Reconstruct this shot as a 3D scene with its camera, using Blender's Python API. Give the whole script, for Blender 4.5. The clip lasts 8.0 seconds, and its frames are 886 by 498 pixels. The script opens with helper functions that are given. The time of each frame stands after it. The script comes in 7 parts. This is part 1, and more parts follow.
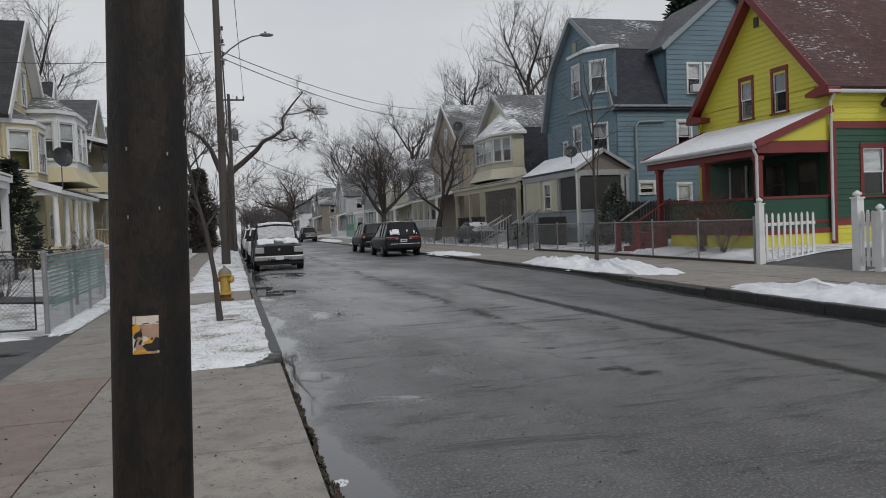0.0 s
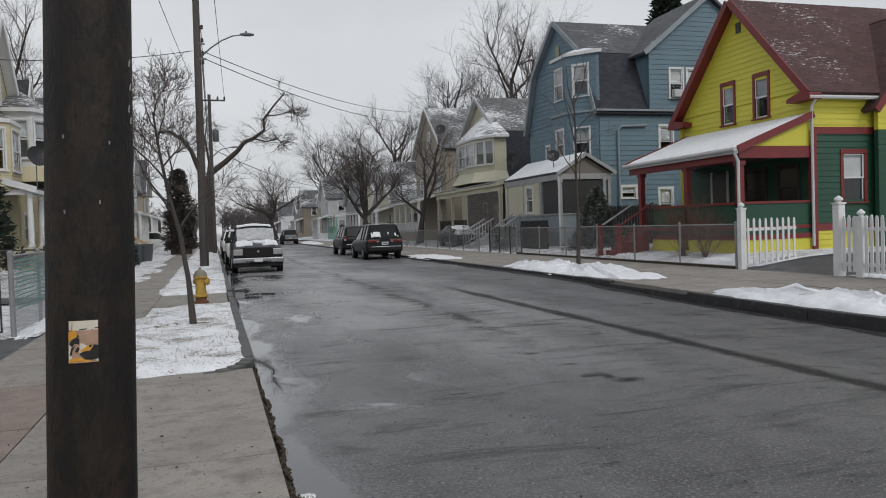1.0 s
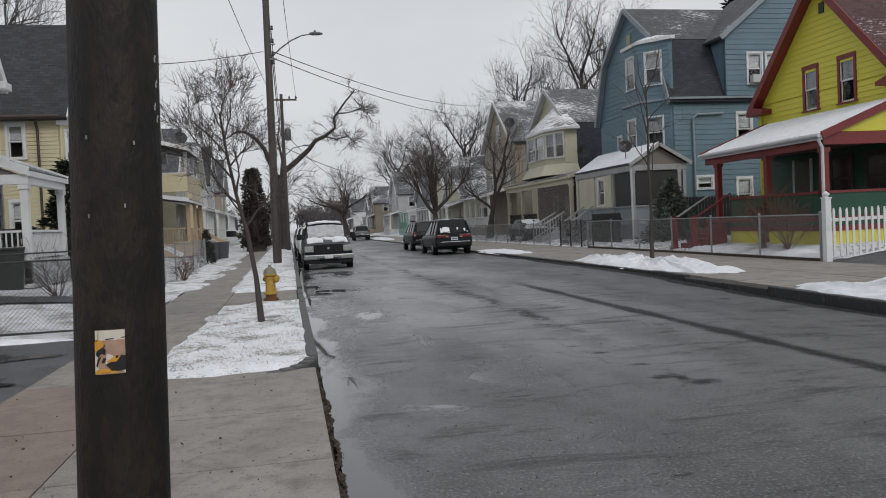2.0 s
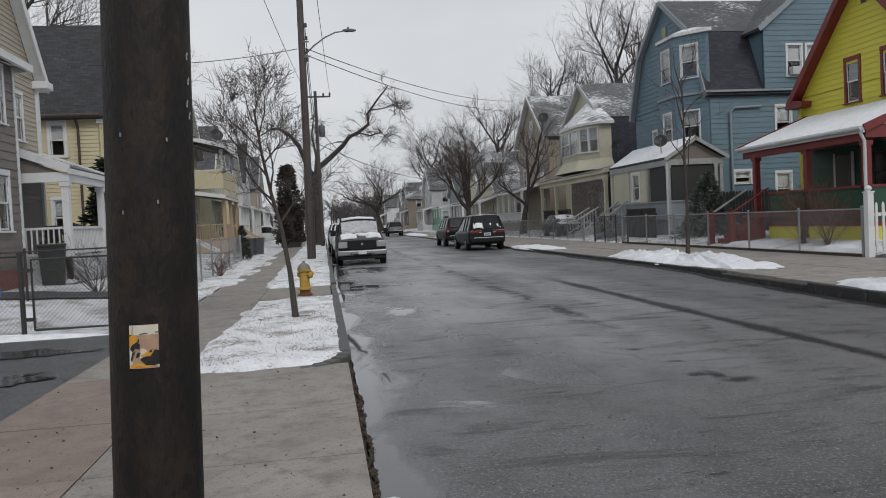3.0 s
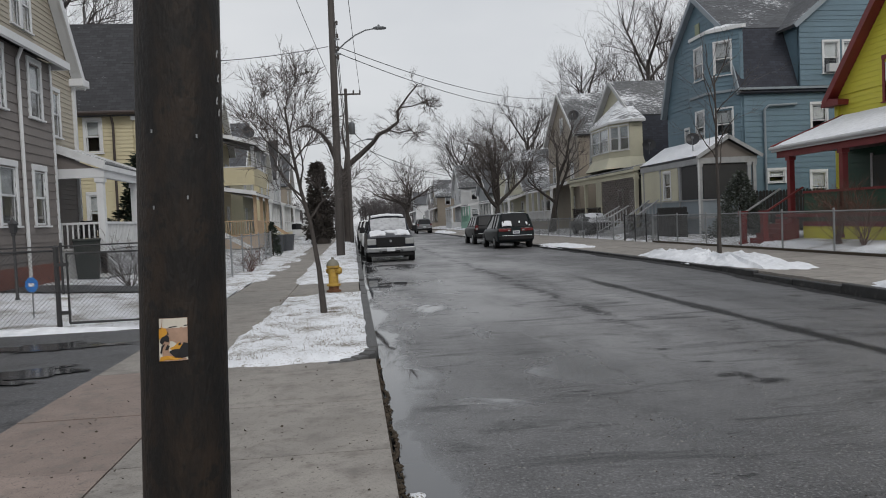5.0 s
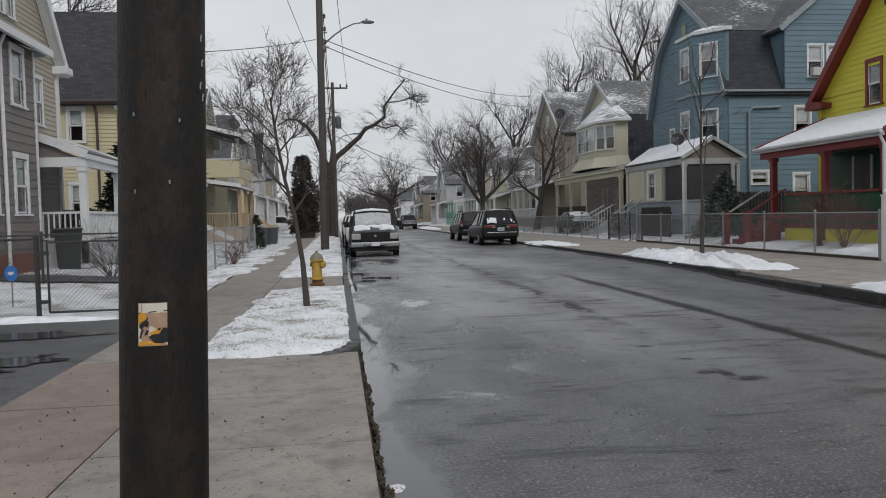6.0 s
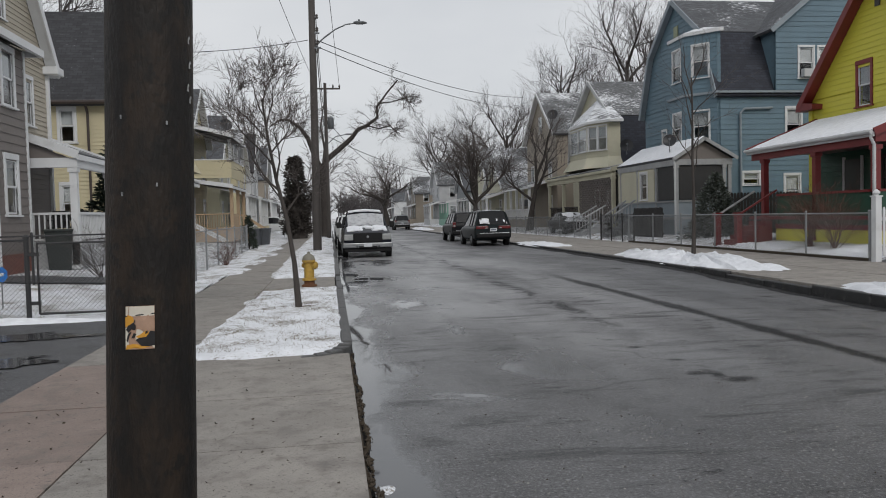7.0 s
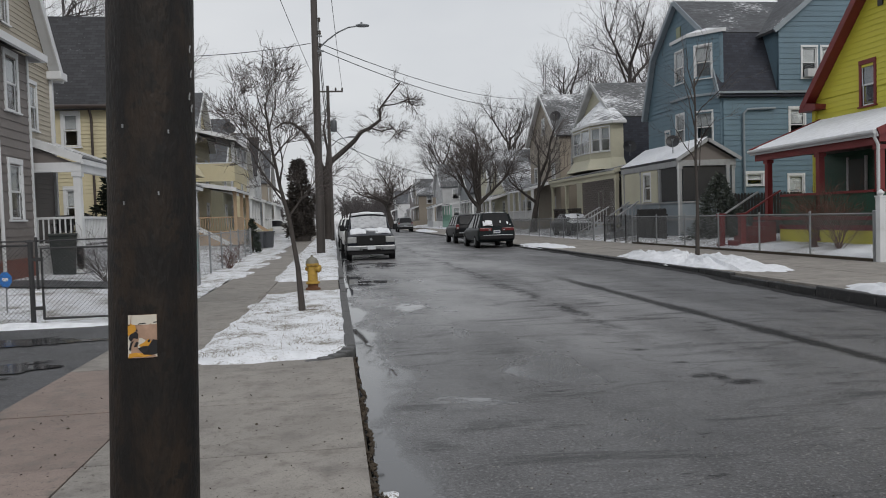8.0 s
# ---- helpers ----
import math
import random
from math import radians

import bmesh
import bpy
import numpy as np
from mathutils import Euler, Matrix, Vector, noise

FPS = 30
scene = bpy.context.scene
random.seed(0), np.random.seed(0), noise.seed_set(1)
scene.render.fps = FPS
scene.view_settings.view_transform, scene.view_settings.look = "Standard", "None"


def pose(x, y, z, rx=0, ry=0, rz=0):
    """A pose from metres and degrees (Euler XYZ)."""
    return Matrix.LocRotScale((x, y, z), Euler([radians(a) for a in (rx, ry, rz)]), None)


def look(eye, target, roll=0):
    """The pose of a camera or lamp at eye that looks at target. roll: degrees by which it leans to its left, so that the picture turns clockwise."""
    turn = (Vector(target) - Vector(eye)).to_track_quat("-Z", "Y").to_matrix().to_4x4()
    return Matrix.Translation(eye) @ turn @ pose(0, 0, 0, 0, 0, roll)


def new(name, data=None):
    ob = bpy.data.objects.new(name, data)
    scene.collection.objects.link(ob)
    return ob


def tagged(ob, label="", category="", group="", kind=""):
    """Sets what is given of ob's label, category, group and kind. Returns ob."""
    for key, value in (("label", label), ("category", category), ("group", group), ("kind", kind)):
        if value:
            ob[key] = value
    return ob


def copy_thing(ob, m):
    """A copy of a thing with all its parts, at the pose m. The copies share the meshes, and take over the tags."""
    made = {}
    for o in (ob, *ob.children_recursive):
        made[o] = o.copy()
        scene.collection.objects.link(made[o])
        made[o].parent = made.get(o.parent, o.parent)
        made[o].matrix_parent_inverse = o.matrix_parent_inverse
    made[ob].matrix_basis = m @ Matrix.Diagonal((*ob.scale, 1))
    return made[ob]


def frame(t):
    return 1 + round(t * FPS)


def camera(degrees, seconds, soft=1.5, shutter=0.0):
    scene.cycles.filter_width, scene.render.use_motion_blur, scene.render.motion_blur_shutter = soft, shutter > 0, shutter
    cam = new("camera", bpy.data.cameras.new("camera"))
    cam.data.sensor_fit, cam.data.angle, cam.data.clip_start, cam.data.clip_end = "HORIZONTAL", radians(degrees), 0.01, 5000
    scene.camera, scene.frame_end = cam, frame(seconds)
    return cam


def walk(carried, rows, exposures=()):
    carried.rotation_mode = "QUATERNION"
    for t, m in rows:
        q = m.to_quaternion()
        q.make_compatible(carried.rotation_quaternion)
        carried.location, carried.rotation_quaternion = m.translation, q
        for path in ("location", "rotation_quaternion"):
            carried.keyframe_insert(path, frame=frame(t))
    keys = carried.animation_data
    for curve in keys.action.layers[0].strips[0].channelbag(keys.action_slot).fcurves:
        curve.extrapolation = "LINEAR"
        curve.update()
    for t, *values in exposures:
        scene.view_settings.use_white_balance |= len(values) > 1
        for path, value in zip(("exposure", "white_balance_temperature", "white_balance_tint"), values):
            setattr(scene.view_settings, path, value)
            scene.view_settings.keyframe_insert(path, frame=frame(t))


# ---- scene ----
cam = camera(59.4, 8.0, soft=1.0)
PATH = [
    (0, (-0.325, -0.446, 1.62), (0.196, 1.484, 1.553), -2.3),
    (0.5, (-0.262, -0.309, 1.602), (0.287, 1.613, 1.546), -1.7),
    (1, (-0.215, -0.222, 1.599), (0.35, 1.696, 1.539), -1.9),
    (1.5, (-0.143, -0.109, 1.614), (0.328, 1.833, 1.548), -2.3),
    (2, (-0.06, -0.019, 1.613), (0.326, 1.943, 1.546), -2.7),
    (3.5, (-0.046, -0.004, 1.611), (0.222, 1.976, 1.535), -2.9),
    (4, (-0.051, -0.001, 1.614), (0.187, 1.983, 1.539), -2.9),
    (5.3, (-0.029, -0.021, 1.601), (0.2, 1.964, 1.522), -2.4),
    (5.5, (-0.027, -0.015, 1.59), (0.229, 1.967, 1.507), -2.0),
    (6, (-0.029, -0.021, 1.583), (0.237, 1.959, 1.496), -1.5),
    (6.5, (-0.017, -0.025, 1.587), (0.253, 1.955, 1.5), -1.6),
    (7, (-0.012, -0.026, 1.59), (0.272, 1.952, 1.504), -1.5),
    (7.5, (-0.023, -0.009, 1.604), (0.255, 1.97, 1.519), -1.5),
    (8, (-0.005, -0.024, 1.608), (0.27, 1.955, 1.527), -1.8),
]
walk(cam, [(t, look(eye, target, roll)) for t, eye, target, roll in PATH], [(0.0, 0.0), (0.7, 0.13), (8.0, 0.13)])

# ---- light ----
W = bpy.data.worlds.new("overcast_sky")
scene.world = W
W.use_nodes = True
nt = W.node_tree
nt.nodes.clear()
w_out = nt.nodes.new("ShaderNodeOutputWorld")
w_bg = nt.nodes.new("ShaderNodeBackground")
w_sky = nt.nodes.new("ShaderNodeTexSky")
w_sky.sky_type = "NISHITA"
w_sky.sun_disc = False
w_sky.sun_elevation = radians(28)
w_sky.sun_rotation = radians(200)
w_sky.air_density, w_sky.dust_density = 1.0, 3.0
w_dim = nt.nodes.new("ShaderNodeMix")
w_dim.data_type = "RGBA"
w_dim.blend_type = "MULTIPLY"
w_dim.inputs[0].default_value = 1.0
w_dim.inputs[7].default_value = (0.1, 0.1, 0.1, 1)
w_tc = nt.nodes.new("ShaderNodeTexCoord")
w_map = nt.nodes.new("ShaderNodeMapping")
w_map.inputs["Scale"].default_value = (1.0, 1.0, 2.6)
w_noise = nt.nodes.new("ShaderNodeTexNoise")
w_noise.inputs["Scale"].default_value = 1.7
w_noise.inputs["Detail"].default_value = 5
w_noise.inputs["Roughness"].default_value = 0.5
w_ramp = nt.nodes.new("ShaderNodeValToRGB")
w_ramp.color_ramp.elements[0].position, w_ramp.color_ramp.elements[1].position = 0.3, 0.75
w_ramp.color_ramp.elements[0].color = (0.475, 0.495, 0.525, 1)
w_ramp.color_ramp.elements[1].color = (0.63, 0.64, 0.655, 1)
w_mix = nt.nodes.new("ShaderNodeMix")
w_mix.data_type = "RGBA"
w_mix.inputs[0].default_value = 0.93
L = nt.links.new
L(w_sky.outputs[0], w_dim.inputs[6])
L(w_tc.outputs["Generated"], w_map.inputs[0])
L(w_map.outputs[0], w_noise.inputs["Vector"])
L(w_noise.outputs[0], w_ramp.inputs[0])
L(w_dim.outputs[2], w_mix.inputs[6])
L(w_ramp.outputs[0], w_mix.inputs[7])
L(w_mix.outputs[2], w_bg.inputs[0])
L(w_bg.outputs[0], w_out.inputs[0])
w_bg.inputs[1].default_value = 1.06

sun_data = bpy.data.lights.new("sun", "SUN")
sun_data.energy, sun_data.angle, sun_data.color = 1.0, radians(25), (1.0, 0.97, 0.93)
sun = new("sun", sun_data)
sun.matrix_world = pose(0, 0, 40, 50, 0, 20)

# ---- materials ----


def nodes_of(name):
    m = bpy.data.materials.new(name)
    m.use_nodes = True
    t = m.node_tree
    return m, t, t.nodes["Principled BSDF"]


def mixc(t, fac, a, b, mode="MIX"):
    """A colour mix node; fac, a, b are sockets or values. Returns its output."""
    n = t.nodes.new("ShaderNodeMix")
    n.data_type, n.blend_type = "RGBA", mode
    for i, v in ((0, fac), (6, a), (7, b)):
        if isinstance(v, bpy.types.NodeSocket):
            t.links.new(v, n.inputs[i])
        elif i == 0:
            n.inputs[0].default_value = v
        else:
            n.inputs[i].default_value = (*v[:3], 1)
    return n.outputs[2]


def noise_at(t, scale, detail=4, rough=0.55, coord="Object", stretch=None, distort=0.0):
    c = t.nodes.new("ShaderNodeTexCoord")
    n = t.nodes.new("ShaderNodeTexNoise")
    n.inputs["Scale"].default_value, n.inputs["Detail"].default_value = scale, detail
    n.inputs["Roughness"].default_value, n.inputs["Distortion"].default_value = rough, distort
    src = c.outputs[coord]
    if stretch:
        mp = t.nodes.new("ShaderNodeMapping")
        mp.inputs["Scale"].default_value = stretch
        t.links.new(src, mp.inputs[0])
        src = mp.outputs[0]
    t.links.new(src, n.inputs["Vector"])
    return n.outputs[0]


def ramp(t, src, lo, hi, a=0.0, b=1.0):
    n = t.nodes.new("ShaderNodeMapRange")
    n.clamp = True
    for i, v in enumerate((lo, hi, a, b)):
        n.inputs[i + 1].default_value = v
    t.links.new(src, n.inputs[0])
    return n.outputs[0]


def bump(t, b, height, strength, distance=0.02):
    n = t.nodes.new("ShaderNodeBump")
    n.inputs["Strength"].default_value, n.inputs["Distance"].default_value = strength, distance
    t.links.new(height, n.inputs["Height"])
    t.links.new(n.outputs[0], b.inputs["Normal"])


def surface(name, colour, rough=0.6, vary=0.25, big=1.2, fine=40.0, bumps=0.15, metal=0.0, dirt=None, dirt_at=(0.52, 0.7), stretch=None, each=0.0, spec=0.5):
    """A painted or raw surface: two scales of tone, an optional patchy dirt colour, fine relief."""
    m, t, b = nodes_of(name)
    n1, n2 = noise_at(t, big, 5, stretch=stretch), noise_at(t, fine, 3, stretch=stretch)
    dark = tuple(c * (1 - vary) for c in colour)
    lite = tuple(min(1, c * (1 + vary * 0.5)) for c in colour)
    col = mixc(t, ramp(t, n1, 0.3, 0.7), dark, lite)
    col = mixc(t, ramp(t, n2, 0.25, 0.75, 0, 0.5), col, tuple(c * (1 - vary) for c in colour))
    if dirt:
        col = mixc(t, ramp(t, noise_at(t, big * 2.3, 7, 0.65, stretch=stretch), *dirt_at), col, dirt)
    if each:
        oi = t.nodes.new("ShaderNodeObjectInfo")
        col = mixc(t, ramp(t, oi.outputs["Random"], 0, 1, 0, each), col, tuple(c * 0.45 for c in colour))
    t.links.new(col, b.inputs["Base Color"])
    t.links.new(ramp(t, n2, 0, 1, rough - 0.1, min(1, rough + 0.1)), b.inputs["Roughness"])
    b.inputs["Metallic"].default_value = metal
    b.inputs["Specular IOR Level"].default_value = spec
    if bumps:
        bump(t, b, n2, bumps)
    return m


def shingles(name, colour, snow=0.0):
    """Asphalt shingles laid by the roof's own UV in metres, with a dusting of snow caught in patches."""
    m, t, b = nodes_of(name)
    c = t.nodes.new("ShaderNodeTexCoord")
    br = t.nodes.new("ShaderNodeTexBrick")
    br.inputs["Scale"].default_value = 1.0
    br.inputs["Brick Width"].default_value, br.inputs["Row Height"].default_value = 0.32, 0.15
    br.inputs["Mortar Size"].default_value, br.inputs["Mortar Smooth"].default_value = 0.008, 0.3
    br.inputs["Color1"].default_value = (*[x * 0.75 for x in colour], 1)
    br.inputs["Color2"].default_value = (*[x * 1.25 for x in colour], 1)
    br.inputs["Mortar"].default_value = (*[x * 0.4 for x in colour], 1)
    t.links.new(c.outputs["UV"], br.inputs["Vector"])
    n1 = noise_at(t, 0.9, 5)
    col = mixc(t, ramp(t, n1, 0.35, 0.7, 0, 0.5), br.outputs[0], tuple(x * 0.6 for x in colour))
    if snow:
        n2 = noise_at(t, 1.0, 6, 0.7, coord="UV", stretch=(3.2, 9.0, 1))
        n3 = noise_at(t, 0.35, 3)
        add = t.nodes.new("ShaderNodeMath")
        add.operation = "MULTIPLY_ADD"
        t.links.new(n3, add.inputs[0])
        add.inputs[1].default_value = 0.6
        t.links.new(n2, add.inputs[2])
        col = mixc(t, ramp(t, add.outputs[0], 1.02 - snow * 0.35, 1.12 - snow * 0.3), col, (0.72, 0.74, 0.77))
    t.links.new(col, b.inputs["Base Color"])
    b.inputs["Roughness"].default_value = 0.85
    bump(t, b, br.outputs["Fac"], 0.5, -0.01)
    return m


def road_surface():
    """Worn damp asphalt: aggregate, ravelled dark patches, a sealed seam, hairline cracks, standing water."""
    m, t, b = nodes_of("asphalt")
    c = t.nodes.new("ShaderNodeTexCoord")
    sep = t.nodes.new("ShaderNodeSeparateXYZ")
    t.links.new(c.outputs["Object"], sep.inputs[0])

    def calc(op, a, k, d=None):
        n = t.nodes.new("ShaderNodeMath")
        n.operation = op
        for i, v in enumerate((a, k, d)):
            if v is None:
                continue
            if isinstance(v, bpy.types.NodeSocket):
                t.links.new(v, n.inputs[i])
            else:
                n.inputs[i].default_value = v
        return n.outputs[0]

    speck = noise_at(t, 85, 3, 0.8)
    grit = noise_at(t, 40, 2, 0.6)
    mid = noise_at(t, 2.4, 7, 0.7)
    large = noise_at(t, 0.4, 5, 0.6, stretch=(1.5, 0.45, 1))
    col = mixc(t, ramp(t, speck, 0.35, 0.7), (0.05, 0.05, 0.052), (0.185, 0.185, 0.19))
    col = mixc(t, ramp(t, mid, 0.42, 0.7, 0, 0.75), col, (0.042, 0.042, 0.045))
    col = mixc(t, ramp(t, grit, 0.59, 0.63, 0, 0.9), col, (0.26, 0.26, 0.265))
    col = mixc(t, ramp(t, grit, 0.41, 0.36, 0, 0.85), col, (0.024, 0.024, 0.026))
    # long pale salt patches on the driven stretch; far boost paints sky sheen
    salt_sheen = calc("MULTIPLY", ramp(t, noise_at(t, 0.45, 6, 0.62, stretch=(1.3, 0.4, 1)), 0.30, 0.60, 0, 0.85), ramp(t, sep.outputs["Y"], 5.0, 13.0, 0.15, 1))
    salt_sheen = calc("MULTIPLY", salt_sheen, ramp(t, sep.outputs["X"], 4.6, 7.0, 1, 0.3))
    col = mixc(t, salt_sheen, col, mixc(t, ramp(t, speck, 0.35, 0.7), (0.22, 0.22, 0.225), (0.42, 0.42, 0.43)))
    streak = noise_at(t, 1.0, 7, 0.7, stretch=(0.55, 2.4, 1), distort=0.5)
    col = mixc(t, ramp(t, streak, 0.53, 0.64, 0, 0.65), col, (0.033, 0.034, 0.036))
    pits = noise_at(t, 2.6, 6, 0.78, stretch=(0.5, 1.8, 1))
    col = mixc(t, ramp(t, pits, 0.59, 0.66, 0, 0.85), col, (0.016, 0.016, 0.018))
    # cracks in a wandering net
    vor = t.nodes.new("ShaderNodeTexVoronoi")
    vor.feature = "DISTANCE_TO_EDGE"
    vor.inputs["Scale"].default_value = 0.33
    nz = t.nodes.new("ShaderNodeTexNoise")
    nz.inputs["Scale"].default_value, nz.inputs["Detail"].default_value = 1.2, 7
    t.links.new(c.outputs["Object"], nz.inputs["Vector"])
    sh = t.nodes.new("ShaderNodeVectorMath")
    sh.operation = "MULTIPLY_ADD"
    sh.inputs[1].default_value = (1.6, 1.6, 0)
    t.links.new(nz.outputs["Color"], sh.inputs[0])
    t.links.new(c.outputs["Object"], sh.inputs[2])
    t.links.new(sh.outputs[0], vor.inputs["Vector"])
    crack = ramp(t, vor.outputs["Distance"], 0.002, 0.010, 1, 0)
    crack = calc("MULTIPLY", crack, ramp(t, noise_at(t, 0.5, 3), 0.5, 0.6, 0, 0.6))
    col = mixc(t, crack, col, (0.018, 0.018, 0.019))
    # ravelled surface along the middle of the lane, torn into patches
    wob = calc("MULTIPLY_ADD", noise_at(t, 0.5, 3), 0.9, sep.outputs["X"])
    lane = ramp(t, calc("ABSOLUTE", calc("SUBTRACT", wob, 4.25), 0.0), 0.08, 0.34, 1, 0)
    torn = ramp(t, noise_at(t, 1.9, 7, 0.72, stretch=(1.0, 0.7, 1)), 0.46, 0.55)
    lane = calc("MULTIPLY", calc("MULTIPLY", lane, torn), ramp(t, sep.outputs["Y"], 8.0, 11.0, 0, 0.85))
    col = mixc(t, lane, col, (0.022, 0.022, 0.024))
    # a few oil-dark spots
    spot = None
    fray = noise_at(t, 9.0, 5, 0.75)
    for cx, cy, rx, ry in ((3.48, 7.02, 0.15, 0.13), (3.70, 6.68, 0.2, 0.14), (3.57, 7.72, 0.11, 0.06), (3.45, 8.56, 0.13, 0.09), (3.6, 6.95, 0.1, 0.25), (7.8, 20.6, 0.26, 0.2), (8.0, 13.4, 0.16, 0.16), (7.75, 11.3, 0.15, 0.1)):
        dx = calc("POWER", calc("MULTIPLY", calc("SUBTRACT", sep.outputs["X"], cx), 1 / rx), 2.0)
        dy = calc("POWER", calc("MULTIPLY", calc("SUBTRACT", sep.outputs["Y"], cy), 1 / ry), 2.0)
        d = calc("MULTIPLY_ADD", fray, 3.0, calc("ADD", dx, dy))
        spot = d if spot is None else calc("MINIMUM", spot, d)
    spots = ramp(t, spot, 1.5, 2.7, 0.9, 0)
    col = mixc(t, spots, col, (0.014, 0.014, 0.015))
    # the sealed seam, ragged at its edges and petering out
    ragged = calc("MULTIPLY_ADD", noise_at(t, 6.0, 6, 0.75), 0.26, calc("MULTIPLY", noise_at(t, 0.7, 2), 0.25))
    off = calc("ABSOLUTE", calc("SUBTRACT", sep.outputs["X"], 5.53), 0.0)
    seam = ramp(t, calc("ADD", off, ragged), 0.33, 0.45, 0.88, 0)
    seam = calc("MULTIPLY", seam, ramp(t, sep.outputs["Y"], 17.5, 20.0, 1, 0))
    col = mixc(t, seam, col, (0.014, 0.014, 0.015))
    # beyond the seam the colour is dimmed, painting the road's shading falloff rightwards
    col = mixc(t, ramp(t, sep.outputs["X"], 5.35, 5.6, 0, 1), col, mixc(t, 1.0, col, (0.86, 0.86, 0.87), "MULTIPLY"))
    # water standing along the gutter and in shallow dips near it
    wander = noise_at(t, 0.45, 5, 0.6, stretch=(1, 0.8, 1))
    edge = calc("MULTIPLY_ADD", wander, -2.3, sep.outputs["X"])
    gutter = ramp(t, edge, -0.80, -0.45, 1.0, 0)
    dips = ramp(t, noise_at(t, 0.55, 6, 0.62, stretch=(1.0, 0.75, 1), distort=0.8), 0.53, 0.60, 0, 1.0)
    pool = calc("MAXIMUM", gutter, calc("MULTIPLY", dips, ramp(t, sep.outputs["X"], 1.6, 3.0, 1, 0)))
    col = mixc(t, pool, col, (0.085, 0.087, 0.092))
    t.links.new(col, b.inputs["Base Color"])
    # damp film: smoother where the wheels polish it and towards the gutter
    film = ramp(t, large, 0.40, 0.60)
    damp = mixc(t, film, (0.5, 0.5, 0.5), (0.38, 0.38, 0.38))
    damp = mixc(t, ramp(t, sep.outputs["X"], 2.0, 6.5, 0.5, 0), damp, (0.3, 0.3, 0.3))
    t.links.new(mixc(t, pool, damp, (0.03, 0.03, 0.03)), b.inputs["Roughness"])
    # open, torn asphalt scatters instead of shining
    torn_up = calc("MAXIMUM", calc("MAXIMUM", spots, seam), calc("MAXIMUM", lane, ramp(t, pits, 0.59, 0.66, 0, 0.8)))
    torn_up = calc("MAXIMUM", torn_up, ramp(t, streak, 0.53, 0.64, 0, 0.6))
    gloss = mixc(t, torn_up, (0.30, 0.30, 0.30), (0.03, 0.03, 0.03))
    t.links.new(mixc(t, pool, gloss, (0.5, 0.5, 0.5)), b.inputs["Specular IOR Level"])
    flat = mixc(t, pool, mixc(t, ramp(t, large, 0.40, 0.60, 0, 0.5), speck, (0.5, 0.5, 0.5)), (0.5, 0.5, 0.5))
    bump(t, b, flat, 0.8, 0.012)
    return m


def snow_surface(name, colour=(0.80, 0.82, 0.86), grass=0.0):
    """Old snow: soft lumps, grit, and grass showing through where it is thin."""
    m, t, b = nodes_of(name)
    n1, n2 = noise_at(t, 5, 6, 0.6), noise_at(t, 45, 3, 0.6)
    col = mixc(t, ramp(t, n1, 0.35, 0.65), tuple(c * 0.84 for c in colour), colour)
    col = mixc(t, ramp(t, n2, 0.64, 0.72, 0, 0.4), col, (0.2, 0.19, 0.17))
    if grass:
        g = t.nodes.new("ShaderNodeMath")
        g.operation = "MULTIPLY_ADD"
        t.links.new(noise_at(t, 30, 5, 0.85), g.inputs[0])
        g.inputs[1].default_value = 1.6
        t.links.new(noise_at(t, 1.6, 4, 0.65), g.inputs[2])
        col = mixc(t, ramp(t, g.outputs[0], 1.62 - grass * 0.3, 1.73 - grass * 0.3, 0, 0.9), col, (0.13, 0.105, 0.065))
    t.links.new(col, b.inputs["Base Color"])
    b.inputs["Roughness"].default_value = 0.75
    b.inputs["Subsurface Weight"].default_value = 0.0
    bump(t, b, n1, 0.5, 0.05)
    return m


def glass(name, tint=(0.9, 0.93, 0.95)):
    m, t, b = nodes_of(name)
    b.inputs["Base Color"].default_value = (*tint, 1)
    b.inputs["Transmission Weight"].default_value = 1.0
    b.inputs["Roughness"].default_value = 0.02
    b.inputs["IOR"].default_value = 1.45
    return m


ASPHALT = road_surface()
TAR = surface("sealed_seam", (0.016, 0.016, 0.017), 0.8, 0.3, 4, 40, 0.2, dirt=(0.075, 0.075, 0.078), dirt_at=(0.50, 0.62), spec=0.2)
OLD_ASPHALT = surface("driveway_asphalt", (0.085, 0.087, 0.093), 0.5, 0.4, 0.8, 45, 0.4, dirt=(0.03, 0.031, 0.034), dirt_at=(0.52, 0.64))
CONCRETE = surface("sidewalk_concrete", (0.315, 0.292, 0.265), 0.75, 0.22, 1.4, 55, 0.35, dirt=(0.17, 0.155, 0.145), dirt_at=(0.5, 0.72), each=0.3)
def specked(m, scale, lo, hi, colour):
    """Adds small dark specks and grit to a finished surface."""
    t = m.node_tree
    b = t.nodes["Principled BSDF"]
    old = b.inputs["Base Color"].links[0].from_socket
    t.links.new(mixc(t, ramp(t, noise_at(t, scale, 3, 0.7), lo, hi, 0, 0.85), old, colour), b.inputs["Base Color"])


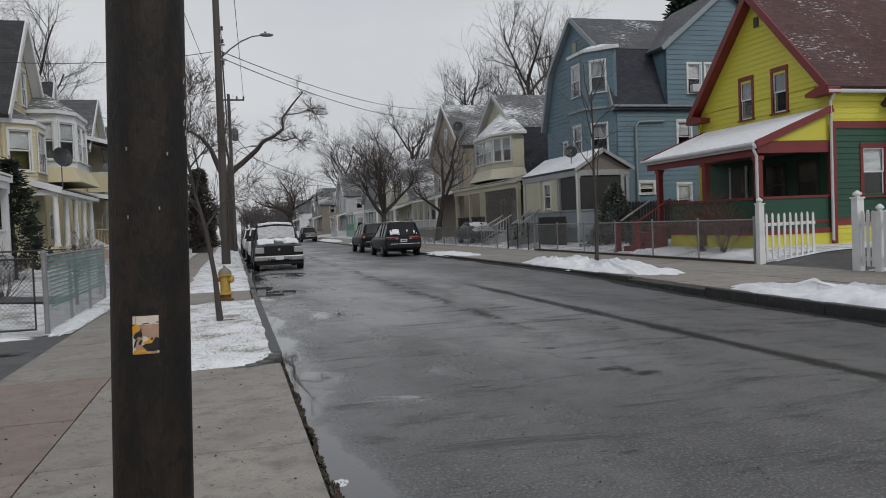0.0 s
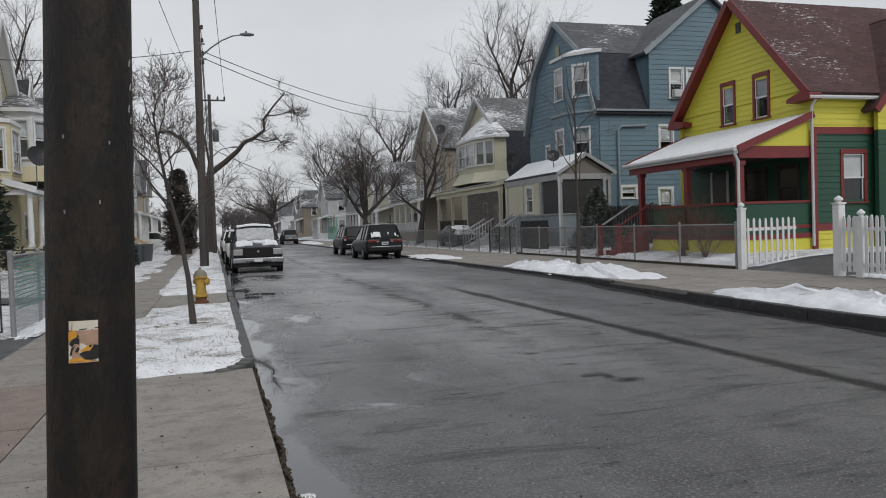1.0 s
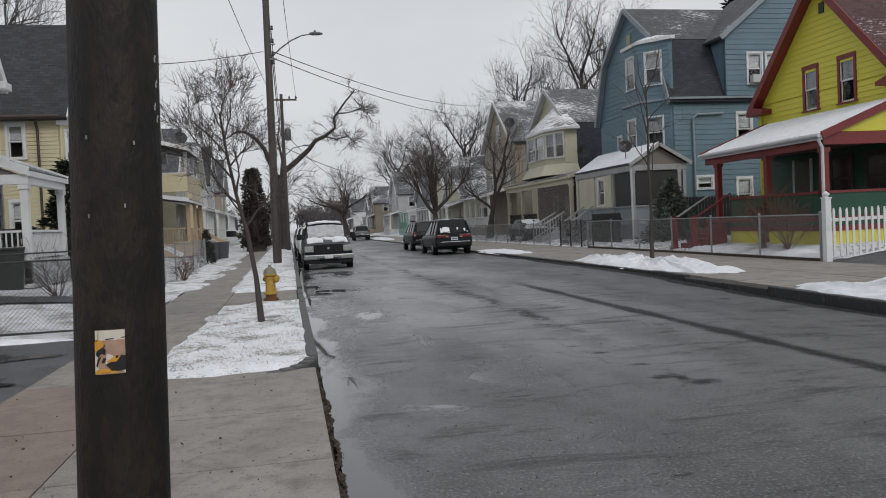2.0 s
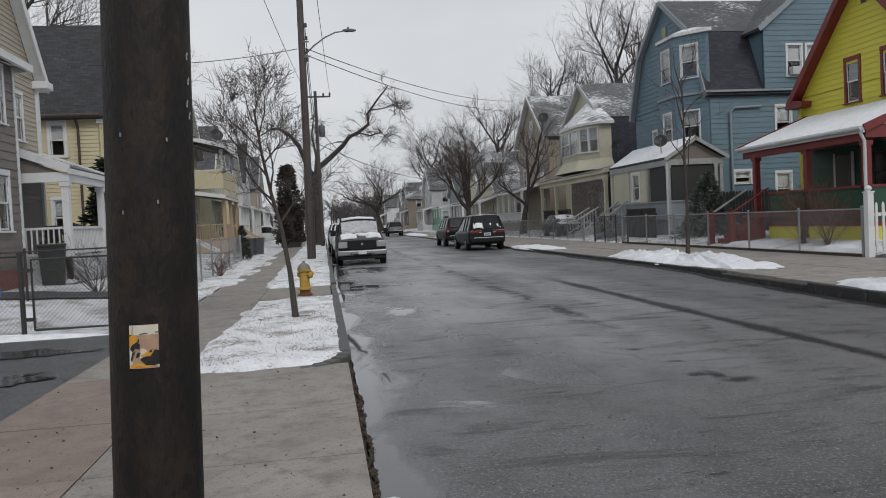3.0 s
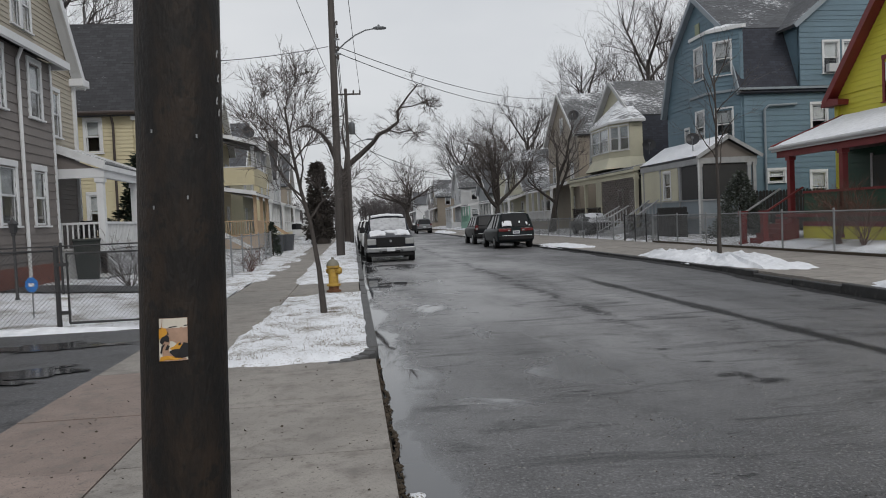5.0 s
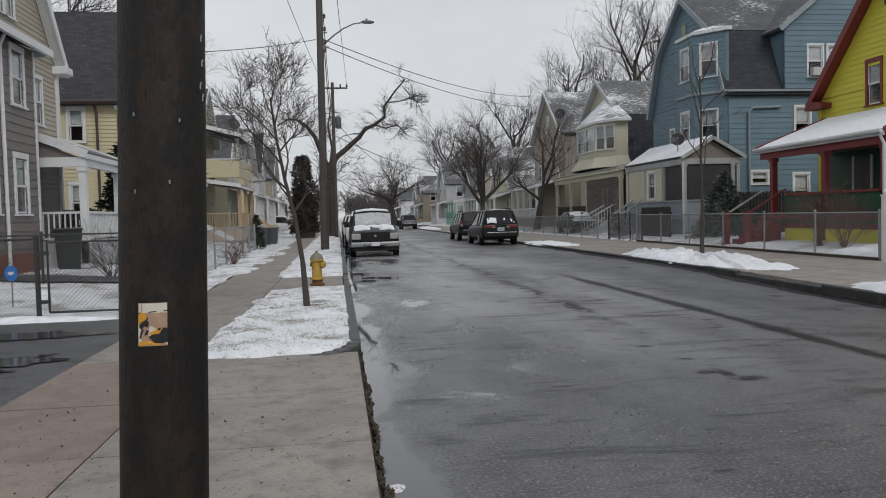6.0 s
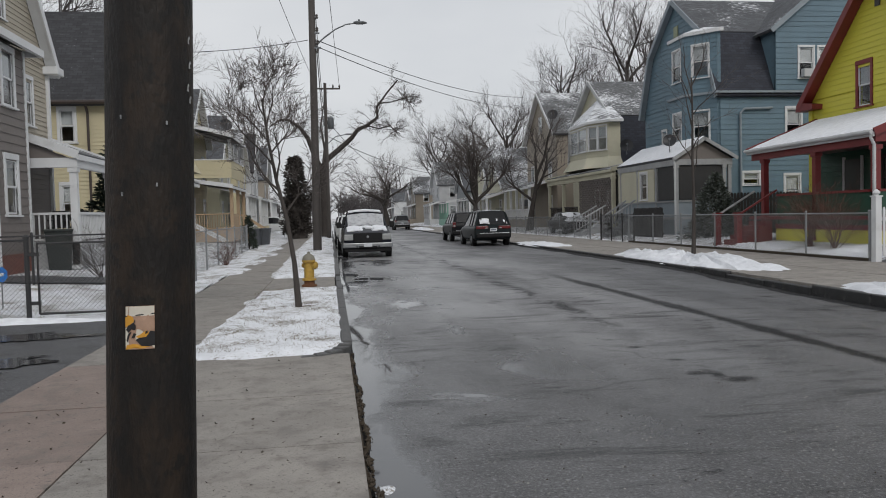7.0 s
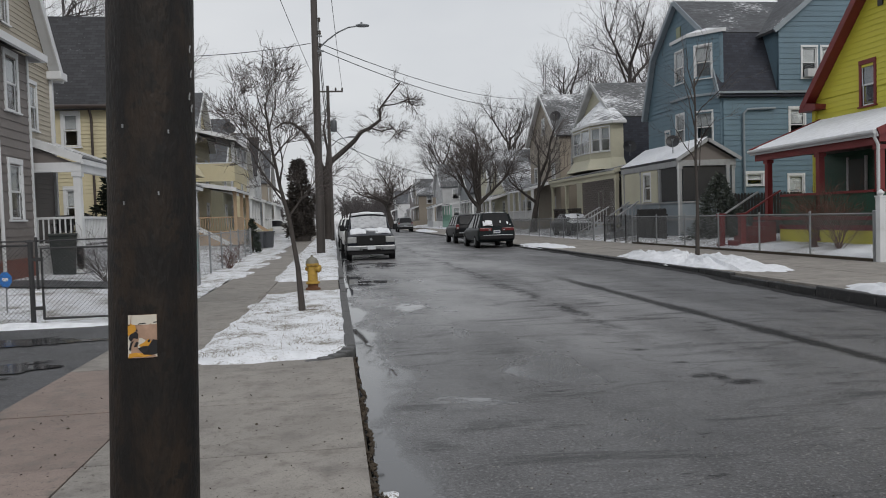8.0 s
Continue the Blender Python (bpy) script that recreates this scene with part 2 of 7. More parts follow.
CONCRETE_WARM = surface("reddish_concrete", (0.30, 0.235, 0.205), 0.75, 0.22, 1.4, 55, 0.35, dirt=(0.19, 0.15, 0.135), dirt_at=(0.48, 0.72), each=0.25)
for c_mat in (CONCRETE, CONCRETE_WARM):
    specked(c_mat, 24, 0.63, 0.67, (0.06, 0.052, 0.045))
    specked(c_mat, 6, 0.52, 0.75, (0.16, 0.145, 0.13))
    specked(c_mat, 90, 0.58, 0.66, (0.13, 0.12, 0.11))
specked(OLD_ASPHALT, 34, 0.58, 0.64, (0.2, 0.2, 0.205))
specked(OLD_ASPHALT, 22, 0.60, 0.66, (0.02, 0.02, 0.022))
KERB_WET = surface("wet_black_kerb", (0.035, 0.035, 0.037), 0.55, 0.35, 3, 60, 0.4, dirt=(0.09, 0.088, 0.085), dirt_at=(0.55, 0.7))
KERB = surface("kerb_granite", (0.085, 0.085, 0.085), 0.6, 0.35, 3, 60, 0.4)
SNOW = snow_surface("snow", grass=0.9)
LAWN = snow_surface("snowy_lawn", grass=1.0)
SNOW_THICK = snow_surface("ploughed_snow")
GROUND = surface("winter_ground", (0.3, 0.25, 0.25), 0.9, 0.4, 0.2, 3, 0.3, dirt=(0.7, 0.72, 0.75), dirt_at=(0.42, 0.55))
SOIL = surface("soil", (0.06, 0.045, 0.03), 0.9, 0.4, 4, 60, 0.5)
WATER = surface("puddle_water", (0.03, 0.031, 0.034), 0.11, 0.2, 1, 9, 0.02, spec=0.5)
POLE_WOOD = surface("creosoted_wood", (0.010, 0.008, 0.007), 0.6, 0.5, 4.0, 70, 0.35, dirt=(0.022, 0.0145, 0.0095), dirt_at=(0.44, 0.6), stretch=(1, 1, 0.35), spec=0.33)
specked(POLE_WOOD, 14, 0.55, 0.62, (0.006, 0.0055, 0.005))
POLE_GREY = surface("weathered_pole", (0.085, 0.075, 0.07), 0.8, 0.4, 2, 40, 0.5, stretch=(1, 1, 0.08))
BARK = surface("bark", (0.062, 0.053, 0.048), 0.9, 0.4, 4, 50, 0.6, stretch=(1, 1, 0.3))
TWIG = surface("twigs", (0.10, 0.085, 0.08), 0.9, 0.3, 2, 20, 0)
# paler, greyer copy of the twigs, painting distance haze into the colour
TWIG_HAZE = surface("haze_paled_twigs", (0.11, 0.10, 0.10), 0.9, 0.3, 2, 20, 0)
NEEDLE = surface("needles", (0.022, 0.036, 0.022), 0.8, 0.5, 3, 20, 0)
NEEDLE_GREEN = surface("spruce_needles", (0.075, 0.09, 0.072), 0.8, 0.4, 3, 20, 0, dirt=(0.3, 0.32, 0.33), dirt_at=(0.52, 0.66))
YELLOW = surface("yellow_paint", (0.56, 0.52, 0.055), 0.55, 0.10, 0.7, 18, 0.06, dirt=(0.52, 0.46, 0.06), dirt_at=(0.5, 0.85), stretch=(1, 0.4, 3))
GREEN = surface("green_paint", (0.010, 0.060, 0.034), 0.55, 0.15, 0.7, 18, 0.06)
RED = surface("red_paint", (0.165, 0.017, 0.018), 0.5, 0.2, 1.5, 25, 0.08, dirt=(0.16, 0.03, 0.03), dirt_at=(0.55, 0.8))
WHITE = surface("white_paint", (0.66, 0.67, 0.68), 0.5, 0.1, 1.2, 30, 0.06, dirt=(0.5, 0.5, 0.49), dirt_at=(0.55, 0.85))
GREY_TRIM = surface("aged_white_trim", (0.50, 0.51, 0.52), 0.6, 0.15, 1.2, 30, 0.06)
BLUE = surface("blue_paint", (0.122, 0.196, 0.245), 0.6, 0.14, 0.6, 14, 0.08, dirt=(0.10, 0.155, 0.195), dirt_at=(0.5, 0.8))
TAUPE = surface("taupe_siding", (0.175, 0.155, 0.145), 0.6, 0.1, 0.6, 14, 0.06)
BEIGE = surface("beige_siding", (0.40, 0.36, 0.29), 0.6, 0.1, 0.6, 14, 0.06)
CREAM = surface("cream_siding", (0.56, 0.50, 0.33), 0.6, 0.1, 0.6, 14, 0.06, dirt=(0.47, 0.42, 0.29), dirt_at=(0.5, 0.85))
PALE = surface("pale_yellow_paint", (0.53, 0.51, 0.39), 0.6, 0.12, 0.6, 14, 0.06, dirt=(0.45, 0.42, 0.33), dirt_at=(0.5, 0.85))
PEACH = surface("peach_paint", (0.43, 0.31, 0.20), 0.6, 0.12, 0.6, 14, 0.06)
TAN = surface("tan_siding", (0.30, 0.26, 0.21), 0.6, 0.14, 0.6, 14, 0.06)
MINT_PALE = surface("mint_paint", (0.22, 0.40, 0.32), 0.6, 0.12, 0.6, 14, 0.06)
SLATE_GREY = surface("grey_siding", (0.23, 0.25, 0.26), 0.6, 0.12, 0.6, 14, 0.06)
SLATE_WALL = shingles("dark_slate_cladding", (0.034, 0.038, 0.052))
BLUE_TRIM = surface("blue_grey_trim", (0.24, 0.28, 0.31), 0.6, 0.15, 1.2, 30, 0.06)
PORCH_GREY = surface("grey_porch_paint", (0.33, 0.34, 0.35), 0.6, 0.15, 1.2, 30, 0.06, dirt=(0.2, 0.2, 0.2), dirt_at=(0.5, 0.8))
DARK_BROWN = surface("dark_brown_paint", (0.035, 0.028, 0.025), 0.6, 0.2, 2, 30, 0.1)
ROOF_WHITE = shingles("snow_covered_shingles", (0.13, 0.135, 0.14), snow=1.05)
ROOF_RED = shingles("red_brown_shingles", (0.085, 0.042, 0.042), snow=0.36)
ROOF_GREY = shingles("grey_shingles", (0.095, 0.10, 0.11), snow=0.32)
ROOF_SNOWY = shingles("snow_dusted_shingles", (0.12, 0.124, 0.13), snow=0.6)
ROOF_DARK = shingles("charcoal_shingles", (0.042, 0.043, 0.048), snow=0.2)
# dark colour stands for shade inside rooms and deep in the porch
INSIDE_SHADE = surface("painted_room_shade", (0.10, 0.095, 0.09), 0.9, 0.2, 1, 10, 0)
BLIND = surface("window_blind", (0.40, 0.41, 0.41), 0.8, 0.12, 2, 20, 0)
GLASS = glass("window_glass")
DARK_PANE = surface("dim_window", (0.018, 0.02, 0.022), 0.12, 0.3, 2, 20, 0, spec=0.5)
STEEL = surface("galvanised_steel", (0.30, 0.31, 0.32), 0.45, 0.25, 3, 40, 0.1, metal=0.6)
BLACK_STEEL = surface("black_coated_steel", (0.03, 0.03, 0.032), 0.45, 0.3, 3, 40, 0.1)
GREEN_NET = surface("faded_green_netting", (0.14, 0.33, 0.29), 0.7, 0.2, 3, 40, 0.1)
CABLE = surface("black_cable", (0.02, 0.02, 0.022), 0.6, 0.2, 3, 40, 0)
ALU = surface("lamp_aluminium", (0.16, 0.17, 0.18), 0.45, 0.2, 3, 30, 0.05, metal=0.4)

# ---- mesh helpers ----


class Shape:
    """Gathers faces for one mesh."""

    def __init__(self):
        self.v, self.f, self.uv = [], [], {}

    def face(self, pts, uv=None):
        i = len(self.v)
        self.v += [tuple(p) for p in pts]
        self.f.append(tuple(range(i, i + len(pts))))
        if uv:
            self.uv[len(self.f) - 1] = uv
        return self

    def mesh(self, verts, faces):
        i = len(self.v)
        self.v += [tuple(p) for p in verts]
        self.f += [tuple(i + k for k in f) for f in faces]
        return self

    def box(self, x0, x1, y0, y1, z0, z1, m=None):
        c = [(x, y, z) for z in (z0, z1) for y in (y0, y1) for x in (x0, x1)]
        if m is not None:
            c = [m @ Vector(p) for p in c]
        return self.mesh(c, [(0, 2, 3, 1), (4, 5, 7, 6), (0, 1, 5, 4), (2, 6, 7, 3), (0, 4, 6, 2), (1, 3, 7, 5)])

    def prism(self, pts, vec):
        """A flat outline pushed along vec."""
        n = len(pts)
        q = [tuple(Vector(p) + Vector(vec)) for p in pts]
        return self.mesh(list(pts) + q, [tuple(range(n))[::-1], tuple(range(n, 2 * n))] + [(i, (i + 1) % n, n + (i + 1) % n, n + i) for i in range(n)])

    def tube(self, pts, radii, n=8, cap=True):
        pts = [Vector(p) for p in pts]
        if not isinstance(radii, (list, tuple)):
            radii = [radii] * len(pts)
        rings = []
        side = None
        for i, p in enumerate(pts):
            d = (pts[min(i + 1, len(pts) - 1)] - pts[max(i - 1, 0)]).normalized()
            if side is None:
                side = d.orthogonal().normalized()
            side = (side - d * side.dot(d)).normalized()
            up = d.cross(side)
            rings.append([p + (side * math.cos(a) + up * math.sin(a)) * radii[i] for a in (2 * math.pi * k / n for k in range(n))])
        v = [q for r in rings for q in r]
        f = [(i * n + k, i * n + (k + 1) % n, (i + 1) * n + (k + 1) % n, (i + 1) * n + k) for i in range(len(pts) - 1) for k in range(n)]
        if cap:
            f += [tuple(range(n))[::-1], tuple(range((len(pts) - 1) * n, len(pts) * n))]
        return self.mesh(v, f)

    def lathe(self, profile, at=(0, 0, 0), n=16, m=None):
        """Profile of (radius, z) turned round the upright axis through at."""
        v = [Vector((at[0] + r * math.cos(2 * math.pi * k / n), at[1] + r * math.sin(2 * math.pi * k / n), at[2] + z)) for r, z in profile for k in range(n)]
        if m is not None:
            v = [m @ p for p in v]
        f = [(i * n + k, i * n + (k + 1) % n, (i + 1) * n + (k + 1) % n, (i + 1) * n + k) for i in range(len(profile) - 1) for k in range(n)]
        f += [tuple(range(n))[::-1], tuple(range((len(profile) - 1) * n, len(profile) * n))]
        return self.mesh(v, f)

    def loft(self, rings, closed=True):
        n = len(rings[0])
        v = [p for r in rings for p in r]
        f = [(i * n + k, i * n + (k + 1) % n, (i + 1) * n + (k + 1) % n, (i + 1) * n + k) for i in range(len(rings) - 1) for k in range(n if closed else n - 1)]
        f += [tuple(range(n))[::-1], tuple(range((len(rings) - 1) * n, len(rings) * n))] if closed else []
        return self.mesh(v, f)


def thing(name, at, label, category, group="", kind=""):
    ob = new(name)
    ob.empty_display_size = 0.2
    ob.matrix_basis = Matrix.Translation(at)
    return tagged(ob, label, category, group, kind)


def root_matrix(ob):
    m = ob.matrix_basis.copy()
    while ob.parent:
        m = ob.parent.matrix_basis @ ob.matrix_parent_inverse @ m
        ob = ob.parent
    return m


def part(name, shape, material, parent=None, label="", smooth=False, bevel=0.0):
    """One mesh object from a Shape in world coordinates, under a thing or a part."""
    me = bpy.data.meshes.new(name)
    me.from_pydata(shape.v, [], shape.f)
    if shape.uv:
        lay = me.uv_layers.new(name="UVMap")
        for fi, uv in shape.uv.items():
            for li, c in zip(me.polygons[fi].loop_indices, uv):
                lay.data[li].uv = c
    if bevel:
        bm = bmesh.new()
        bm.from_mesh(me)
        bmesh.ops.bevel(bm, geom=bm.edges[:], offset=bevel, segments=1 if bevel < 0.02 else 2, affect="EDGES", profile=0.5, clamp_overlap=True)
        bm.to_mesh(me)
        bm.free()
    if smooth:
        me.polygons.foreach_set("use_smooth", [True] * len(me.polygons))
        me.set_sharp_from_angle(angle=radians(40))
    me.materials.append(material)
    ob = new(name, me)
    if parent:
        ob.parent = parent
        ob.matrix_parent_inverse = root_matrix(parent).inverted()
    if label:
        ob["label"] = label
    return ob


def single(name, shape, material, label, category, kind="", group="", smooth=False, bevel=0.0):
    return tagged(part(name, shape, material, None, "", smooth, bevel), label, category, group, kind)


class Face:
    """An upright plane: o is its left foot seen from outside, u runs to the right seen from outside."""

    def __init__(self, o, u):
        self.o, self.u = Vector((*o, 0)), Vector((*u, 0)).normalized()
        self.n = Vector((self.u.y, -self.u.x, 0))

    def p(self, u, n, z):
        q = self.o + self.u * u + self.n * n
        return (q.x, q.y, z)

    def box(self, s, u0, u1, n0, n1, z0, z1):
        v = [self.p(u, n, z) for z in (z0, z1) for n in (n1, n0) for u in (u0, u1)]
        return s.mesh(v, [(0, 2, 3, 1), (4, 5, 7, 6), (0, 1, 5, 4), (2, 6, 7, 3), (0, 4, 6, 2), (1, 3, 7, 5)])


def span(poly, z):
    """Where the level z cuts a convex outline of (u, z)."""
    us = []
    for (a, za), (b, zb) in zip(poly, poly[1:] + poly[:1]):
        if za != zb and min(za, zb) - 1e-6 <= z <= max(za, zb) + 1e-6:
            us.append(a + (b - a) * (z - za) / (zb - za))
        elif za == zb and abs(z - za) < 1e-6:
            us += [a, b]
    return (min(us), max(us)) if us else None


def cut(a, b, holes):
    out = [(a, b)]
    for h0, h1 in holes:
        out = [q for p0, p1 in out for q in ((p0, min(p1, h0)), (max(p0, h1), p1)) if q[1] - q[0] > 0.02]
    return out


def bands(poly, opens, step=None, z_from=None, z_to=None):
    """Level strips of a wall between the openings: (z0, z1, left at z0, right at z0, left at z1, right at z1)."""
    zs = [z for _, z in poly]
    lo, hi = (min(zs) if z_from is None else z_from), (max(zs) if z_to is None else z_to)
    marks = {lo, hi} | {z for _, z in poly if lo < z < hi}
    if step:
        k = lo
        while k < hi:
            marks.add(k)
            k += step
    else:
        marks |= {z for o in opens for z in o[2:] if lo < z < hi}
    marks = sorted(marks)
    for z0, z1 in zip(marks, marks[1:]):
        if z1 - z0 < 0.015:
            continue
        a, b = span(poly, z0 + 1e-5), span(poly, z1 - 1e-5)
        if not a or not b:
            continue
        mid = (z0 + z1) / 2
        holes = [(o[0], o[1]) for o in opens if o[2] < mid < o[3]]
        for l, r in cut(min(a[0], b[0]), max(a[1], b[1]), holes):
            yield z0, z1, max(l, a[0]), min(r, a[1]), max(l, b[0]), min(r, b[1])


def wall(house, F, poly, opens, mat, board=0.2, name="wall", label="", split=True, thick=0.16, z_from=None, z_to=None):
    """A wall slab with its openings cut through, clad in lapped boards."""
    s = Shape()
    for z0, z1, l0, r0, l1, r1 in bands(poly, opens, None, z_from, z_to):
        q = [F.p(l0, 0, z0), F.p(r0, 0, z0), F.p(r1, 0, z1), F.p(l1, 0, z1)]
        s.prism(q, -F.n * thick)
    w = part(name, s, mat, house, label)
    joined = Shape()
    if board:
        for z0, z1, l0, r0, l1, r1 in bands(poly, opens, board, z_from, z_to):
            b = Shape() if split else joined
            v = [F.p(l0, 0.004, z0), F.p(r0, 0.004, z0), F.p(r1, 0.004, z1), F.p(l1, 0.004, z1), F.p(l0, 0.03, z0), F.p(r0, 0.03, z0), F.p(r1, 0.008, z1), F.p(l1, 0.008, z1)]
            b.mesh(v, [(4, 5, 6, 7), (0, 1, 5, 4), (1, 2, 6, 5), (2, 3, 7, 6), (3, 0, 4, 7)])
            if split:
                part("board", b, mat, w)
        if not split and joined.v:
            part("siding", joined, mat, w)["kind"] = "stuff"
    return w


def window(house, F, o, trim, blind=0.45, cap=False, sash=None, wide=0.11, bars=False):
    """A sash window in the opening o = (u0, u1, z0, z1): casing, sill, two sashes, panes, a half-drawn blind."""
    u0, u1, z0, z1 = o
    sash = sash or WHITE
    s = Shape()
    F.box(s, u0 - wide, u0, -0.1, 0.055, z0 - 0.02, z1)
    F.box(s, u1, u1 + wide, -0.1, 0.055, z0 - 0.02, z1)
    F.box(s, u0 - wide - (0.05 if cap else 0), u1 + wide + (0.05 if cap else 0), -0.1, 0.065 if not cap else 0.1, z1, z1 + wide * 1.25)
    w = part("window", s, trim, house, bevel=0.008)
    part("sill", F.box(Shape(), u0 - wide - 0.04, u1 + wide + 0.04, -0.1, 0.1, z0 - 0.07, z0 - 0.022), trim, w)
    zm = (z0 + z1) / 2
    for a, b, d in ((z0, zm + 0.02, -0.015), (zm - 0.02, z1, 0.015)):
        f = Shape()
        t = 0.05
        F.box(f, u0, u0 + t, d - 0.025, d, a, b)
        F.box(f, u1 - t, u1, d - 0.025, d, a, b)
        F.box(f, u0 + t, u1 - t, d - 0.025, d, a, a + t)
        F.box(f, u0 + t, u1 - t, d - 0.025, d, b - t, b)
        if bars:
            F.box(f, (u0 + u1) / 2 - 0.012, (u0 + u1) / 2 + 0.012, d - 0.02, d - 0.002, a + t, b - t)
        part("sash", f, sash, w)
        part("pane", F.box(Shape(), u0 + t, u1 - t, d - 0.016, d - 0.010, a + t, b - t), GLASS, w).visible_shadow = False
    if blind:
        part("blind", F.box(Shape(), u0 + 0.02, u1 - 0.02, -0.075, -0.065, z1 - (z1 - z0) * blind, z1), BLIND, w)
    return w


def slab(house, a, b, c, d, mat, thick=0.14, name="roof", label=""):
    """A roof slope: a, b along the eave, c, d along the top above b and a. UV in metres."""
    a, b, c, d = (Vector(p) for p in (a, b, c, d))
    n = (b - a).cross(d - a).normalized()
    if n.z < 0:
        n = -n
    e = (b - a).normalized()
    up = n.cross(e)
    s = Shape()
    top = [a, b, c, d]
    s.face(top, [((p - a).dot(e), (p - a).dot(up)) for p in top])
    low = [p - n * thick for p in top]
    s.face(low[::-1], [(0, 0)] * 4)
    for i in range(4):
        j = (i + 1) % 4
        s.face([top[i], low[i], low[j], top[j]], [(0, 0.07)] * 4)
    return part(name, s, mat, house, label)


def bar(house, p, q, w, h, mat, name="rake_board", label="", parent=None):
    """A straight board from p to q, w wide sideways and h high."""
    p, q = Vector(p), Vector(q)
    d = (q - p).normalized()
    side = d.cross(Vector((0, 0, 1))).normalized() * w / 2
    up = side.cross(d).normalized() * h / 2
    r = [[x + side + up, x - side + up, x - side - up, x + side - up] for x in (p, q)]
    return part(name, Shape().loft([[tuple(v) for v in k] for k in r]), mat, parent or house, label)

# ---- ground, road, sidewalks ----
GROUND_SHEET = Shape().mesh([(-1500, -300, -0.2), (1500, -300, -0.2), (1500, 2500, -0.2), (-1500, 2500, -0.2)], [(0, 1, 2, 3)])
single("ground", GROUND_SHEET, GROUND, "patchy snow and bare winter ground", "ground", "structure")


def kerb_x(y):
    """The far kerb bows towards the road where the driveways meet it."""
    return 9.32 - 0.5 * max(0.0, min(1.0, (19.0 - y) / 9.0))


def road_z(x, y):
    """The crown falls away to the far gutter along the near stretch."""
    return -0.12 * max(0.0, min(1.0, (x - 6.0) / 3.0)) * max(0.0, min(1.0, (21.0 - y) / 7.0))


ROAD = Shape()
ROAD_X, ROAD_Y = (0.2, 3.0, 6.0, 7.0, 8.0, 9.0, 9.6), (-30, 0, 8, 12, 14, 16, 18, 20, 21, 32, 60, 420)
ROAD.mesh([(x, y, road_z(x, y)) for y in ROAD_Y for x in ROAD_X], [(j * 7 + i, j * 7 + i + 1, j * 7 + i + 8, j * 7 + i + 7) for j in range(len(ROAD_Y) - 1) for i in range(6)])
single("road", ROAD, ASPHALT, "worn damp grey asphalt street with cracks", "road", "structure")


def h_noise(x, y, s, seed=0.0):
    return noise.noise(Vector((x * s + seed, y * s, seed * 1.7)))


def sheet(x0, x1, y0, y1, height, step, edge=0.0, seed=0.0):
    """A lumpy patch of ground, its height a function of x, y; edge: how far its outline wanders."""
    nx, ny = max(2, int((x1 - x0) / step)), max(2, int((y1 - y0) / step))
    s = Shape()
    v = []
    for j in range(ny + 1):
        for i in range(nx + 1):
            a, b = i / nx, j / ny
            x, y = x0 + (x1 - x0) * a, y0 + (y1 - y0) * b
            if edge:
                x += edge * h_noise(y, a * 3, 0.9, seed + 3) * (2 * abs(a - 0.5)) ** 2
                y += edge * h_noise(x, b * 3, 0.9, seed + 7) * (2 * abs(b - 0.5)) ** 2
            v.append((x, y, height(x, y)))
    f = [(j * (nx + 1) + i, j * (nx + 1) + i + 1, (j + 1) * (nx + 1) + i + 1, (j + 1) * (nx + 1) + i) for j in range(ny) for i in range(nx)]
    return s.mesh(v, f)


def mound(name, outline, top, seed, mat, label, step=0.09, category="snow"):
    """A bank of snow over an egg-shaped outline (cx, cy, half width, half length), lumpy, falling to the ground at its rim."""
    cx, cy, rx, ry, base = outline
    nr, na = max(6, int(min(rx, ry) / step)), max(40, int(4 * (rx + ry) / step / 2))
    v, f = [], []
    for i in range(nr + 1):
        k = i / nr
        for j in range(na):
            a = 2 * math.pi * j / na
            ca, sa = math.cos(a), math.sin(a)
            q = 1.0 / (abs(ca) ** 3 + abs(sa) ** 3) ** (1 / 3)
            w = 1 + 0.12 * h_noise(ca * 2, sa * 2 * ry / rx, 1.3, seed)
            x, y = cx + rx * k * q * w * ca, cy + ry * k * q * w * sa
            z = base - 0.02 + (top * (1 - k ** 2.6) ** 0.8) * (0.7 + 0.45 * h_noise(x, y, 0.9, seed) + 0.55 * h_noise(x, y, 2.6, seed) + 0.42 * h_noise(x, y, 7, seed) + 0.26 * h_noise(x, y, 17, seed)) if k < 1 else base - 0.04
            v.append((x, y, z))
    for i in range(nr):
        f += [(i * na + j, i * na + (j + 1) % na, (i + 1) * na + (j + 1) % na, (i + 1) * na + j) for j in range(na)]
    return single(name, Shape().mesh(v, f), mat, label, category, smooth=True)


# left sidewalk, slab by slab, and its bed
single("sidewalk_bed", Shape().box(-2.97, 0.17, -12, 9.0, -0.3, -0.005).box(-2.97, -1.5, 9.0, 150, -0.3, -0.005).box(-1.5, 0.05, 17.6, 21.1, -0.3, -0.005), SOIL, "dark earth between the sidewalk slabs", "sidewalk bed", "structure")
side_left = thing("pavement", (-1.5, 6, 0), "stained grey concrete sidewalk laid in slabs", "sidewalk", kind="structure")


def flag(x0, x1, y0, y1, z=0.035, owner=None, mat=None):
    g = 0.008
    j = random.uniform(-0.004, 0.004)
    s = Shape().box(x0 + g, x1 - g, y0 + g, y1 - g, -0.08, z + j)
    part("slab", s, mat or CONCRETE, owner or side_left)


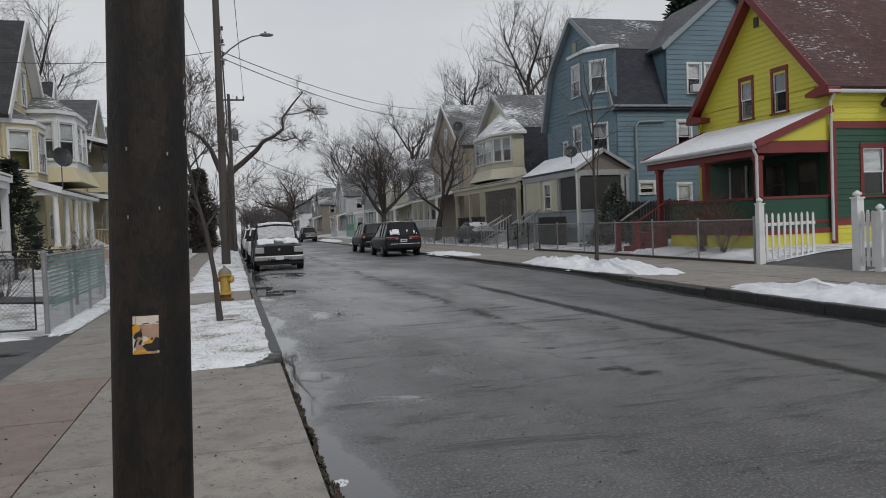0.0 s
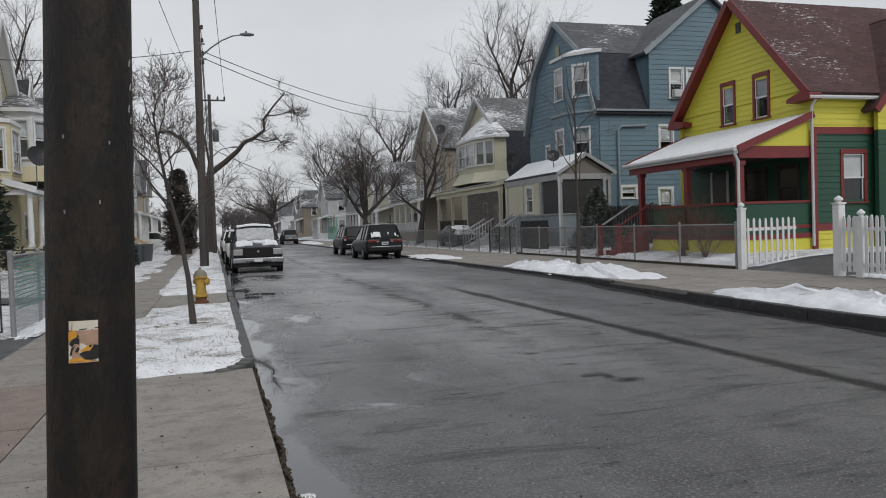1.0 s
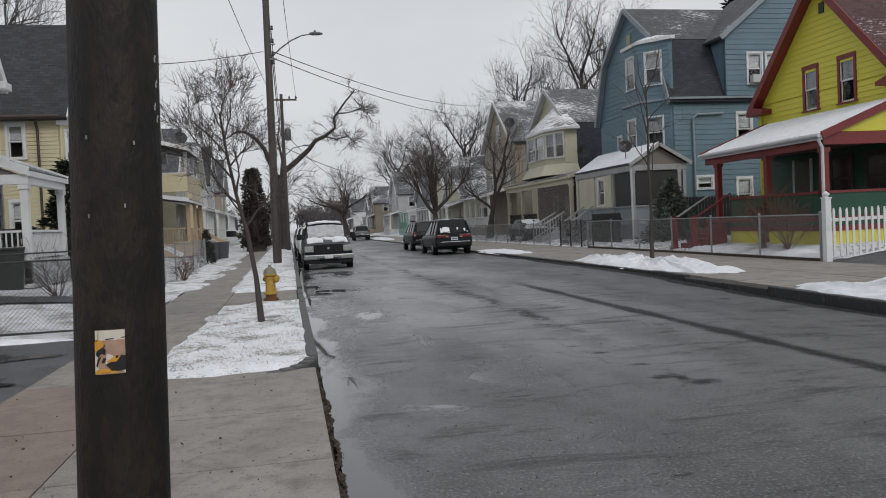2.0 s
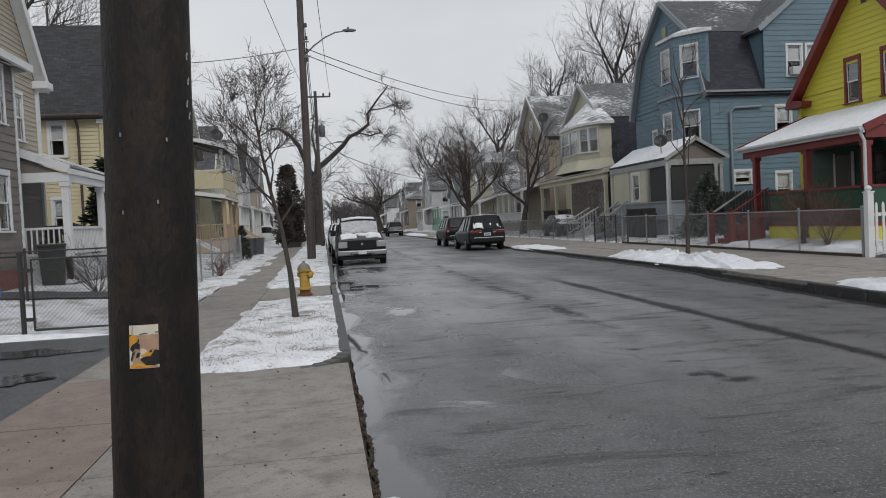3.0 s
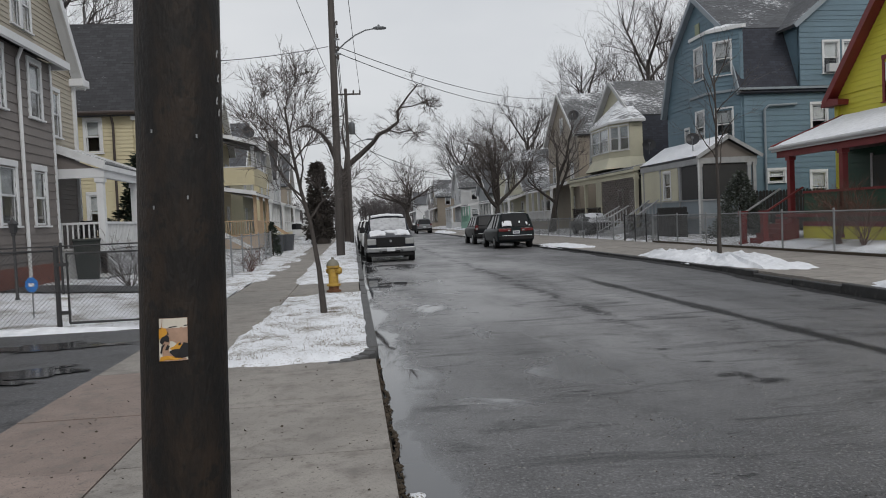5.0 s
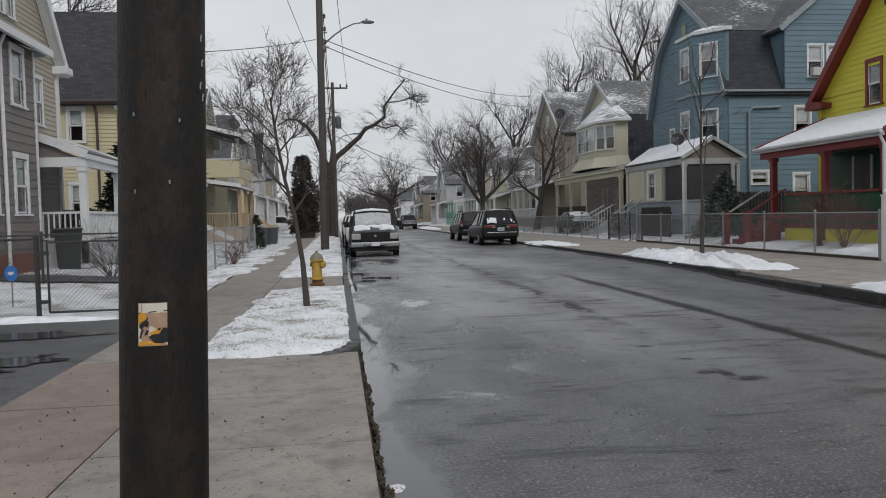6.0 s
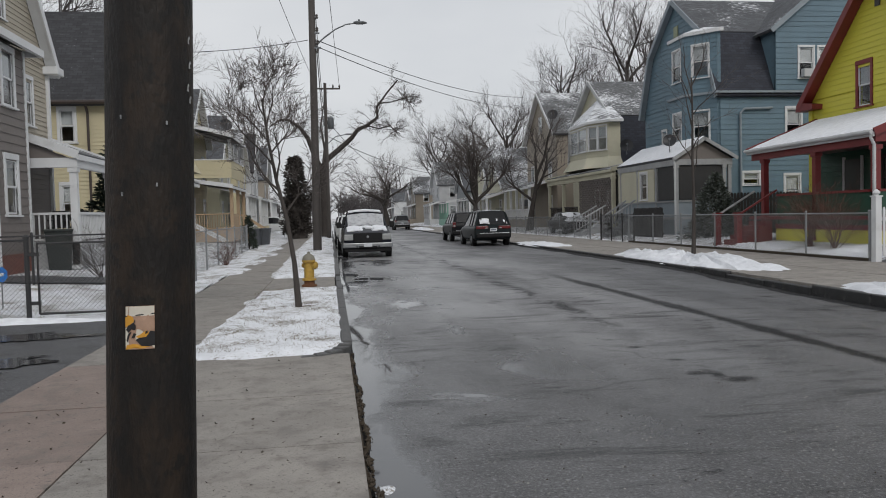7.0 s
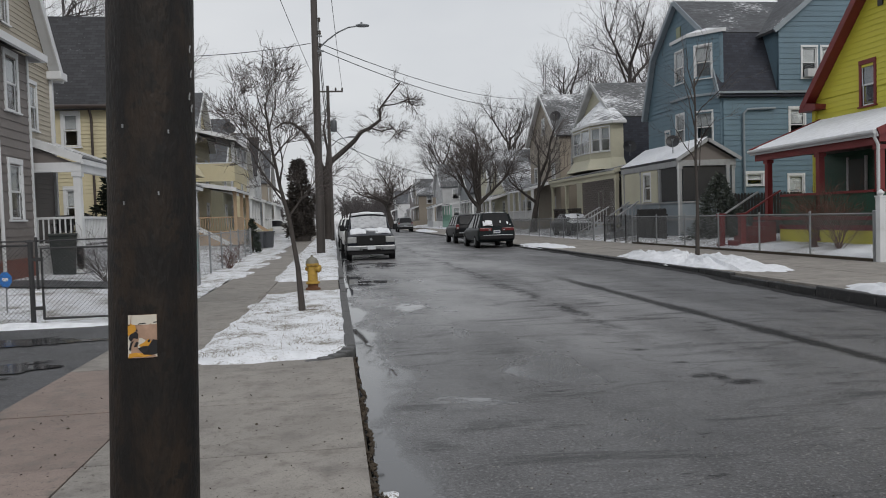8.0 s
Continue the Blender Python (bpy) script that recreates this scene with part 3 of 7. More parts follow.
for k in range(-8, 5):
    y = 5.33 + 1.55 * (k - 1) - 1.55
    y1 = min(y + 1.55, 8.97)
    if y1 - y > 0.2:
        flag(-2.95, -1.72, y, y1, mat=CONCRETE_WARM)
        flag(-1.72, 0.16, y, y1)
y = 8.97
while y < 95:
    flag(-2.95, -1.55, y, y + 1.5)
    y += 1.5
flag(-1.55, 0.05, 17.7, 19.3)
flag(-1.55, 0.05, 19.3, 20.9)

# kerb stones
kerb_left = thing("kerb", (0.14, 20, 0), "worn low granite kerb along the street", "kerb", kind="structure")


def kerb_run(x0, x1, y0, y1, z, owner):
    y = y0
    while y < y1:
        e = min(y + 1.8, y1)
        part("kerb_stone", Shape().box(x0 + random.uniform(-0.008, 0.008), x1, y + 0.008, e - 0.008, -0.2, z + random.uniform(-0.012, 0.012)), KERB, owner, bevel=0.02)
        y = e


kerb_run(0.06, 0.2, 9.4, 17.6, 0.095, kerb_left)
kerb_run(0.06, 0.2, 17.6, 21.0, 0.05, kerb_left)
kerb_run(0.06, 0.2, 21.0, 95, 0.095, kerb_left)
for k in range(5):
    a0, a1 = math.pi / 2 * k / 5, math.pi / 2 * (k + 1) / 5
    r0, r1 = 0.44, 0.6
    pts = [(-0.4 + r * math.cos(a), 9.4 - r * math.sin(a), -0.2) for r, a in ((r1, a0), (r1, a1), (r0, a1), (r0, a0))]
    part("kerb_stone", Shape().prism(pts, (0, 0, 0.29 - 0.014 * k)), KERB, kerb_left, bevel=0.012)
kerb_right = thing("kerb", (9.6, 20, 0), "low wet dark kerb edged with snow", "kerb", kind="structure")
y = -8.0
while y < 110:
    a, b = kerb_x(y), kerb_x(y + 1.8)
    low = 0.03 if 13.4 < y < 16.6 else 0.09
    part("kerb_stone", Shape().prism([(a, y + 0.008, -0.25), (a + 0.16, y + 0.008, -0.25), (b + 0.16, y + 1.792, -0.25), (b, y + 1.792, -0.25)], (0, 0, 0.25 + low + random.uniform(-0.012, 0.012))), KERB_WET, kerb_right, bevel=0.02)
    y += 1.8

# snowy strips between sidewalk and kerb


def verge(y0, y1, seed, step, label, corner=False):
    """Snow on the strip between sidewalk and kerb; its rim sinks under the slabs along a wandering line."""
    notch = 0.55 if corner else 0.0

    def z(x, y):
        d = min(x + 1.82 - notch * max(0.0, min(1.0, (y - 15.2) / 0.8)) + 0.16 * h_noise(y, seed, 0.8) + 0.05 * h_noise(y, seed, 3), y - y0 + 0.22 + 0.12 * h_noise(x, seed, 1.5), y1 + 0.22 - y)
        if corner and x > -0.4 and y < 9.4:
            d = min(d, 0.5 - math.hypot(x + 0.4, 9.4 - y))
        k = max(0.0, min(1.0, d / 0.3))
        k = k * k * (3 - 2 * k)
        return 0.01 + k * (0.072 + 0.028 * h_noise(x, y, 2.2, seed) + 0.022 * h_noise(x, y, 7, seed))
    return single("lawn_strip", sheet(-1.85, 0.09, y0 - 0.25, y1 + 0.25, z, step), SNOW, label, "verge", "structure", smooth=True)


verge(9.05, 17.5, 2.0, 0.06, "trodden snow with grass tips on the verge", True)
verge(21.3, 31.3, 4.0, 0.1, "trodden snow on the verge beyond the hydrant")
verge(31.8, 95, 9.0, 0.22, "snowy verge along the far sidewalk")
mound("bare_patch", (-0.75, 13.6, 0.55, 0.4, 0.08), 0.03, 3.3, surface("matted_dead_grass", (0.13, 0.10, 0.065), 0.9, 0.4, 6, 60, 0.6, dirt=(0.6, 0.62, 0.64), dirt_at=(0.52, 0.62)), "matted dead grass round the tree's foot", 0.04, "grass")

# left lots


def left_yard_z(x, y):
    return 0.03 + min(0.3, max(0.0, -3.6 - x) * 0.06) * min(1.0, max(0.0, (y - 13.6) / 4.0)) + 0.03 * h_noise(x, y, 0.8, 3) * min(1.0, max(0.0, (y - 13.6) / 2.0))


single("driveway", sheet(-16, -2.98, -6, 13.8, lambda x, y: 0.012 + 0.01 * h_noise(x, y, 0.7), 0.5), OLD_ASPHALT, "wet patched black asphalt driveway", "driveway", "structure")
single("yard", sheet(-60, -3.0, 13.62, 200, lambda x, y: left_yard_z(x, y), 0.8), LAWN, "front yards under thin snow and dead grass", "yard", "structure", smooth=True)
single("path", sheet(-16, -4.3, 19.5, 21.4, lambda x, y: left_yard_z(x, y) + 0.035, 0.4, 0.2), OLD_ASPHALT, "cleared dark path across the snowy yard", "path", "structure")

# right side
side_right = thing("pavement", (12, 20, 0), "dirty brown-grey concrete sidewalk", "sidewalk", kind="structure")
single("sidewalk_bed", Shape().box(9.4, 14.1, -8, 130, -0.3, 0.04), SOIL, "dark earth under the sidewalk", "sidewalk bed", "structure")
y = -6.0
while y < 110:
    flag(kerb_x(y) + 0.17, 11.6, y, y + 1.5, 0.085, side_right)
    flag(11.6, 14.05, y, y + 1.5, 0.09, side_right)
    y += 1.5
single("yard", sheet(14.05, 70, 18.6, 200, lambda x, y: 0.1 + min(0.28, max(0, x - 14.4) * 0.12) + 0.03 * h_noise(x, y, 0.8, 6) - (0.2 if x < 14.12 else 0), 0.8), LAWN, "front yards under thin snow and dead grass", "yard", "structure", smooth=True)
single("yard", sheet(14.05, 70, -20, 14.6, lambda x, y: 0.1 + min(0.28, max(0, x - 14.4) * 0.12) + 0.03 * h_noise(x, y, 0.8, 7), 0.8), LAWN, "snowy yard behind the picket fence", "yard", "structure", smooth=True)
single("driveway", sheet(14.05, 70, 14.4, 18.8, lambda x, y: 0.085 + min(0.26, max(0, x - 14.4) * 0.11), 0.5), OLD_ASPHALT, "dark asphalt driveway behind the white gate", "driveway", "structure")
mound("snow_bank", (10.3, 21.6, 0.95, 4.8, 0.085), 0.30, 1.3, SNOW_THICK, "long bank of crusted snow along the kerb")
mound("snow_bank", (9.72, 9.4, 0.82, 4.0, 0.08), 0.26, 5.1, SNOW_THICK, "shovelled snow bank beside the driveway")
mound("snow_bank", (10.1, 36.6, 0.85, 3.8, 0.085), 0.12, 8.4, SNOW_THICK, "low snow bank beside the parked cars", 0.16)
mound("snow_bank", (10.3, 62, 0.75, 9, 0.09), 0.22, 9.7, SNOW_THICK, "low snow bank along the far kerb", 0.25)
mound("snow_bank", (10.3, 88, 0.8, 8, 0.09), 0.25, 2.7, SNOW_THICK, "low snow bank along the far kerb", 0.25)
mound("snow_bank", (-3.25, 15.9, 0.22, 2.6, 0.02), 0.10, 3.7, SNOW_THICK, "strip of snow along the foot of the fence", 0.07)
mound("snow_bank", (-6.4, 13.5, 3.4, 0.34, 0.0), 0.10, 6.7, SNOW_THICK, "strip of snow under the gate", 0.07)
mound("snow_lump", (0.26, 4.42, 0.07, 0.13, 0.0), 0.05, 2.2, SNOW, "small lump of dirty ice in the gutter", 0.02)

# puddles and stains


def blot(name, cx, cy, rx, ry, seed, mat, label, z=0.005, n=56):
    pts = []
    for k in range(n):
        a = 2 * math.pi * k / n
        w = 0.9 + 0.5 * h_noise(math.cos(a) * 1.5, math.sin(a) * 1.5, 1.2, seed) + 0.45 * h_noise(math.cos(a) * 4, math.sin(a) * 4, 1.2, seed) + 0.5 * h_noise(math.cos(a) * 11, math.sin(a) * 11, 1.2, seed)
        pts.append((cx + rx * w * math.cos(a), cy + ry * w * math.sin(a), z))
    return single(name, Shape().face(pts), mat, label, "puddle" if "puddle" in name else "road stain", "structure")


blot("puddle", -4.5, 11.6, 1.1, 0.34, 5.0, WATER, "puddle on the driveway", 0.027)
blot("puddle", -4.6, 9.2, 1.2, 0.75, 6.0, WATER, "puddle on the driveway", 0.027)
# open cracks, wandering across and along the lanes


def crack(x, y, heading, length, width, seed):
    rng = random.Random(seed)
    s = Shape()
    a = radians(heading)
    prev = None
    n = int(length / 0.06)
    for k in range(n + 1):
        w = width * (0.1 + rng.random() ** 2 * 1.3) * math.sin(math.pi * (k + 0.5) / (n + 1)) ** 0.5
        nx, ny = -math.sin(a) * w / 2, math.cos(a) * w / 2
        cur = ((x - nx, y - ny, 0.0045), (x + nx, y + ny, 0.0045))
        if prev:
            s.face([prev[0], cur[0], cur[1], prev[1]])
        prev = cur
        a += rng.gauss(0, 0.55) + 0.25 * (radians(heading) - a)
        x, y = x + math.cos(a) * 0.06, y + math.sin(a) * 0.06
    single("road_crack", s, TAR, "dark open crack in the asphalt", "crack", "structure")


for k, row in enumerate(((4.6, 6.6, -22, 2.6, 0.014), (3.0, 9.9, -4, 1.6, 0.014), (3.3, 16.5, -35, 2.6, 0.03), (5.0, 11.5, -70, 3.0, 0.012), (3.6, 13.2, -3, 1.8, 0.02), (7.4, 8.4, 14, 1.5, 0.02), (6.4, 5.4, 20, 2.2, 0.025))):
    crack(*row, 200 + k)

# dead grass poking through the snow
rng = random.Random(77)
s = Shape()
for k in range(5200):
    x, y = rng.uniform(-1.6, 0.03), 9.1 + 8.2 * rng.random() ** 1.3
    if h_noise(x, y, 1.6, 12) + rng.gauss(0, 0.25) < 0.0 and math.hypot(x + 0.6, (y - 13.5) * 0.8) > 0.6:
        continue
    a, h = rng.uniform(0, 6.28), rng.uniform(0.012, 0.04)
    d = Vector((math.cos(a), math.sin(a), 0))
    p = Vector((x, y, 0.085))
    s.face([p - d * 0.003, p + d * 0.003, p + Vector((rng.gauss(0, 0.015), rng.gauss(0, 0.015), h))])
tagged(part("dead_grass", s, surface("straw_grass", (0.17, 0.13, 0.075), 0.9, 0.4, 6, 60, 0)), "dead grass tips sticking through the snow", "grass", kind="stuff")

# dark wet line along the far kerb
s = Shape()
prev = None
for k in range(420):
    y = 2 + k * 0.12
    w = 0.34 + 0.16 * h_noise(y, 2, 0.7, 4) + 0.08 * h_noise(y, 2, 3, 4)
    if prev:
        s.face([(kx, yy, road_z(kx, yy) + 0.006) for kx, yy in ((kerb_x(prev[0]) - prev[1], prev[0]), (kerb_x(prev[0]), prev[0]), (kerb_x(y), y), (kerb_x(y) - w, y))])
    prev = (y, w)
single("wet_gutter", s, TAR, "dark wet dirt along the kerb", "gutter", "structure")

# loose stones on the road and litter on the sidewalk


def scatter(name, n, area, size, mat, label, seed, flat=0.6):
    rng = random.Random(seed)
    s = Shape()
    for k in range(n):
        x, y, r = rng.uniform(area[0], area[1]), area[2] + (area[3] - area[2]) * rng.random() ** 1.4, rng.uniform(*size)
        m = Matrix.LocRotScale((x, y, area[4]), Euler((rng.random(), rng.random(), rng.random() * 6)), (r, r * rng.uniform(0.6, 1.5), r * flat))
        s.mesh([m @ Vector(p) for p in ((1, 0, 0), (-1, 0, 0), (0, 1, 0), (0, -1, 0), (0, 0, 1), (0, 0, -1))], [(0, 2, 4), (2, 1, 4), (1, 3, 4), (3, 0, 4), (2, 0, 5), (1, 2, 5), (3, 1, 5), (0, 3, 5)])
    return tagged(part(name, s, mat), label, "grit", kind="stuff")


PEBBLE = surface("pale_grit", (0.34, 0.33, 0.31), 0.8, 0.3, 5, 60, 0)
scatter("road_grit", 2600, (0.9, 6.1, 2.5, 12, 0.002), (0.003, 0.008), PEBBLE, "pale grit scattered over the asphalt", 71)
scatter("road_grit", 500, (0.5, 6.1, 2.5, 14, 0.002), (0.003, 0.010), SOIL, "dark grit scattered over the asphalt", 72)
scatter("sidewalk_litter", 170, (-2.9, 0.1, 3, 8.9, 0.038), (0.005, 0.017), SOIL, "bits of dead leaf on the concrete", 73, 0.25)

# ragged dirt along the broken edge of the sidewalk
s = Shape()
rng = random.Random(5)
for k in range(520):
    y = rng.uniform(2.0, 9.0)
    x = 0.18 + 0.05 * h_noise(y, 0, 1.1, 2) + 0.03 * h_noise(y, 0, 5, 2) + rng.gauss(0, 0.011)
    r = rng.uniform(0.006, 0.02)
    m = Matrix.LocRotScale((x, y, 0.012), Euler((rng.random() * 6, rng.random() * 6, rng.random() * 6)), (r, r * 1.4, r * 0.7))
    s.mesh([m @ Vector(p) for p in ((1, 0, 0), (-1, 0, 0), (0, 1, 0), (0, -1, 0), (0, 0, 1), (0, 0, -1))], [(0, 2, 4), (2, 1, 4), (1, 3, 4), (3, 0, 4), (2, 0, 5), (1, 2, 5), (3, 1, 5), (0, 3, 5)])
tagged(part("gutter_grit", s, SOIL), "dark grit and leaf litter along the broken sidewalk edge", "grit", kind="stuff")

# ---- houses ----


class House:
    """A house with its gable or gambrel front to the street. side -1: on the right, facing -x; +1: on the left, facing +x."""

    def __init__(self, label, side, X, depth, profile, base=0.0):
        self.side, self.X, self.depth, self.base = side, X, depth, base
        self.profile = sorted(profile)
        self.y0, self.y1 = self.profile[0][0], self.profile[-1][0]
        self.ob = thing("house", (X - side * depth / 2, (self.y0 + self.y1) / 2, base), label, "house")
        self.front = Face((X, self.y0), (0, 1)) if side > 0 else Face((X, self.y1), (0, -1))
        self.xw = X - depth if side > 0 else X
        self.near = Face((self.xw, self.y0), (1, 0))

    def fu(self, y0, y1):
        """World y range to the front face's own u range."""
        return (y0 - self.y0, y1 - self.y0) if self.side > 0 else (self.y1 - y1, self.y1 - y0)

    def nu(self, x0, x1):
        return (x0 - self.xw, x1 - self.xw)

    def outline(self):
        top = [(self.fu(y, y)[0], z) for y, z in self.profile]
        top.sort()
        return [(top[0][0], self.base)] + top + [(top[-1][0], self.base)]

    def shell(self, mat, fronts=(), nears=(), trim=None, board=0.2, split=True, near_mat=None, near_top=None, blind=0.45, front_zs=None, wide=0.11):
        """Walls with windows: fronts in world (y0, y1, z0, z1), nears in world (x0, x1, z0, z1)."""
        trim = trim or WHITE
        fo = [(*self.fu(a, b), z0, z1) for a, b, z0, z1 in fronts]
        no = [(*self.nu(a, b), z0, z1) for a, b, z0, z1 in nears]
        for zf, zt, m in front_zs or ((None, None, mat),):
            wall(self.ob, self.front, self.outline(), fo, m, board, split=split, z_from=zf, z_to=zt)
        top = near_top or self.profile[0][1]
        rect = [(0, self.base), (0, top), (self.depth, top), (self.depth, self.base)]
        for zf, zt, m in near_mat or ((None, None, mat),):
            wall(self.ob, self.near, rect, no, m, board, split=split, z_from=zf, z_to=zt)
        bx = self.X - self.side * self.depth
        back = Shape().prism([(bx, y, z) for y, z in [(self.y0 + 0.02, self.base)] + self.profile + [(self.y1 - 0.02, self.base)]], (self.side * 0.16, 0, 0))
        part("wall", back, mat, self.ob)
        a, b = sorted((self.X - self.side * 0.17, bx + self.side * 0.17))
        part("wall", Shape().box(a, b, self.y1 - 0.16, self.y1, self.base, self.profile[-1][1]), mat, self.ob)
        for o in fo:
            window(self.ob, self.front, o, trim, blind, wide=wide)
        for o in no:
            window(self.ob, self.near, o, trim, blind, wide=wide)
        # unseen floors, added to keep the rooms dark
        part("storey_floor", Shape().box(a, b, self.y0 + 0.17, self.y1 - 0.17, self.base + 2.9, self.base + 3.1), INSIDE_SHADE, self.ob)
        return self

    def roof(self, mats, over_front=0.35, over_side=0.3, thick=0.16, trim=None, back=0.3):
        x0, x1 = self.X + self.side * over_front, self.X - self.side * (self.depth + back)
        pts = self.profile
        for i, ((ya, za), (yb, zb)) in enumerate(zip(pts, pts[1:])):
            m = mats[min(i, len(mats) - 1)] if isinstance(mats, (list, tuple)) else mats
            a, b = Vector((ya, za)), Vector((yb, zb))
            d = (b - a).normalized()
            if i == 0:
                a = a - d * over_side
            if i == len(pts) - 2:
                b = b + d * over_side
            up = Vector((-d.y, d.x)) * thick
            lo, hi = (a, b) if a.y < b.y else (b, a)
            slab(self.ob, (x0, lo.x + up.x, lo.y + up.y), (x1, lo.x + up.x, lo.y + up.y), (x1, hi.x + up.x, hi.y + up.y), (x0, hi.x + up.x, hi.y + up.y), m, thick)
            if trim:
                e = self.side * 0.03
                q = up * 0.42
                gap = Vector((-d.y, d.x)) * -0.004
                slab(self.ob, (x0, lo.x + gap.x, lo.y + gap.y), (self.X + self.side * 0.04, lo.x + gap.x, lo.y + gap.y), (self.X + self.side * 0.04, hi.x + gap.x, hi.y + gap.y), (x0, hi.x + gap.x, hi.y + gap.y), trim, 0.02, "soffit")
                bar(self.ob, (x0 + e, a.x + q.x, a.y + q.y), (x0 + e, b.x + q.x, b.y + q.y), 0.06, 0.26, trim)
        return self

    def corner(self, x, y, z0, z1, mat, w=0.14, name="corner_board"):
        part(name, Shape().box(x - w / 2, x + w / 2, y - w / 2, y + w / 2, z0, z1), mat, self.ob)


def post(house, x, y, z0, z1, w, mat, name="porch_post", cap=True, round_=False):
    s = Shape()
    if round_:
        s.lathe([(w * 0.62, z0), (w * 0.62, z0 + 0.08), (w * 0.5, z0 + 0.1), (w * 0.44, z1 - 0.12), (w * 0.6, z1 - 0.1), (w * 0.6, z1)], (x, y, 0), 14)
        return part(name, s, mat, house, smooth=True)
    s.box(x - w / 2, x + w / 2, y - w / 2, y + w / 2, z0, z1)
    if cap:
        s.box(x - w * 0.68, x + w * 0.68, y - w * 0.68, y + w * 0.68, z0, z0 + 0.12)
        s.box(x - w * 0.68, x + w * 0.68, y - w * 0.68, y + w * 0.68, z1 - 0.14, z1 - 0.002)
    return part(name, s, mat, house)


def railing(house, p, q, z0, z1, mat, step=0.14, name="railing"):
    """Top and bottom rail from p to q (x, y, z of the floor) with balusters."""
    p, q = Vector(p), Vector(q)
    up = Vector((0, 0, 1))
    r = bar(house, p + up * z1, q + up * z1, 0.09, 0.07, mat, name)
    bar(house, p + up * (z0 + 0.08), q + up * (z0 + 0.08), 0.06, 0.06, mat, "bottom_rail", parent=r)
    n = max(2, int((q - p).length / step))
    for k in range(1, n):
        c = p.lerp(q, k / n)
        part("baluster", Shape().box(c.x - 0.02, c.x + 0.02, c.y - 0.02, c.y + 0.02, c.z + z0 + 0.1, c.z + z1 - 0.03), mat, r)
    return r


def steps(house, x0, x1, y0, y1, z0, z1, n, mat, towards):
    """A flight falling in the direction towards ('-x', '+x', '-y') from z1 to z0 over the given plan."""
    for k in range(n):
        z = z1 - (z1 - z0) * (k + 1) / (n + 1)
        a, b = k / n, (k + 1) / n
        if towards == "-x":
            box = (x1 - (x1 - x0) * b, x1 - (x1 - x0) * a, y0, y1)
        elif towards == "+x":
            box = (x0 + (x1 - x0) * a, x0 + (x1 - x0) * b, y0, y1)
        else:
            box = (x0, x1, y1 - (y1 - y0) * b, y1 - (y1 - y0) * a)
        part("step", Shape().box(*box, z0 - 0.1, z), mat, house)


def lean_roof(house, xe, xw, y0, y1, ze, zw, mat, snow=None, thick=0.12, fascia=None, gutter=None, front=None):
    """A shed roof from its eave (xe, ze) up to the wall (xw, zw)."""
    slab(house, (xe, y0, ze), (xe, y1, ze), (xw, y1, zw), (xw, y0, zw), mat, thick, "porch_roof")
    if snow:
        d = Vector((xw - xe, 0, zw - ze)).normalized()
        u = Vector((-d.z, 0, d.x)) * (1 if d.x > 0 else -1)
        nx, ny = 14, max(8, int((y1 - y0) / 0.25))
        v = []
        for j in range(ny + 1):
            for i in range(nx + 1):
                a, b = 0.01 + 0.98 * i / nx, j / ny
                p = Vector((xe, y0 + (y1 - y0) * (0.004 + 0.992 * b), ze)).lerp(Vector((xw, y0 + (y1 - y0) * (0.004 + 0.992 * b), zw)), a)
                rim = min(a, 1 - a, b * 3, (1 - b) * 3)
                p += u * ((0.05 + 0.02 * h_noise(p.x, p.y, 2, 3)) * min(1, rim / 0.05) + 0.004)
                v.append(tuple(p))
        f = [(j * (nx + 1) + i, j * (nx + 1) + i + 1, (j + 1) * (nx + 1) + i + 1, (j + 1) * (nx + 1) + i) for j in range(ny) for i in range(nx)]
        part("snow_cover", Shape().mesh(v, f), snow, house, "thin even snow", smooth=True)
    s = 1 if xw > xe else -1
    if fascia:
        part("fascia", Shape().box(*sorted((xe - s * 0.03, xe + s * 0.03)), y0, y1, ze - 0.2, ze - 0.05), front or fascia, house)
        for yy in (y0 - 0.02, y1 + 0.02):
            bar(house, (xe, yy, ze - 0.06), (xw, yy, zw - 0.06), 0.05, 0.24, fascia)
    if gutter:
        part("gutter", Shape().tube([(xe - s * 0.09, y0, ze - 0.06), (xe - s * 0.09, y1, ze - 0.06)], 0.065, 8), gutter, house)

# the yellow and green house
yh = House("yellow clapboard house, green ground floor, red trim and porch", -1, 19.45, 13.0, [(21.65, 5.85), (25.4, 9.75), (29.15, 5.8)], 0.3)
YM = 4.42
yh.shell(YELLOW, [(25.72, 26.38, 5.22, 6.72), (23.78, 24.46, 5.22, 6.72)], [(20.72, 21.6, 1.98, 3.62)], RED, 0.2,
         near_mat=((0.3, 1.0, YELLOW), (1.0, 1.25, RED), (1.25, YM, GREEN), (YM, 5.85, YELLOW)), front_zs=((0.3, YM, GREEN), (YM, 9.75, YELLOW)), blind=0.5, wide=0.13)
yh.roof(ROOF_RED, 0.42, 0.4, 0.16, RED, 0.0)
part("belt_board", Shape().box(19.40, 32.4, 21.595, 21.645, YM - 0.12, YM + 0.12), RED, yh.ob)
for yy, s in ((21.63, 1), (29.17, -1)):
    yh.corner(19.44, yy, 0.3, YM if s > 0 else 5.7, RED if s > 0 else YELLOW, 0.2)
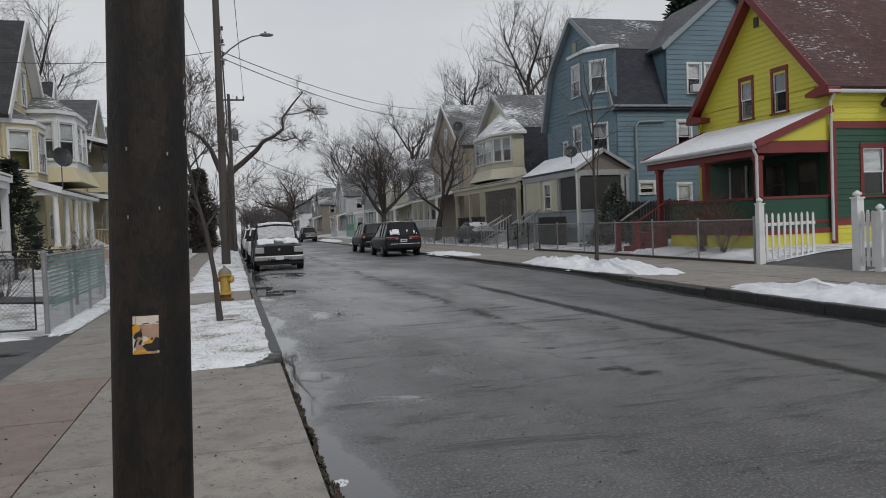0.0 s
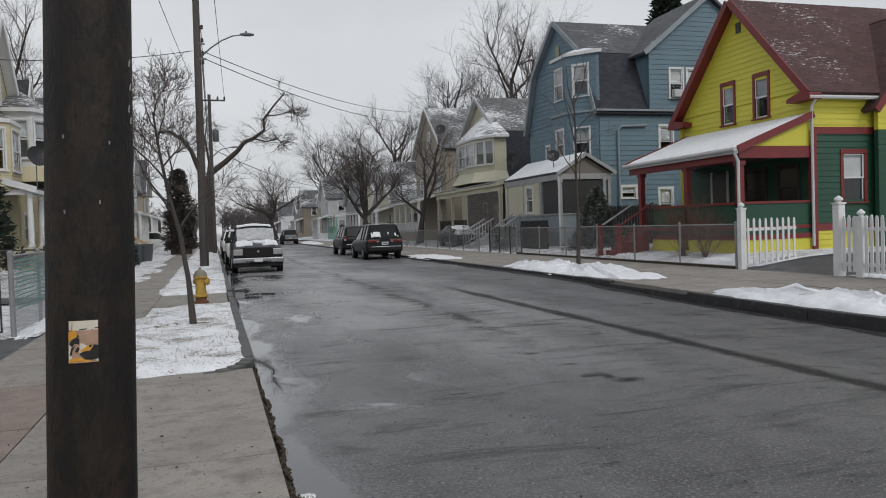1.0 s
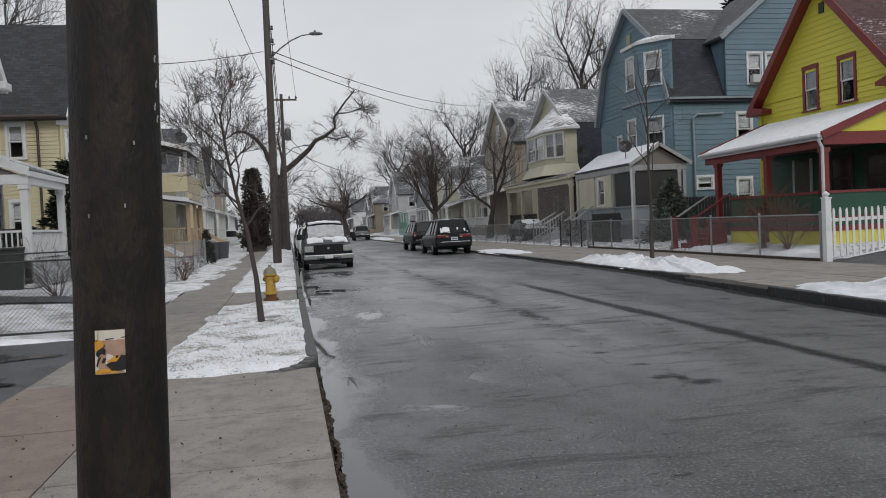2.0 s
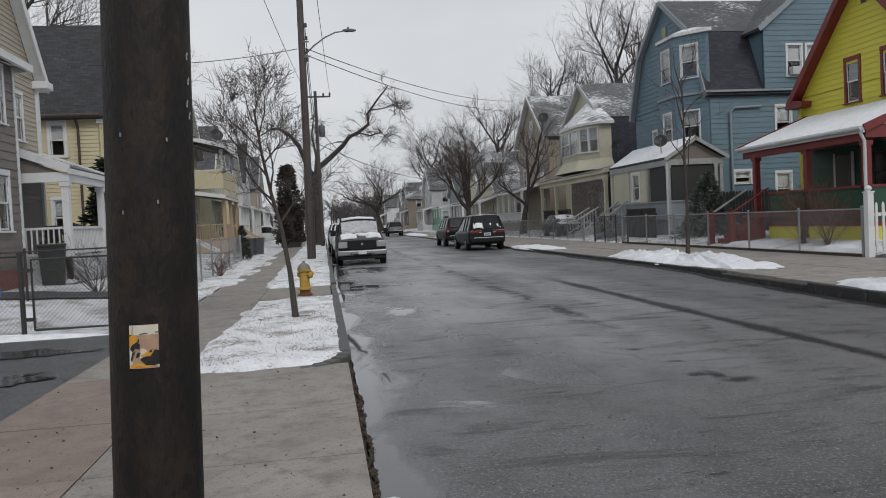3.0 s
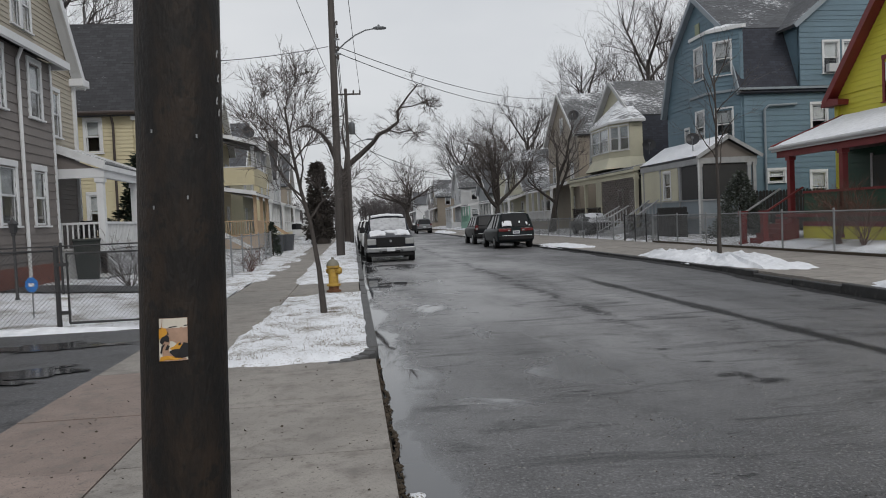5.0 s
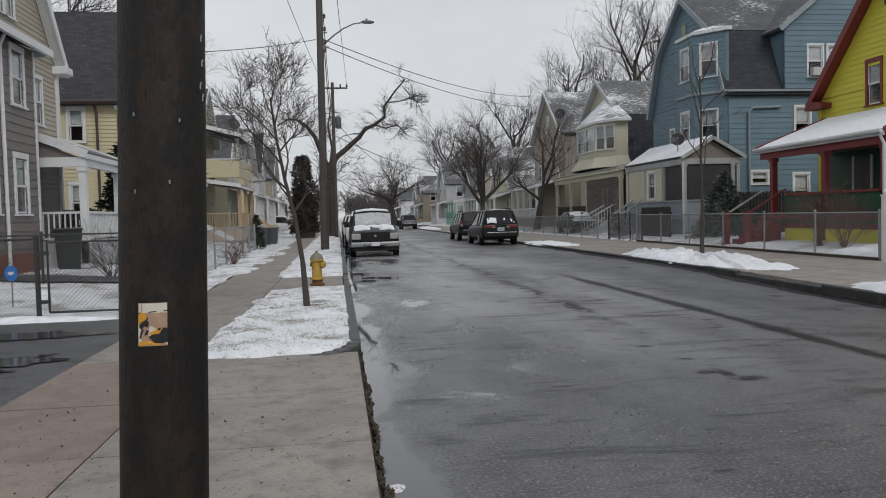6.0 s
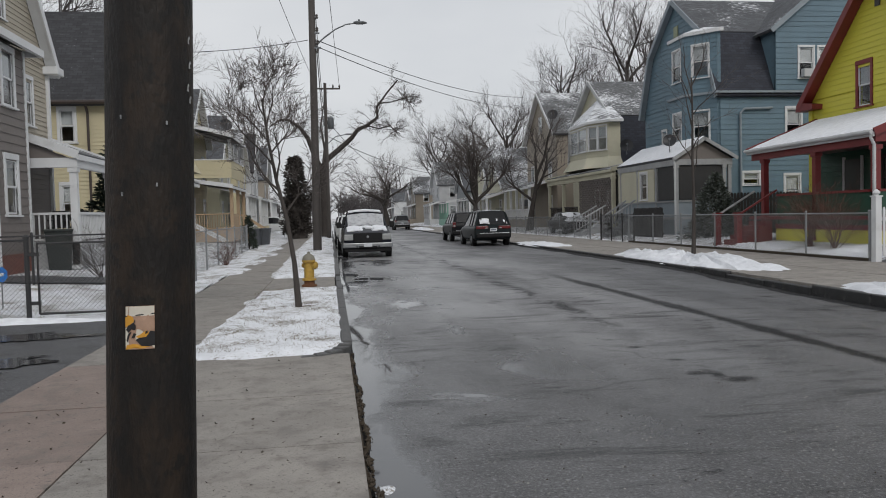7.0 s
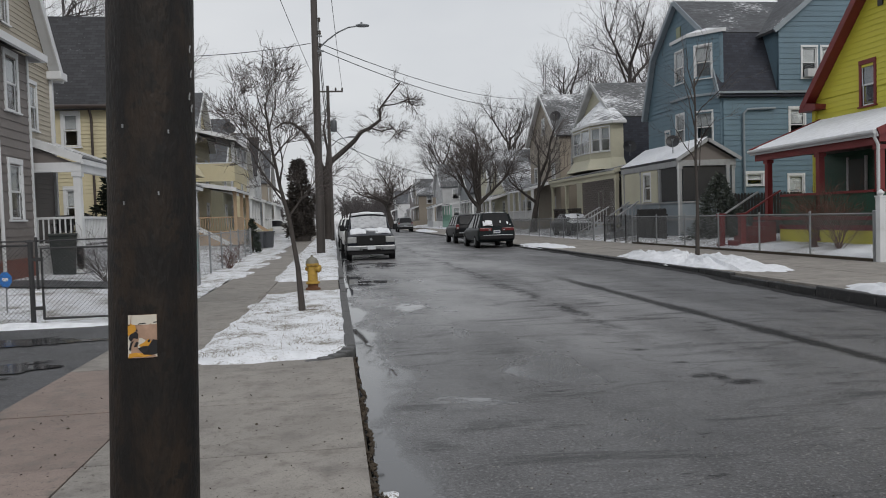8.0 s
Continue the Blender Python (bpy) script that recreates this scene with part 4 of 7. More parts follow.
# cornice returns and gutters
for ya, yb in ((21.2, 22.3), (28.5, 29.6)):
    part("cornice_return", Shape().prism([(18.98, ya, 5.42), (18.98, yb, 5.42), (18.98, yb, 5.55), (18.98, (ya + yb) / 2 + (0.3 if ya < 22 else -0.3) * -1, 5.78), (18.98, ya, 5.62)], (0.5, 0, 0)), RED, yh.ob)
part("gutter", Shape().tube([(19.0, 21.25, 5.5), (22.6, 21.25, 5.5)], 0.07, 8), GREY_TRIM, yh.ob)
part("downspout", Shape().tube([(19.3, 21.27, 5.45), (19.32, 21.5, 5.2), (19.32, 21.5, 0.5)], 0.05, 8), GREY_TRIM, yh.ob, "white downspout")
part("vent", Shape().box(19.38, 19.43, 25.2, 25.45, 8.62, 9.0), BLACK_STEEL, yh.ob)
# cross gable over the side, further back
cg = Face((21.9, 21.3), (1, 0))
wall(yh.ob, cg, [(0, 0.3), (0, 5.45), (2.9, 8.9), (5.8, 5.45), (5.8, 0.3)], [(2.4, 3.3, 5.6, 7.1)], YELLOW, 0.2, z_from=YM)
wall(yh.ob, cg, [(0, 0.3), (0, 5.45), (5.8, 5.45), (5.8, 0.3)], [], GREEN, 0.2, z_to=YM)
slab(yh.ob, (21.5, 20.95, 5.1), (21.5, 25.3, 5.1), (24.8, 25.3, 9.0), (24.8, 20.95, 9.0), ROOF_RED, 0.14)
slab(yh.ob, (28.1, 20.95, 5.1), (28.1, 25.3, 5.1), (24.8, 25.3, 9.0), (24.8, 20.95, 9.0), ROOF_RED, 0.14)
bar(yh.ob, (21.5, 20.93, 5.02), (24.8, 20.93, 8.92), 0.06, 0.24, RED)
# porch
lean_roof(yh.ob, 16.35, 19.4, 21.5, 28.75, 3.85, 5.02, ROOF_GREY, SNOW_THICK, 0.12, RED, GREY_TRIM, GREY_TRIM)
part("porch_gable", Shape().prism([(16.6, 21.62, 3.9), (19.4, 21.62, 3.9), (19.4, 21.62, 4.85)], (0, 0.06, 0)), YELLOW, yh.ob)
part("porch_beam", Shape().box(16.45, 19.42, 21.56, 21.76, 3.5, 3.88).box(16.45, 16.65, 21.76, 28.6, 3.42, 3.72), RED, yh.ob)
part("porch_ceiling", Shape().box(16.66, 19.4, 21.78, 28.6, 3.62, 3.68), TAUPE, yh.ob)
for yy in (21.75, 24.7, 27.9):
    post(yh.ob, 16.6, yy, 0.4, 3.42, 0.2, RED)
part("porch_floor", Shape().box(16.4, 19.42, 21.6, 28.7, 1.12, 1.24), RED, yh.ob)
part("porch_skirt", Shape().box(16.5, 16.6, 21.6, 27.0, 0.2, 0.78).box(16.6, 19.4, 21.6, 21.7, 0.2, 0.78), YELLOW, yh.ob)
part("porch_band", Shape().box(16.47, 16.6, 21.58, 27.0, 0.78, 0.95).box(16.6, 19.4, 21.57, 21.7, 0.78, 0.95), RED, yh.ob)
part("porch_half_wall", Shape().box(16.5, 16.6, 21.6, 26.9, 0.95, 1.98).box(16.6, 19.4, 21.62, 21.7, 0.95, 1.98), GREEN, yh.ob)
part("porch_rail", Shape().box(16.44, 16.66, 21.85, 26.9, 1.98, 2.06).box(16.6, 19.4, 21.58, 21.74, 1.98, 2.06), RED, yh.ob)
part("downspout", Shape().tube([(16.3, 21.55, 3.8), (16.32, 21.6, 3.62), (16.42, 21.58, 3.4), (16.42, 21.58, 0.45)], 0.05, 8), GREY_TRIM, yh.ob, "white downspout")
steps(yh.ob, 15.1, 16.4, 27.1, 28.3, 0.2, 1.24, 5, RED, "-x")
for yy in (26.95, 28.5):
    bar(yh.ob, (14.95, yy, 1.32), (16.5, yy, 2.22), 0.06, 0.06, PORCH_GREY if yy > 27.5 else RED, "handrail")
    post(yh.ob, 14.95, yy, 0.1, 1.42, 0.2, RED, "newel", True)
part("front_door", yh.front.box(Shape(), *yh.fu(26.2, 27.1), 0.035, 0.07, 1.25, 3.3), surface("dark_door", (0.03, 0.035, 0.03), 0.4), yh.ob, "dark panelled door")
part("door_frame", yh.front.box(yh.front.box(Shape(), *yh.fu(26.08, 26.2), 0.03, 0.08, 1.25, 3.4), *yh.fu(27.1, 27.22), 0.03, 0.08, 1.25, 3.4), GREY_TRIM, yh.ob, "weathered pale frame")

for a, b in ((24.0, 25.0), (22.3, 23.2)):
    u0, u1 = yh.fu(a, b)
    w = yh.front.box(Shape(), u0 - 0.1, u0, 0.03, 0.07, 1.8, 3.35)
    yh.front.box(w, u1, u1 + 0.1, 0.03, 0.07, 1.8, 3.35)
    yh.front.box(w, u0 - 0.1, u1 + 0.1, 0.03, 0.075, 3.25, 3.37)
    yh.front.box(w, u0 - 0.1, u1 + 0.1, 0.03, 0.085, 1.72, 1.8)
    yh.front.box(w, u0, u1, 0.04, 0.06, 2.5, 2.56)
    w = part("window", w, DARK_BROWN, yh.ob, "dark window behind the porch")
    part("pane", yh.front.box(Shape(), u0, u1, 0.034, 0.045, 1.8, 3.25), DARK_PANE, w)

# the blue gambrel house
bh = House("tall blue gambrel house with slate-hung side", -1, 19.3, 12.0, [(36.4, 7.35), (37.75, 10.5), (41.2, 13.0), (44.3, 10.5), (45.6, 7.35)], 0.3)
bh.shell(BLUE, [(40.9, 41.5, 8.2, 9.0), (42.6, 43.1, 5.3, 6.1)], [(22.75, 23.5, 1.6, 3.15), (22.85, 23.6, 4.95, 6.5), (20.5, 21.3, 2.75, 3.3)], WHITE, 0.26)
bh.roof([SLATE_WALL, ROOF_GREY, ROOF_GREY, SLATE_WALL], 0.3, 0.3, 0.16, BLUE_TRIM)
part("cornice", Shape().box(18.9, 31.6, 36.06, 36.42, 7.27, 7.38), BLUE_TRIM, bh.ob)
# corner bay, two storeys with a snowy cap
BAYY = [(18.1, 37.75), (18.1, 39.5), (19.0, 40.6), (19.35, 40.6), (19.35, 36.45), (19.2, 36.5)]


def bay(house, plan, z0, z1, mat, trim, wins, roof_mat=None, cap_z=0.6, board=0.22, split=True, inset=0.13, blind=0.45):
    """A canted bay: plan is its outline (x, y), the first corners facing out; wins: lists of (edge, z0, z1) get a window."""
    n = len(plan)
    for i in range(n):
        (xa, ya), (xb, yb) = plan[i], plan[(i + 1) % n]
        F = Face((xa, ya), (xb - xa, yb - ya))
        cx, cy = sum(p[0] for p in plan) / n, sum(p[1] for p in plan) / n
        mid = Vector(((xa + xb) / 2 - cx, (ya + yb) / 2 - cy, 0))
        if F.n.dot(mid) < 0:
            F = Face((xb, yb), (xa - xb, ya - yb))
        ln = math.hypot(xb - xa, yb - ya)
        opens = []
        for e, a, b, k in wins:
            if e == i:
                w = (ln - inset * (k + 1)) / k
                opens += [(inset + q * (w + inset), inset + q * (w + inset) + w, a, b) for q in range(k)]
        wall(house, F, [(0, z0), (0, z1), (ln, z1), (ln, z0)], opens, mat, board, split=split, thick=0.1)
        for o in opens:
            window(house, F, o, trim, blind, wide=0.07)
    if roof_mat:
        cx, cy = sum(p[0] for p in plan) / n, sum(p[1] for p in plan) / n
        s, rim = Shape(), [(cx + (x - cx) * 1.12, cy + (y - cy) * 1.12, z1) for x, y in plan]
        bx = max(plan, key=lambda p: abs(p[0] - plan[0][0]))[0]
        apex = (bx, cy, z1 + cap_z)
        for i in range(n):
            s.face([rim[i], rim[(i + 1) % n], apex], [(rim[i][0] + rim[i][1], 0), (rim[(i + 1) % n][0] + rim[(i + 1) % n][1], 0), (cx + cy, 1.5)])
        s.face([(p[0], p[1], z1 - 0.001) for p in rim[::-1]], [(0, 0)] * n)
        part("bay_roof", s, roof_mat, house)
        part("bay_cornice", Shape().prism([(p[0], p[1], z1 - 0.16) for p in rim], (0, 0, 0.155)), trim, house)


bay(bh.ob, BAYY, 4.0, 7.3, BLUE, WHITE, [(0, 5.0, 6.55, 1), (5, 5.0, 6.5, 1)], inset=0.42)
bay(bh.ob, BAYY, 7.42, 10.5, BLUE, WHITE, [(0, 8.2, 9.8, 1), (5, 8.2, 9.8, 1)], ROOF_WHITE, 0.55, inset=0.42)
part("belt_board", Shape().prism([(x - 0.12 if x < 19 else x, y - (0.1 if y < 38 else -0.1), 7.3) for x, y in BAYY], (0, 0, 0.12)), BLUE_TRIM, bh.ob)
# cross gable at the back of the side wall
bc = Face((22.1, 36.1), (1, 0))
wall(bh.ob, bc, [(0, 7.4), (0, 10.6), (3.6, 13.4), (7.2, 10.6), (7.2, 7.4)], [(1.25, 2.0, 8.0, 9.5), (2.3, 3.05, 8.0, 9.5)], BLUE, 0.26)
for o in ((1.25, 2.0, 8.0, 9.5), (2.3, 3.05, 8.0, 9.5)):
    window(bh.ob, bc, o, WHITE, 0.5, wide=0.09)
slab(bh.ob, (21.7, 35.8, 10.35), (21.7, 41.2, 10.35), (25.7, 41.2, 13.6), (25.7, 35.8, 13.6), ROOF_GREY, 0.14)
slab(bh.ob, (29.7, 35.8, 10.35), (29.7, 41.2, 10.35), (25.7, 41.2, 13.6), (25.7, 35.8, 13.6), ROOF_GREY, 0.14)
bar(bh.ob, (21.7, 35.78, 10.25), (25.7, 35.78, 13.5), 0.06, 0.24, BLUE_TRIM)
part("wall", Shape().box(22.1, 22.2, 36.2, 38.2, 7.4, 10.6), BLUE, bh.ob)
part("air_conditioner", Shape().box(23.42, 24.02, 35.75, 36.05, 8.0, 8.4), GREY_TRIM, bh.ob, "window air conditioner", bevel=0.02)
part("downspout", Shape().tube([(22.0, 36.27, 6.55), (20.5, 36.27, 6.5), (20.3, 36.27, 6.3), (20.3, 36.27, 0.5)], 0.06, 8), BLUE_TRIM, bh.ob, "pale blue downspout")
# attic vent and a small stair window
part("attic_vent", bh.front.box(Shape(), *bh.fu(40.9, 41.4), 0.03, 0.08, 10.9, 11.7), surface("pale_green_vent", (0.28, 0.31, 0.2), 0.6), bh.ob, "pale louvred attic vent")
# its porch: a low gabled roof with the ridge along the street
PZ = 4.1
slab(bh.ob, (16.4, 35.3, PZ), (16.4, 43.0, PZ), (17.9, 43.0, 5.05), (17.9, 35.3, 5.05), ROOF_GREY, 0.1, "porch_roof")
slab(bh.ob, (19.5, 35.3, PZ), (19.5, 43.0, PZ), (17.9, 43.0, 5.05), (17.9, 35.3, 5.05), ROOF_GREY, 0.1, "porch_roof")
slab(bh.ob, (16.42, 35.34, PZ + 0.03), (16.42, 42.9, PZ + 0.03), (17.9, 42.9, 5.1), (17.9, 35.34, 5.1), SNOW_THICK, 0.02, "snow_cover", "thin snow")
part("porch_gable", Shape().prism([(16.5, 35.5, PZ - 0.1), (19.4, 35.5, PZ - 0.1), (17.9, 35.5, 4.85)], (0, 0.06, 0)), TAUPE, bh.ob)
bar(bh.ob, (16.3, 35.27, PZ - 0.1), (17.9, 35.27, 4.97), 0.05, 0.16, PORCH_GREY)
bar(bh.ob, (19.6, 35.27, PZ - 0.1), (17.9, 35.27, 4.97), 0.05, 0.16, PORCH_GREY)
part("porch_beam", Shape().box(16.45, 19.4, 35.45, 35.62, 3.72, 4.0).box(16.45, 16.62, 35.62, 43.0, 3.72, 4.0), PORCH_GREY, bh.ob)
for xx, yy in ((16.55, 35.55), (16.55, 37.8), (16.55, 40.2), (16.55, 42.6), (19.0, 35.55), (19.3, 35.6)):
    post(bh.ob, xx, yy, 0.5, 3.72, 0.16, PORCH_GREY)
part("porch_floor", Shape().box(16.42, 19.3, 35.5, 43.0, 1.1, 1.22), PORCH_GREY, bh.ob)
part("porch_wall", Shape().box(16.5, 16.58, 35.55, 43.0, 0.3, 1.95).box(16.6, 19.3, 35.52, 35.6, 0.3, 1.95), BLUE_TRIM, bh.ob)
part("porch_rail", Shape().box(16.44, 16.64, 35.55, 43.0, 1.95, 2.02).box(16.6, 19.3, 35.46, 35.64, 1.95, 2.02), PORCH_GREY, bh.ob)
# screens made opaque, their dark colour painting the shaded porch interior
SCREEN = surface("shaded_porch_screen", (0.03, 0.03, 0.032), 0.6, 0.2, 2, 40, 0)
part("porch_screen", Shape().box(16.53, 16.55, 35.75, 37.6, 2.05, 3.7), SCREEN, bh.ob)
part("porch_screen", Shape().box(16.7, 18.9, 35.54, 35.56, 2.05, 3.7), SCREEN, bh.ob)
PF = Face((16.5, 43.0), (0, -1))
wall(bh.ob, PF, [(0, 2.02), (0, 3.72), (5.0, 3.72), (5.0, 2.02)], [(3.3, 4.1, 2.15, 3.5)], PALE, 0.14, "porch_siding", "pale yellow boards", thick=0.05)
window(bh.ob, PF, (3.3, 4.1, 2.15, 3.5), WHITE, 0.4, wide=0.1)
part("downspout", Shape().tube([(16.35, 35.4, 4.05), (16.42, 35.42, 3.75), (16.42, 35.42, 0.3)], 0.05, 8), GREY_TRIM, bh.ob, "white downspout")
steps(bh.ob, 14.9, 16.45, 40.4, 41.6, 0.2, 1.2, 5, PORCH_GREY, "-x")
for yy in (40.35, 41.65):
    railing(bh.ob, (14.9, yy, 0.25), (16.4, yy, 1.2), 0.1, 0.95, PORCH_GREY, 0.2, "handrail")

# the cream house with the corner bay
ch = House("cream house with round bay and slate-hung side", -1, 19.3, 12.0, [(50.1, 4.4), (50.7, 7.95), (55.1, 10.95), (59.5, 7.95), (60.1, 4.4)], 0.3)
ch.shell(PALE, [], [], WHITE, 0.22, split=False)
ch.roof([SLATE_WALL, ROOF_SNOWY, ROOF_SNOWY, SLATE_WALL], 0.4, 0.25, 0.16, GREY_TRIM)
CB = [(17.6, 51.6), (17.6, 55.4), (18.6, 57.2), (19.35, 57.2), (19.35, 50.0), (18.5, 50.0)]
bay(ch.ob, CB, 5.3, 7.7, PALE, WHITE, [(0, 5.75, 7.35, 2), (5, 5.75, 7.35, 2), (1, 5.75, 7.35, 2)], ROOF_WHITE, 2.1, 0.22, False)
CBO = [(17.1, 51.1), (17.1, 55.7), (18.4, 57.8), (19.35, 57.8), (19.35, 49.3), (18.2, 49.3)]
part("flared_skirt", Shape().loft([[(x, y, 4.5) for x, y in CBO], [(x, y, 5.3) for x, y in CB]]), PALE, ch.ob, "shingled skirt flaring out below the bay")
lean_roof(ch.ob, 16.4, 19.3, 43.9, 58.0, 4.12, 4.75, ROOF_SNOWY, None, 0.12, PALE)
part("porch_beam", Shape().box(16.5, 16.72, 44.0, 57.9, 3.62, 3.98), PALE, ch.ob)
for yy in (44.1, 50.4, 54.0, 57.6):
    post(ch.ob, 16.6, yy, 0.4, 3.62, 0.2, PALE)
part("porch_floor", Shape().box(16.5, 19.3, 44.0, 57.9, 0.9, 1.02), GREY_TRIM, ch.ob)
lat = Shape()
for k in range(-10, 23):
    for sg in (1, -1):
        a = 44.2 + k * 0.28
        p0, p1 = (a, 1.02), (a + sg * 2.7, 3.72)
        lo, hi = 44.2, 50.3
        if sg < 0:
            p0, p1 = (a + 2.7, 1.02), (a, 3.72)
        t0 = max(0, min(1, (lo - p0[0]) / (p1[0] - p0[0]))) if sg > 0 else max(0, min(1, (hi - p0[0]) / (p1[0] - p0[0])))
        t1 = max(0, min(1, (hi - p0[0]) / (p1[0] - p0[0]))) if sg > 0 else max(0, min(1, (lo - p0[0]) / (p1[0] - p0[0])))
        if t1 > t0 + 0.02:
            q0 = (16.55, p0[0] + (p1[0] - p0[0]) * t0, p0[1] + 2.7 * t0)
            q1 = (16.55, p0[0] + (p1[0] - p0[0]) * t1, p0[1] + 2.7 * t1)
            lat.tube([q0, q1], 0.03, 4)
part("lattice", lat, TAUPE, ch.ob, "diagonal porch lattice")
# dark sheet before the wall, painting the porch's inner shade
part("porch_back", Shape().box(19.2, 19.26, 44, 58, 1.0, 4.0), INSIDE_SHADE, ch.ob)
railing(ch.ob, (16.6, 50.5, 1.02), (16.6, 53.9, 1.02), 0.0, 0.9, DARK_BROWN, 0.18)
railing(ch.ob, (16.6, 54.1, 1.02), (16.6, 57.5, 1.02), 0.0, 0.9, DARK_BROWN, 0.18)
part("front_door", Shape().box(19.14, 19.2, 51.2, 52.2, 1.02, 3.1), WHITE, ch.ob)
part("window", Shape().box(19.12, 19.2, 53.6, 53.72, 1.8, 3.2).box(19.12, 19.2, 54.5, 54.62, 1.8, 3.2).box(19.12, 19.2, 53.72, 54.5, 3.08, 3.2).box(19.12, 19.2, 53.72, 54.5, 1.8, 1.92), WHITE, ch.ob)
steps(ch.ob, 14.9, 16.5, 45.0, 46.4, 0.2, 1.0, 4, GREY_TRIM, "-x")
for yy in (44.9, 46.5):
    railing(ch.ob, (14.9, yy, 0.2), (16.4, yy, 1.0), 0.1, 0.95, GREY_TRIM, 0.2, "handrail")


def plain_house(label, side, X, depth, y0, y1, eave, peak, mat, roof_mat, porch=None, base=0.2, trim=None, storeys=2, split=False, board=0.2, porch_mat=None):
    """A house further down the street: gable front, rows of windows, a columned porch."""
    w = y1 - y0
    h = House(label, side, X, depth, [(y0, eave), ((y0 + y1) / 2, peak), (y1, eave)], base)
    wins = []
    for k in range(storeys):
        z = base + 1.3 + 2.9 * k
        if z + 1.6 < eave + 0.6:
            wins += [(y0 + w * 0.16, y0 + w * 0.16 + 0.85, z, z + 1.5), (y1 - w * 0.16 - 0.85, y1 - w * 0.16, z, z + 1.5)]
    wins.append(((y0 + y1) / 2 - 0.4, (y0 + y1) / 2 + 0.4, eave + 0.5, min(peak - 1.2, eave + 1.8)))
    xs = sorted((X - side * 1.6, X - side * 2.5))
    xs2 = sorted((X - side * 5.6, X - side * 6.5))
    nears = [(*q, base + 1.3 + 2.9 * k, base + 2.8 + 2.9 * k) for k in range(storeys) for q in (xs, xs2) if base + 2.8 + 2.9 * k < eave]
    h.shell(mat, wins, nears, trim or WHITE, board, split)
    h.roof(roof_mat, 0.4, 0.35, 0.16, trim or WHITE)
    if porch:
        d, ze, zw = porch
        xe = X + side * d
        lean_roof(h.ob, xe, X, y0 + 0.2, y1 - 0.2, ze, zw, roof_mat, None, 0.12, trim or WHITE)
        n = max(2, int(w / 2.2))
        for k in range(n + 1):
            post(h.ob, xe - side * 0.2, y0 + 0.4 + (w - 0.8) * k / n, base, ze - 0.12, 0.2, porch_mat or trim or WHITE, round_=False)
        part("porch_floor", Shape().box(*sorted((xe - side * 0.05, X)), y0 + 0.25, y1 - 0.25, base, base + 0.85), porch_mat or mat, h.ob)
        railing(h.ob, (xe - side * 0.2, y0 + 0.5, base + 0.85), (xe - side * 0.2, y1 - 0.5, base + 0.85), 0.0, 0.9, porch_mat or trim or WHITE, 0.22)
    return h


# further down on the right
plain_house("tan gabled house with satellite dish on the roof", -1, 19.3, 12, 64.5, 74.5, 8.4, 12.4, TAN, ROOF_SNOWY, (2.6, 3.9, 4.6))
plain_house("small cream house with snow-dusted roof", -1, 17.5, 10, 77, 86, 4.3, 7.3, PALE, ROOF_SNOWY, (2.0, 3.3, 3.9), storeys=1)
plain_house("pale yellow house behind the trees", -1, 18.5, 11, 90, 99, 5.8, 9.6, PALE, ROOF_SNOWY, (2.4, 3.5, 4.1))
plain_house("grey house with mint green porch posts", -1, 18.2, 11, 103, 111, 4.9, 7.9, SLATE_GREY, ROOF_GREY, (2.8, 3.4, 3.9), porch_mat=MINT_PALE)
plain_house("grey-white house with gabled front", -1, 16.6, 11, 118, 126, 6.4, 9.9, GREY_TRIM, ROOF_SNOWY, (1.6, 3.3, 3.8))
plain_house("pale house far down the street", -1, 18.6, 11, 132, 141, 5.6, 9.4, PORCH_GREY, ROOF_GREY, None)
plain_house("tan house far down the street", -1, 16.2, 11, 148, 156, 6.0, 9.2, TAN, ROOF_SNOWY, (1.8, 3.4, 4.0))
plain_house("brown house far down the street", -1, 17.4, 11, 168, 178, 5.2, 8.2, TAUPE, ROOF_SNOWY, None)
plain_house("white house far down the street", -1, 15.8, 11, 194, 203, 5.6, 8.6, GREY_TRIM, ROOF_GREY, (1.8, 3.5, 4.1))

# the taupe house on the left
th = House("two-tone taupe and beige house with white trim", 1, -9.5, 12, [(18.2, 7.0), (23.3, 13.4), (28.4, 6.95)], 0.25)
th.shell(BEIGE, [(26.4, 27.0, 4.85, 6.3), (23.75, 24.3, 7.8, 9.3), (24.5, 25.05, 7.8, 9.3)], [], WHITE, 0.16, front_zs=((0.25, 4.3, TAUPE), (4.3, 13.4, BEIGE)))
th.roof(ROOF_DARK, 0.35, 0.35, 0.16, WHITE)
part("foundation", Shape().box(-9.48, -8.46, 19.36, 23.64, 0.05, 0.85), surface("red_brick_base", (0.20, 0.075, 0.055), 0.8, 0.3, 3, 30, 0.4), th.ob, "red brick base")
th.corner(-9.47, 28.38, 0.3, 7.0, WHITE, 0.16)
f_t = Face((-8.5, 19.4), (0, 1))
tw = [(2.68, 3.4, 4.85, 6.3), (2.63, 3.36, 1.93, 3.4), (0.3, 1.05, 4.85, 6.3), (0.55, 1.45, 1.93, 3.4)]
wall(th.ob, f_t, [(0, 0.25), (0, 6.55), (4.2, 6.55), (4.2, 0.25)], tw, TAUPE, 0.24)
for o in tw:
    window(th.ob, f_t, o, WHITE, 0.5, wide=0.13)
part("wall", Shape().box(-9.5, -8.5, 23.44, 23.6, 0.25, 6.55).box(-9.5, -8.5, 19.4, 19.56, 0.25, 6.55), TAUPE, th.ob)
th.corner(-8.52, 23.62, 0.25, 6.5, WHITE, 0.13)
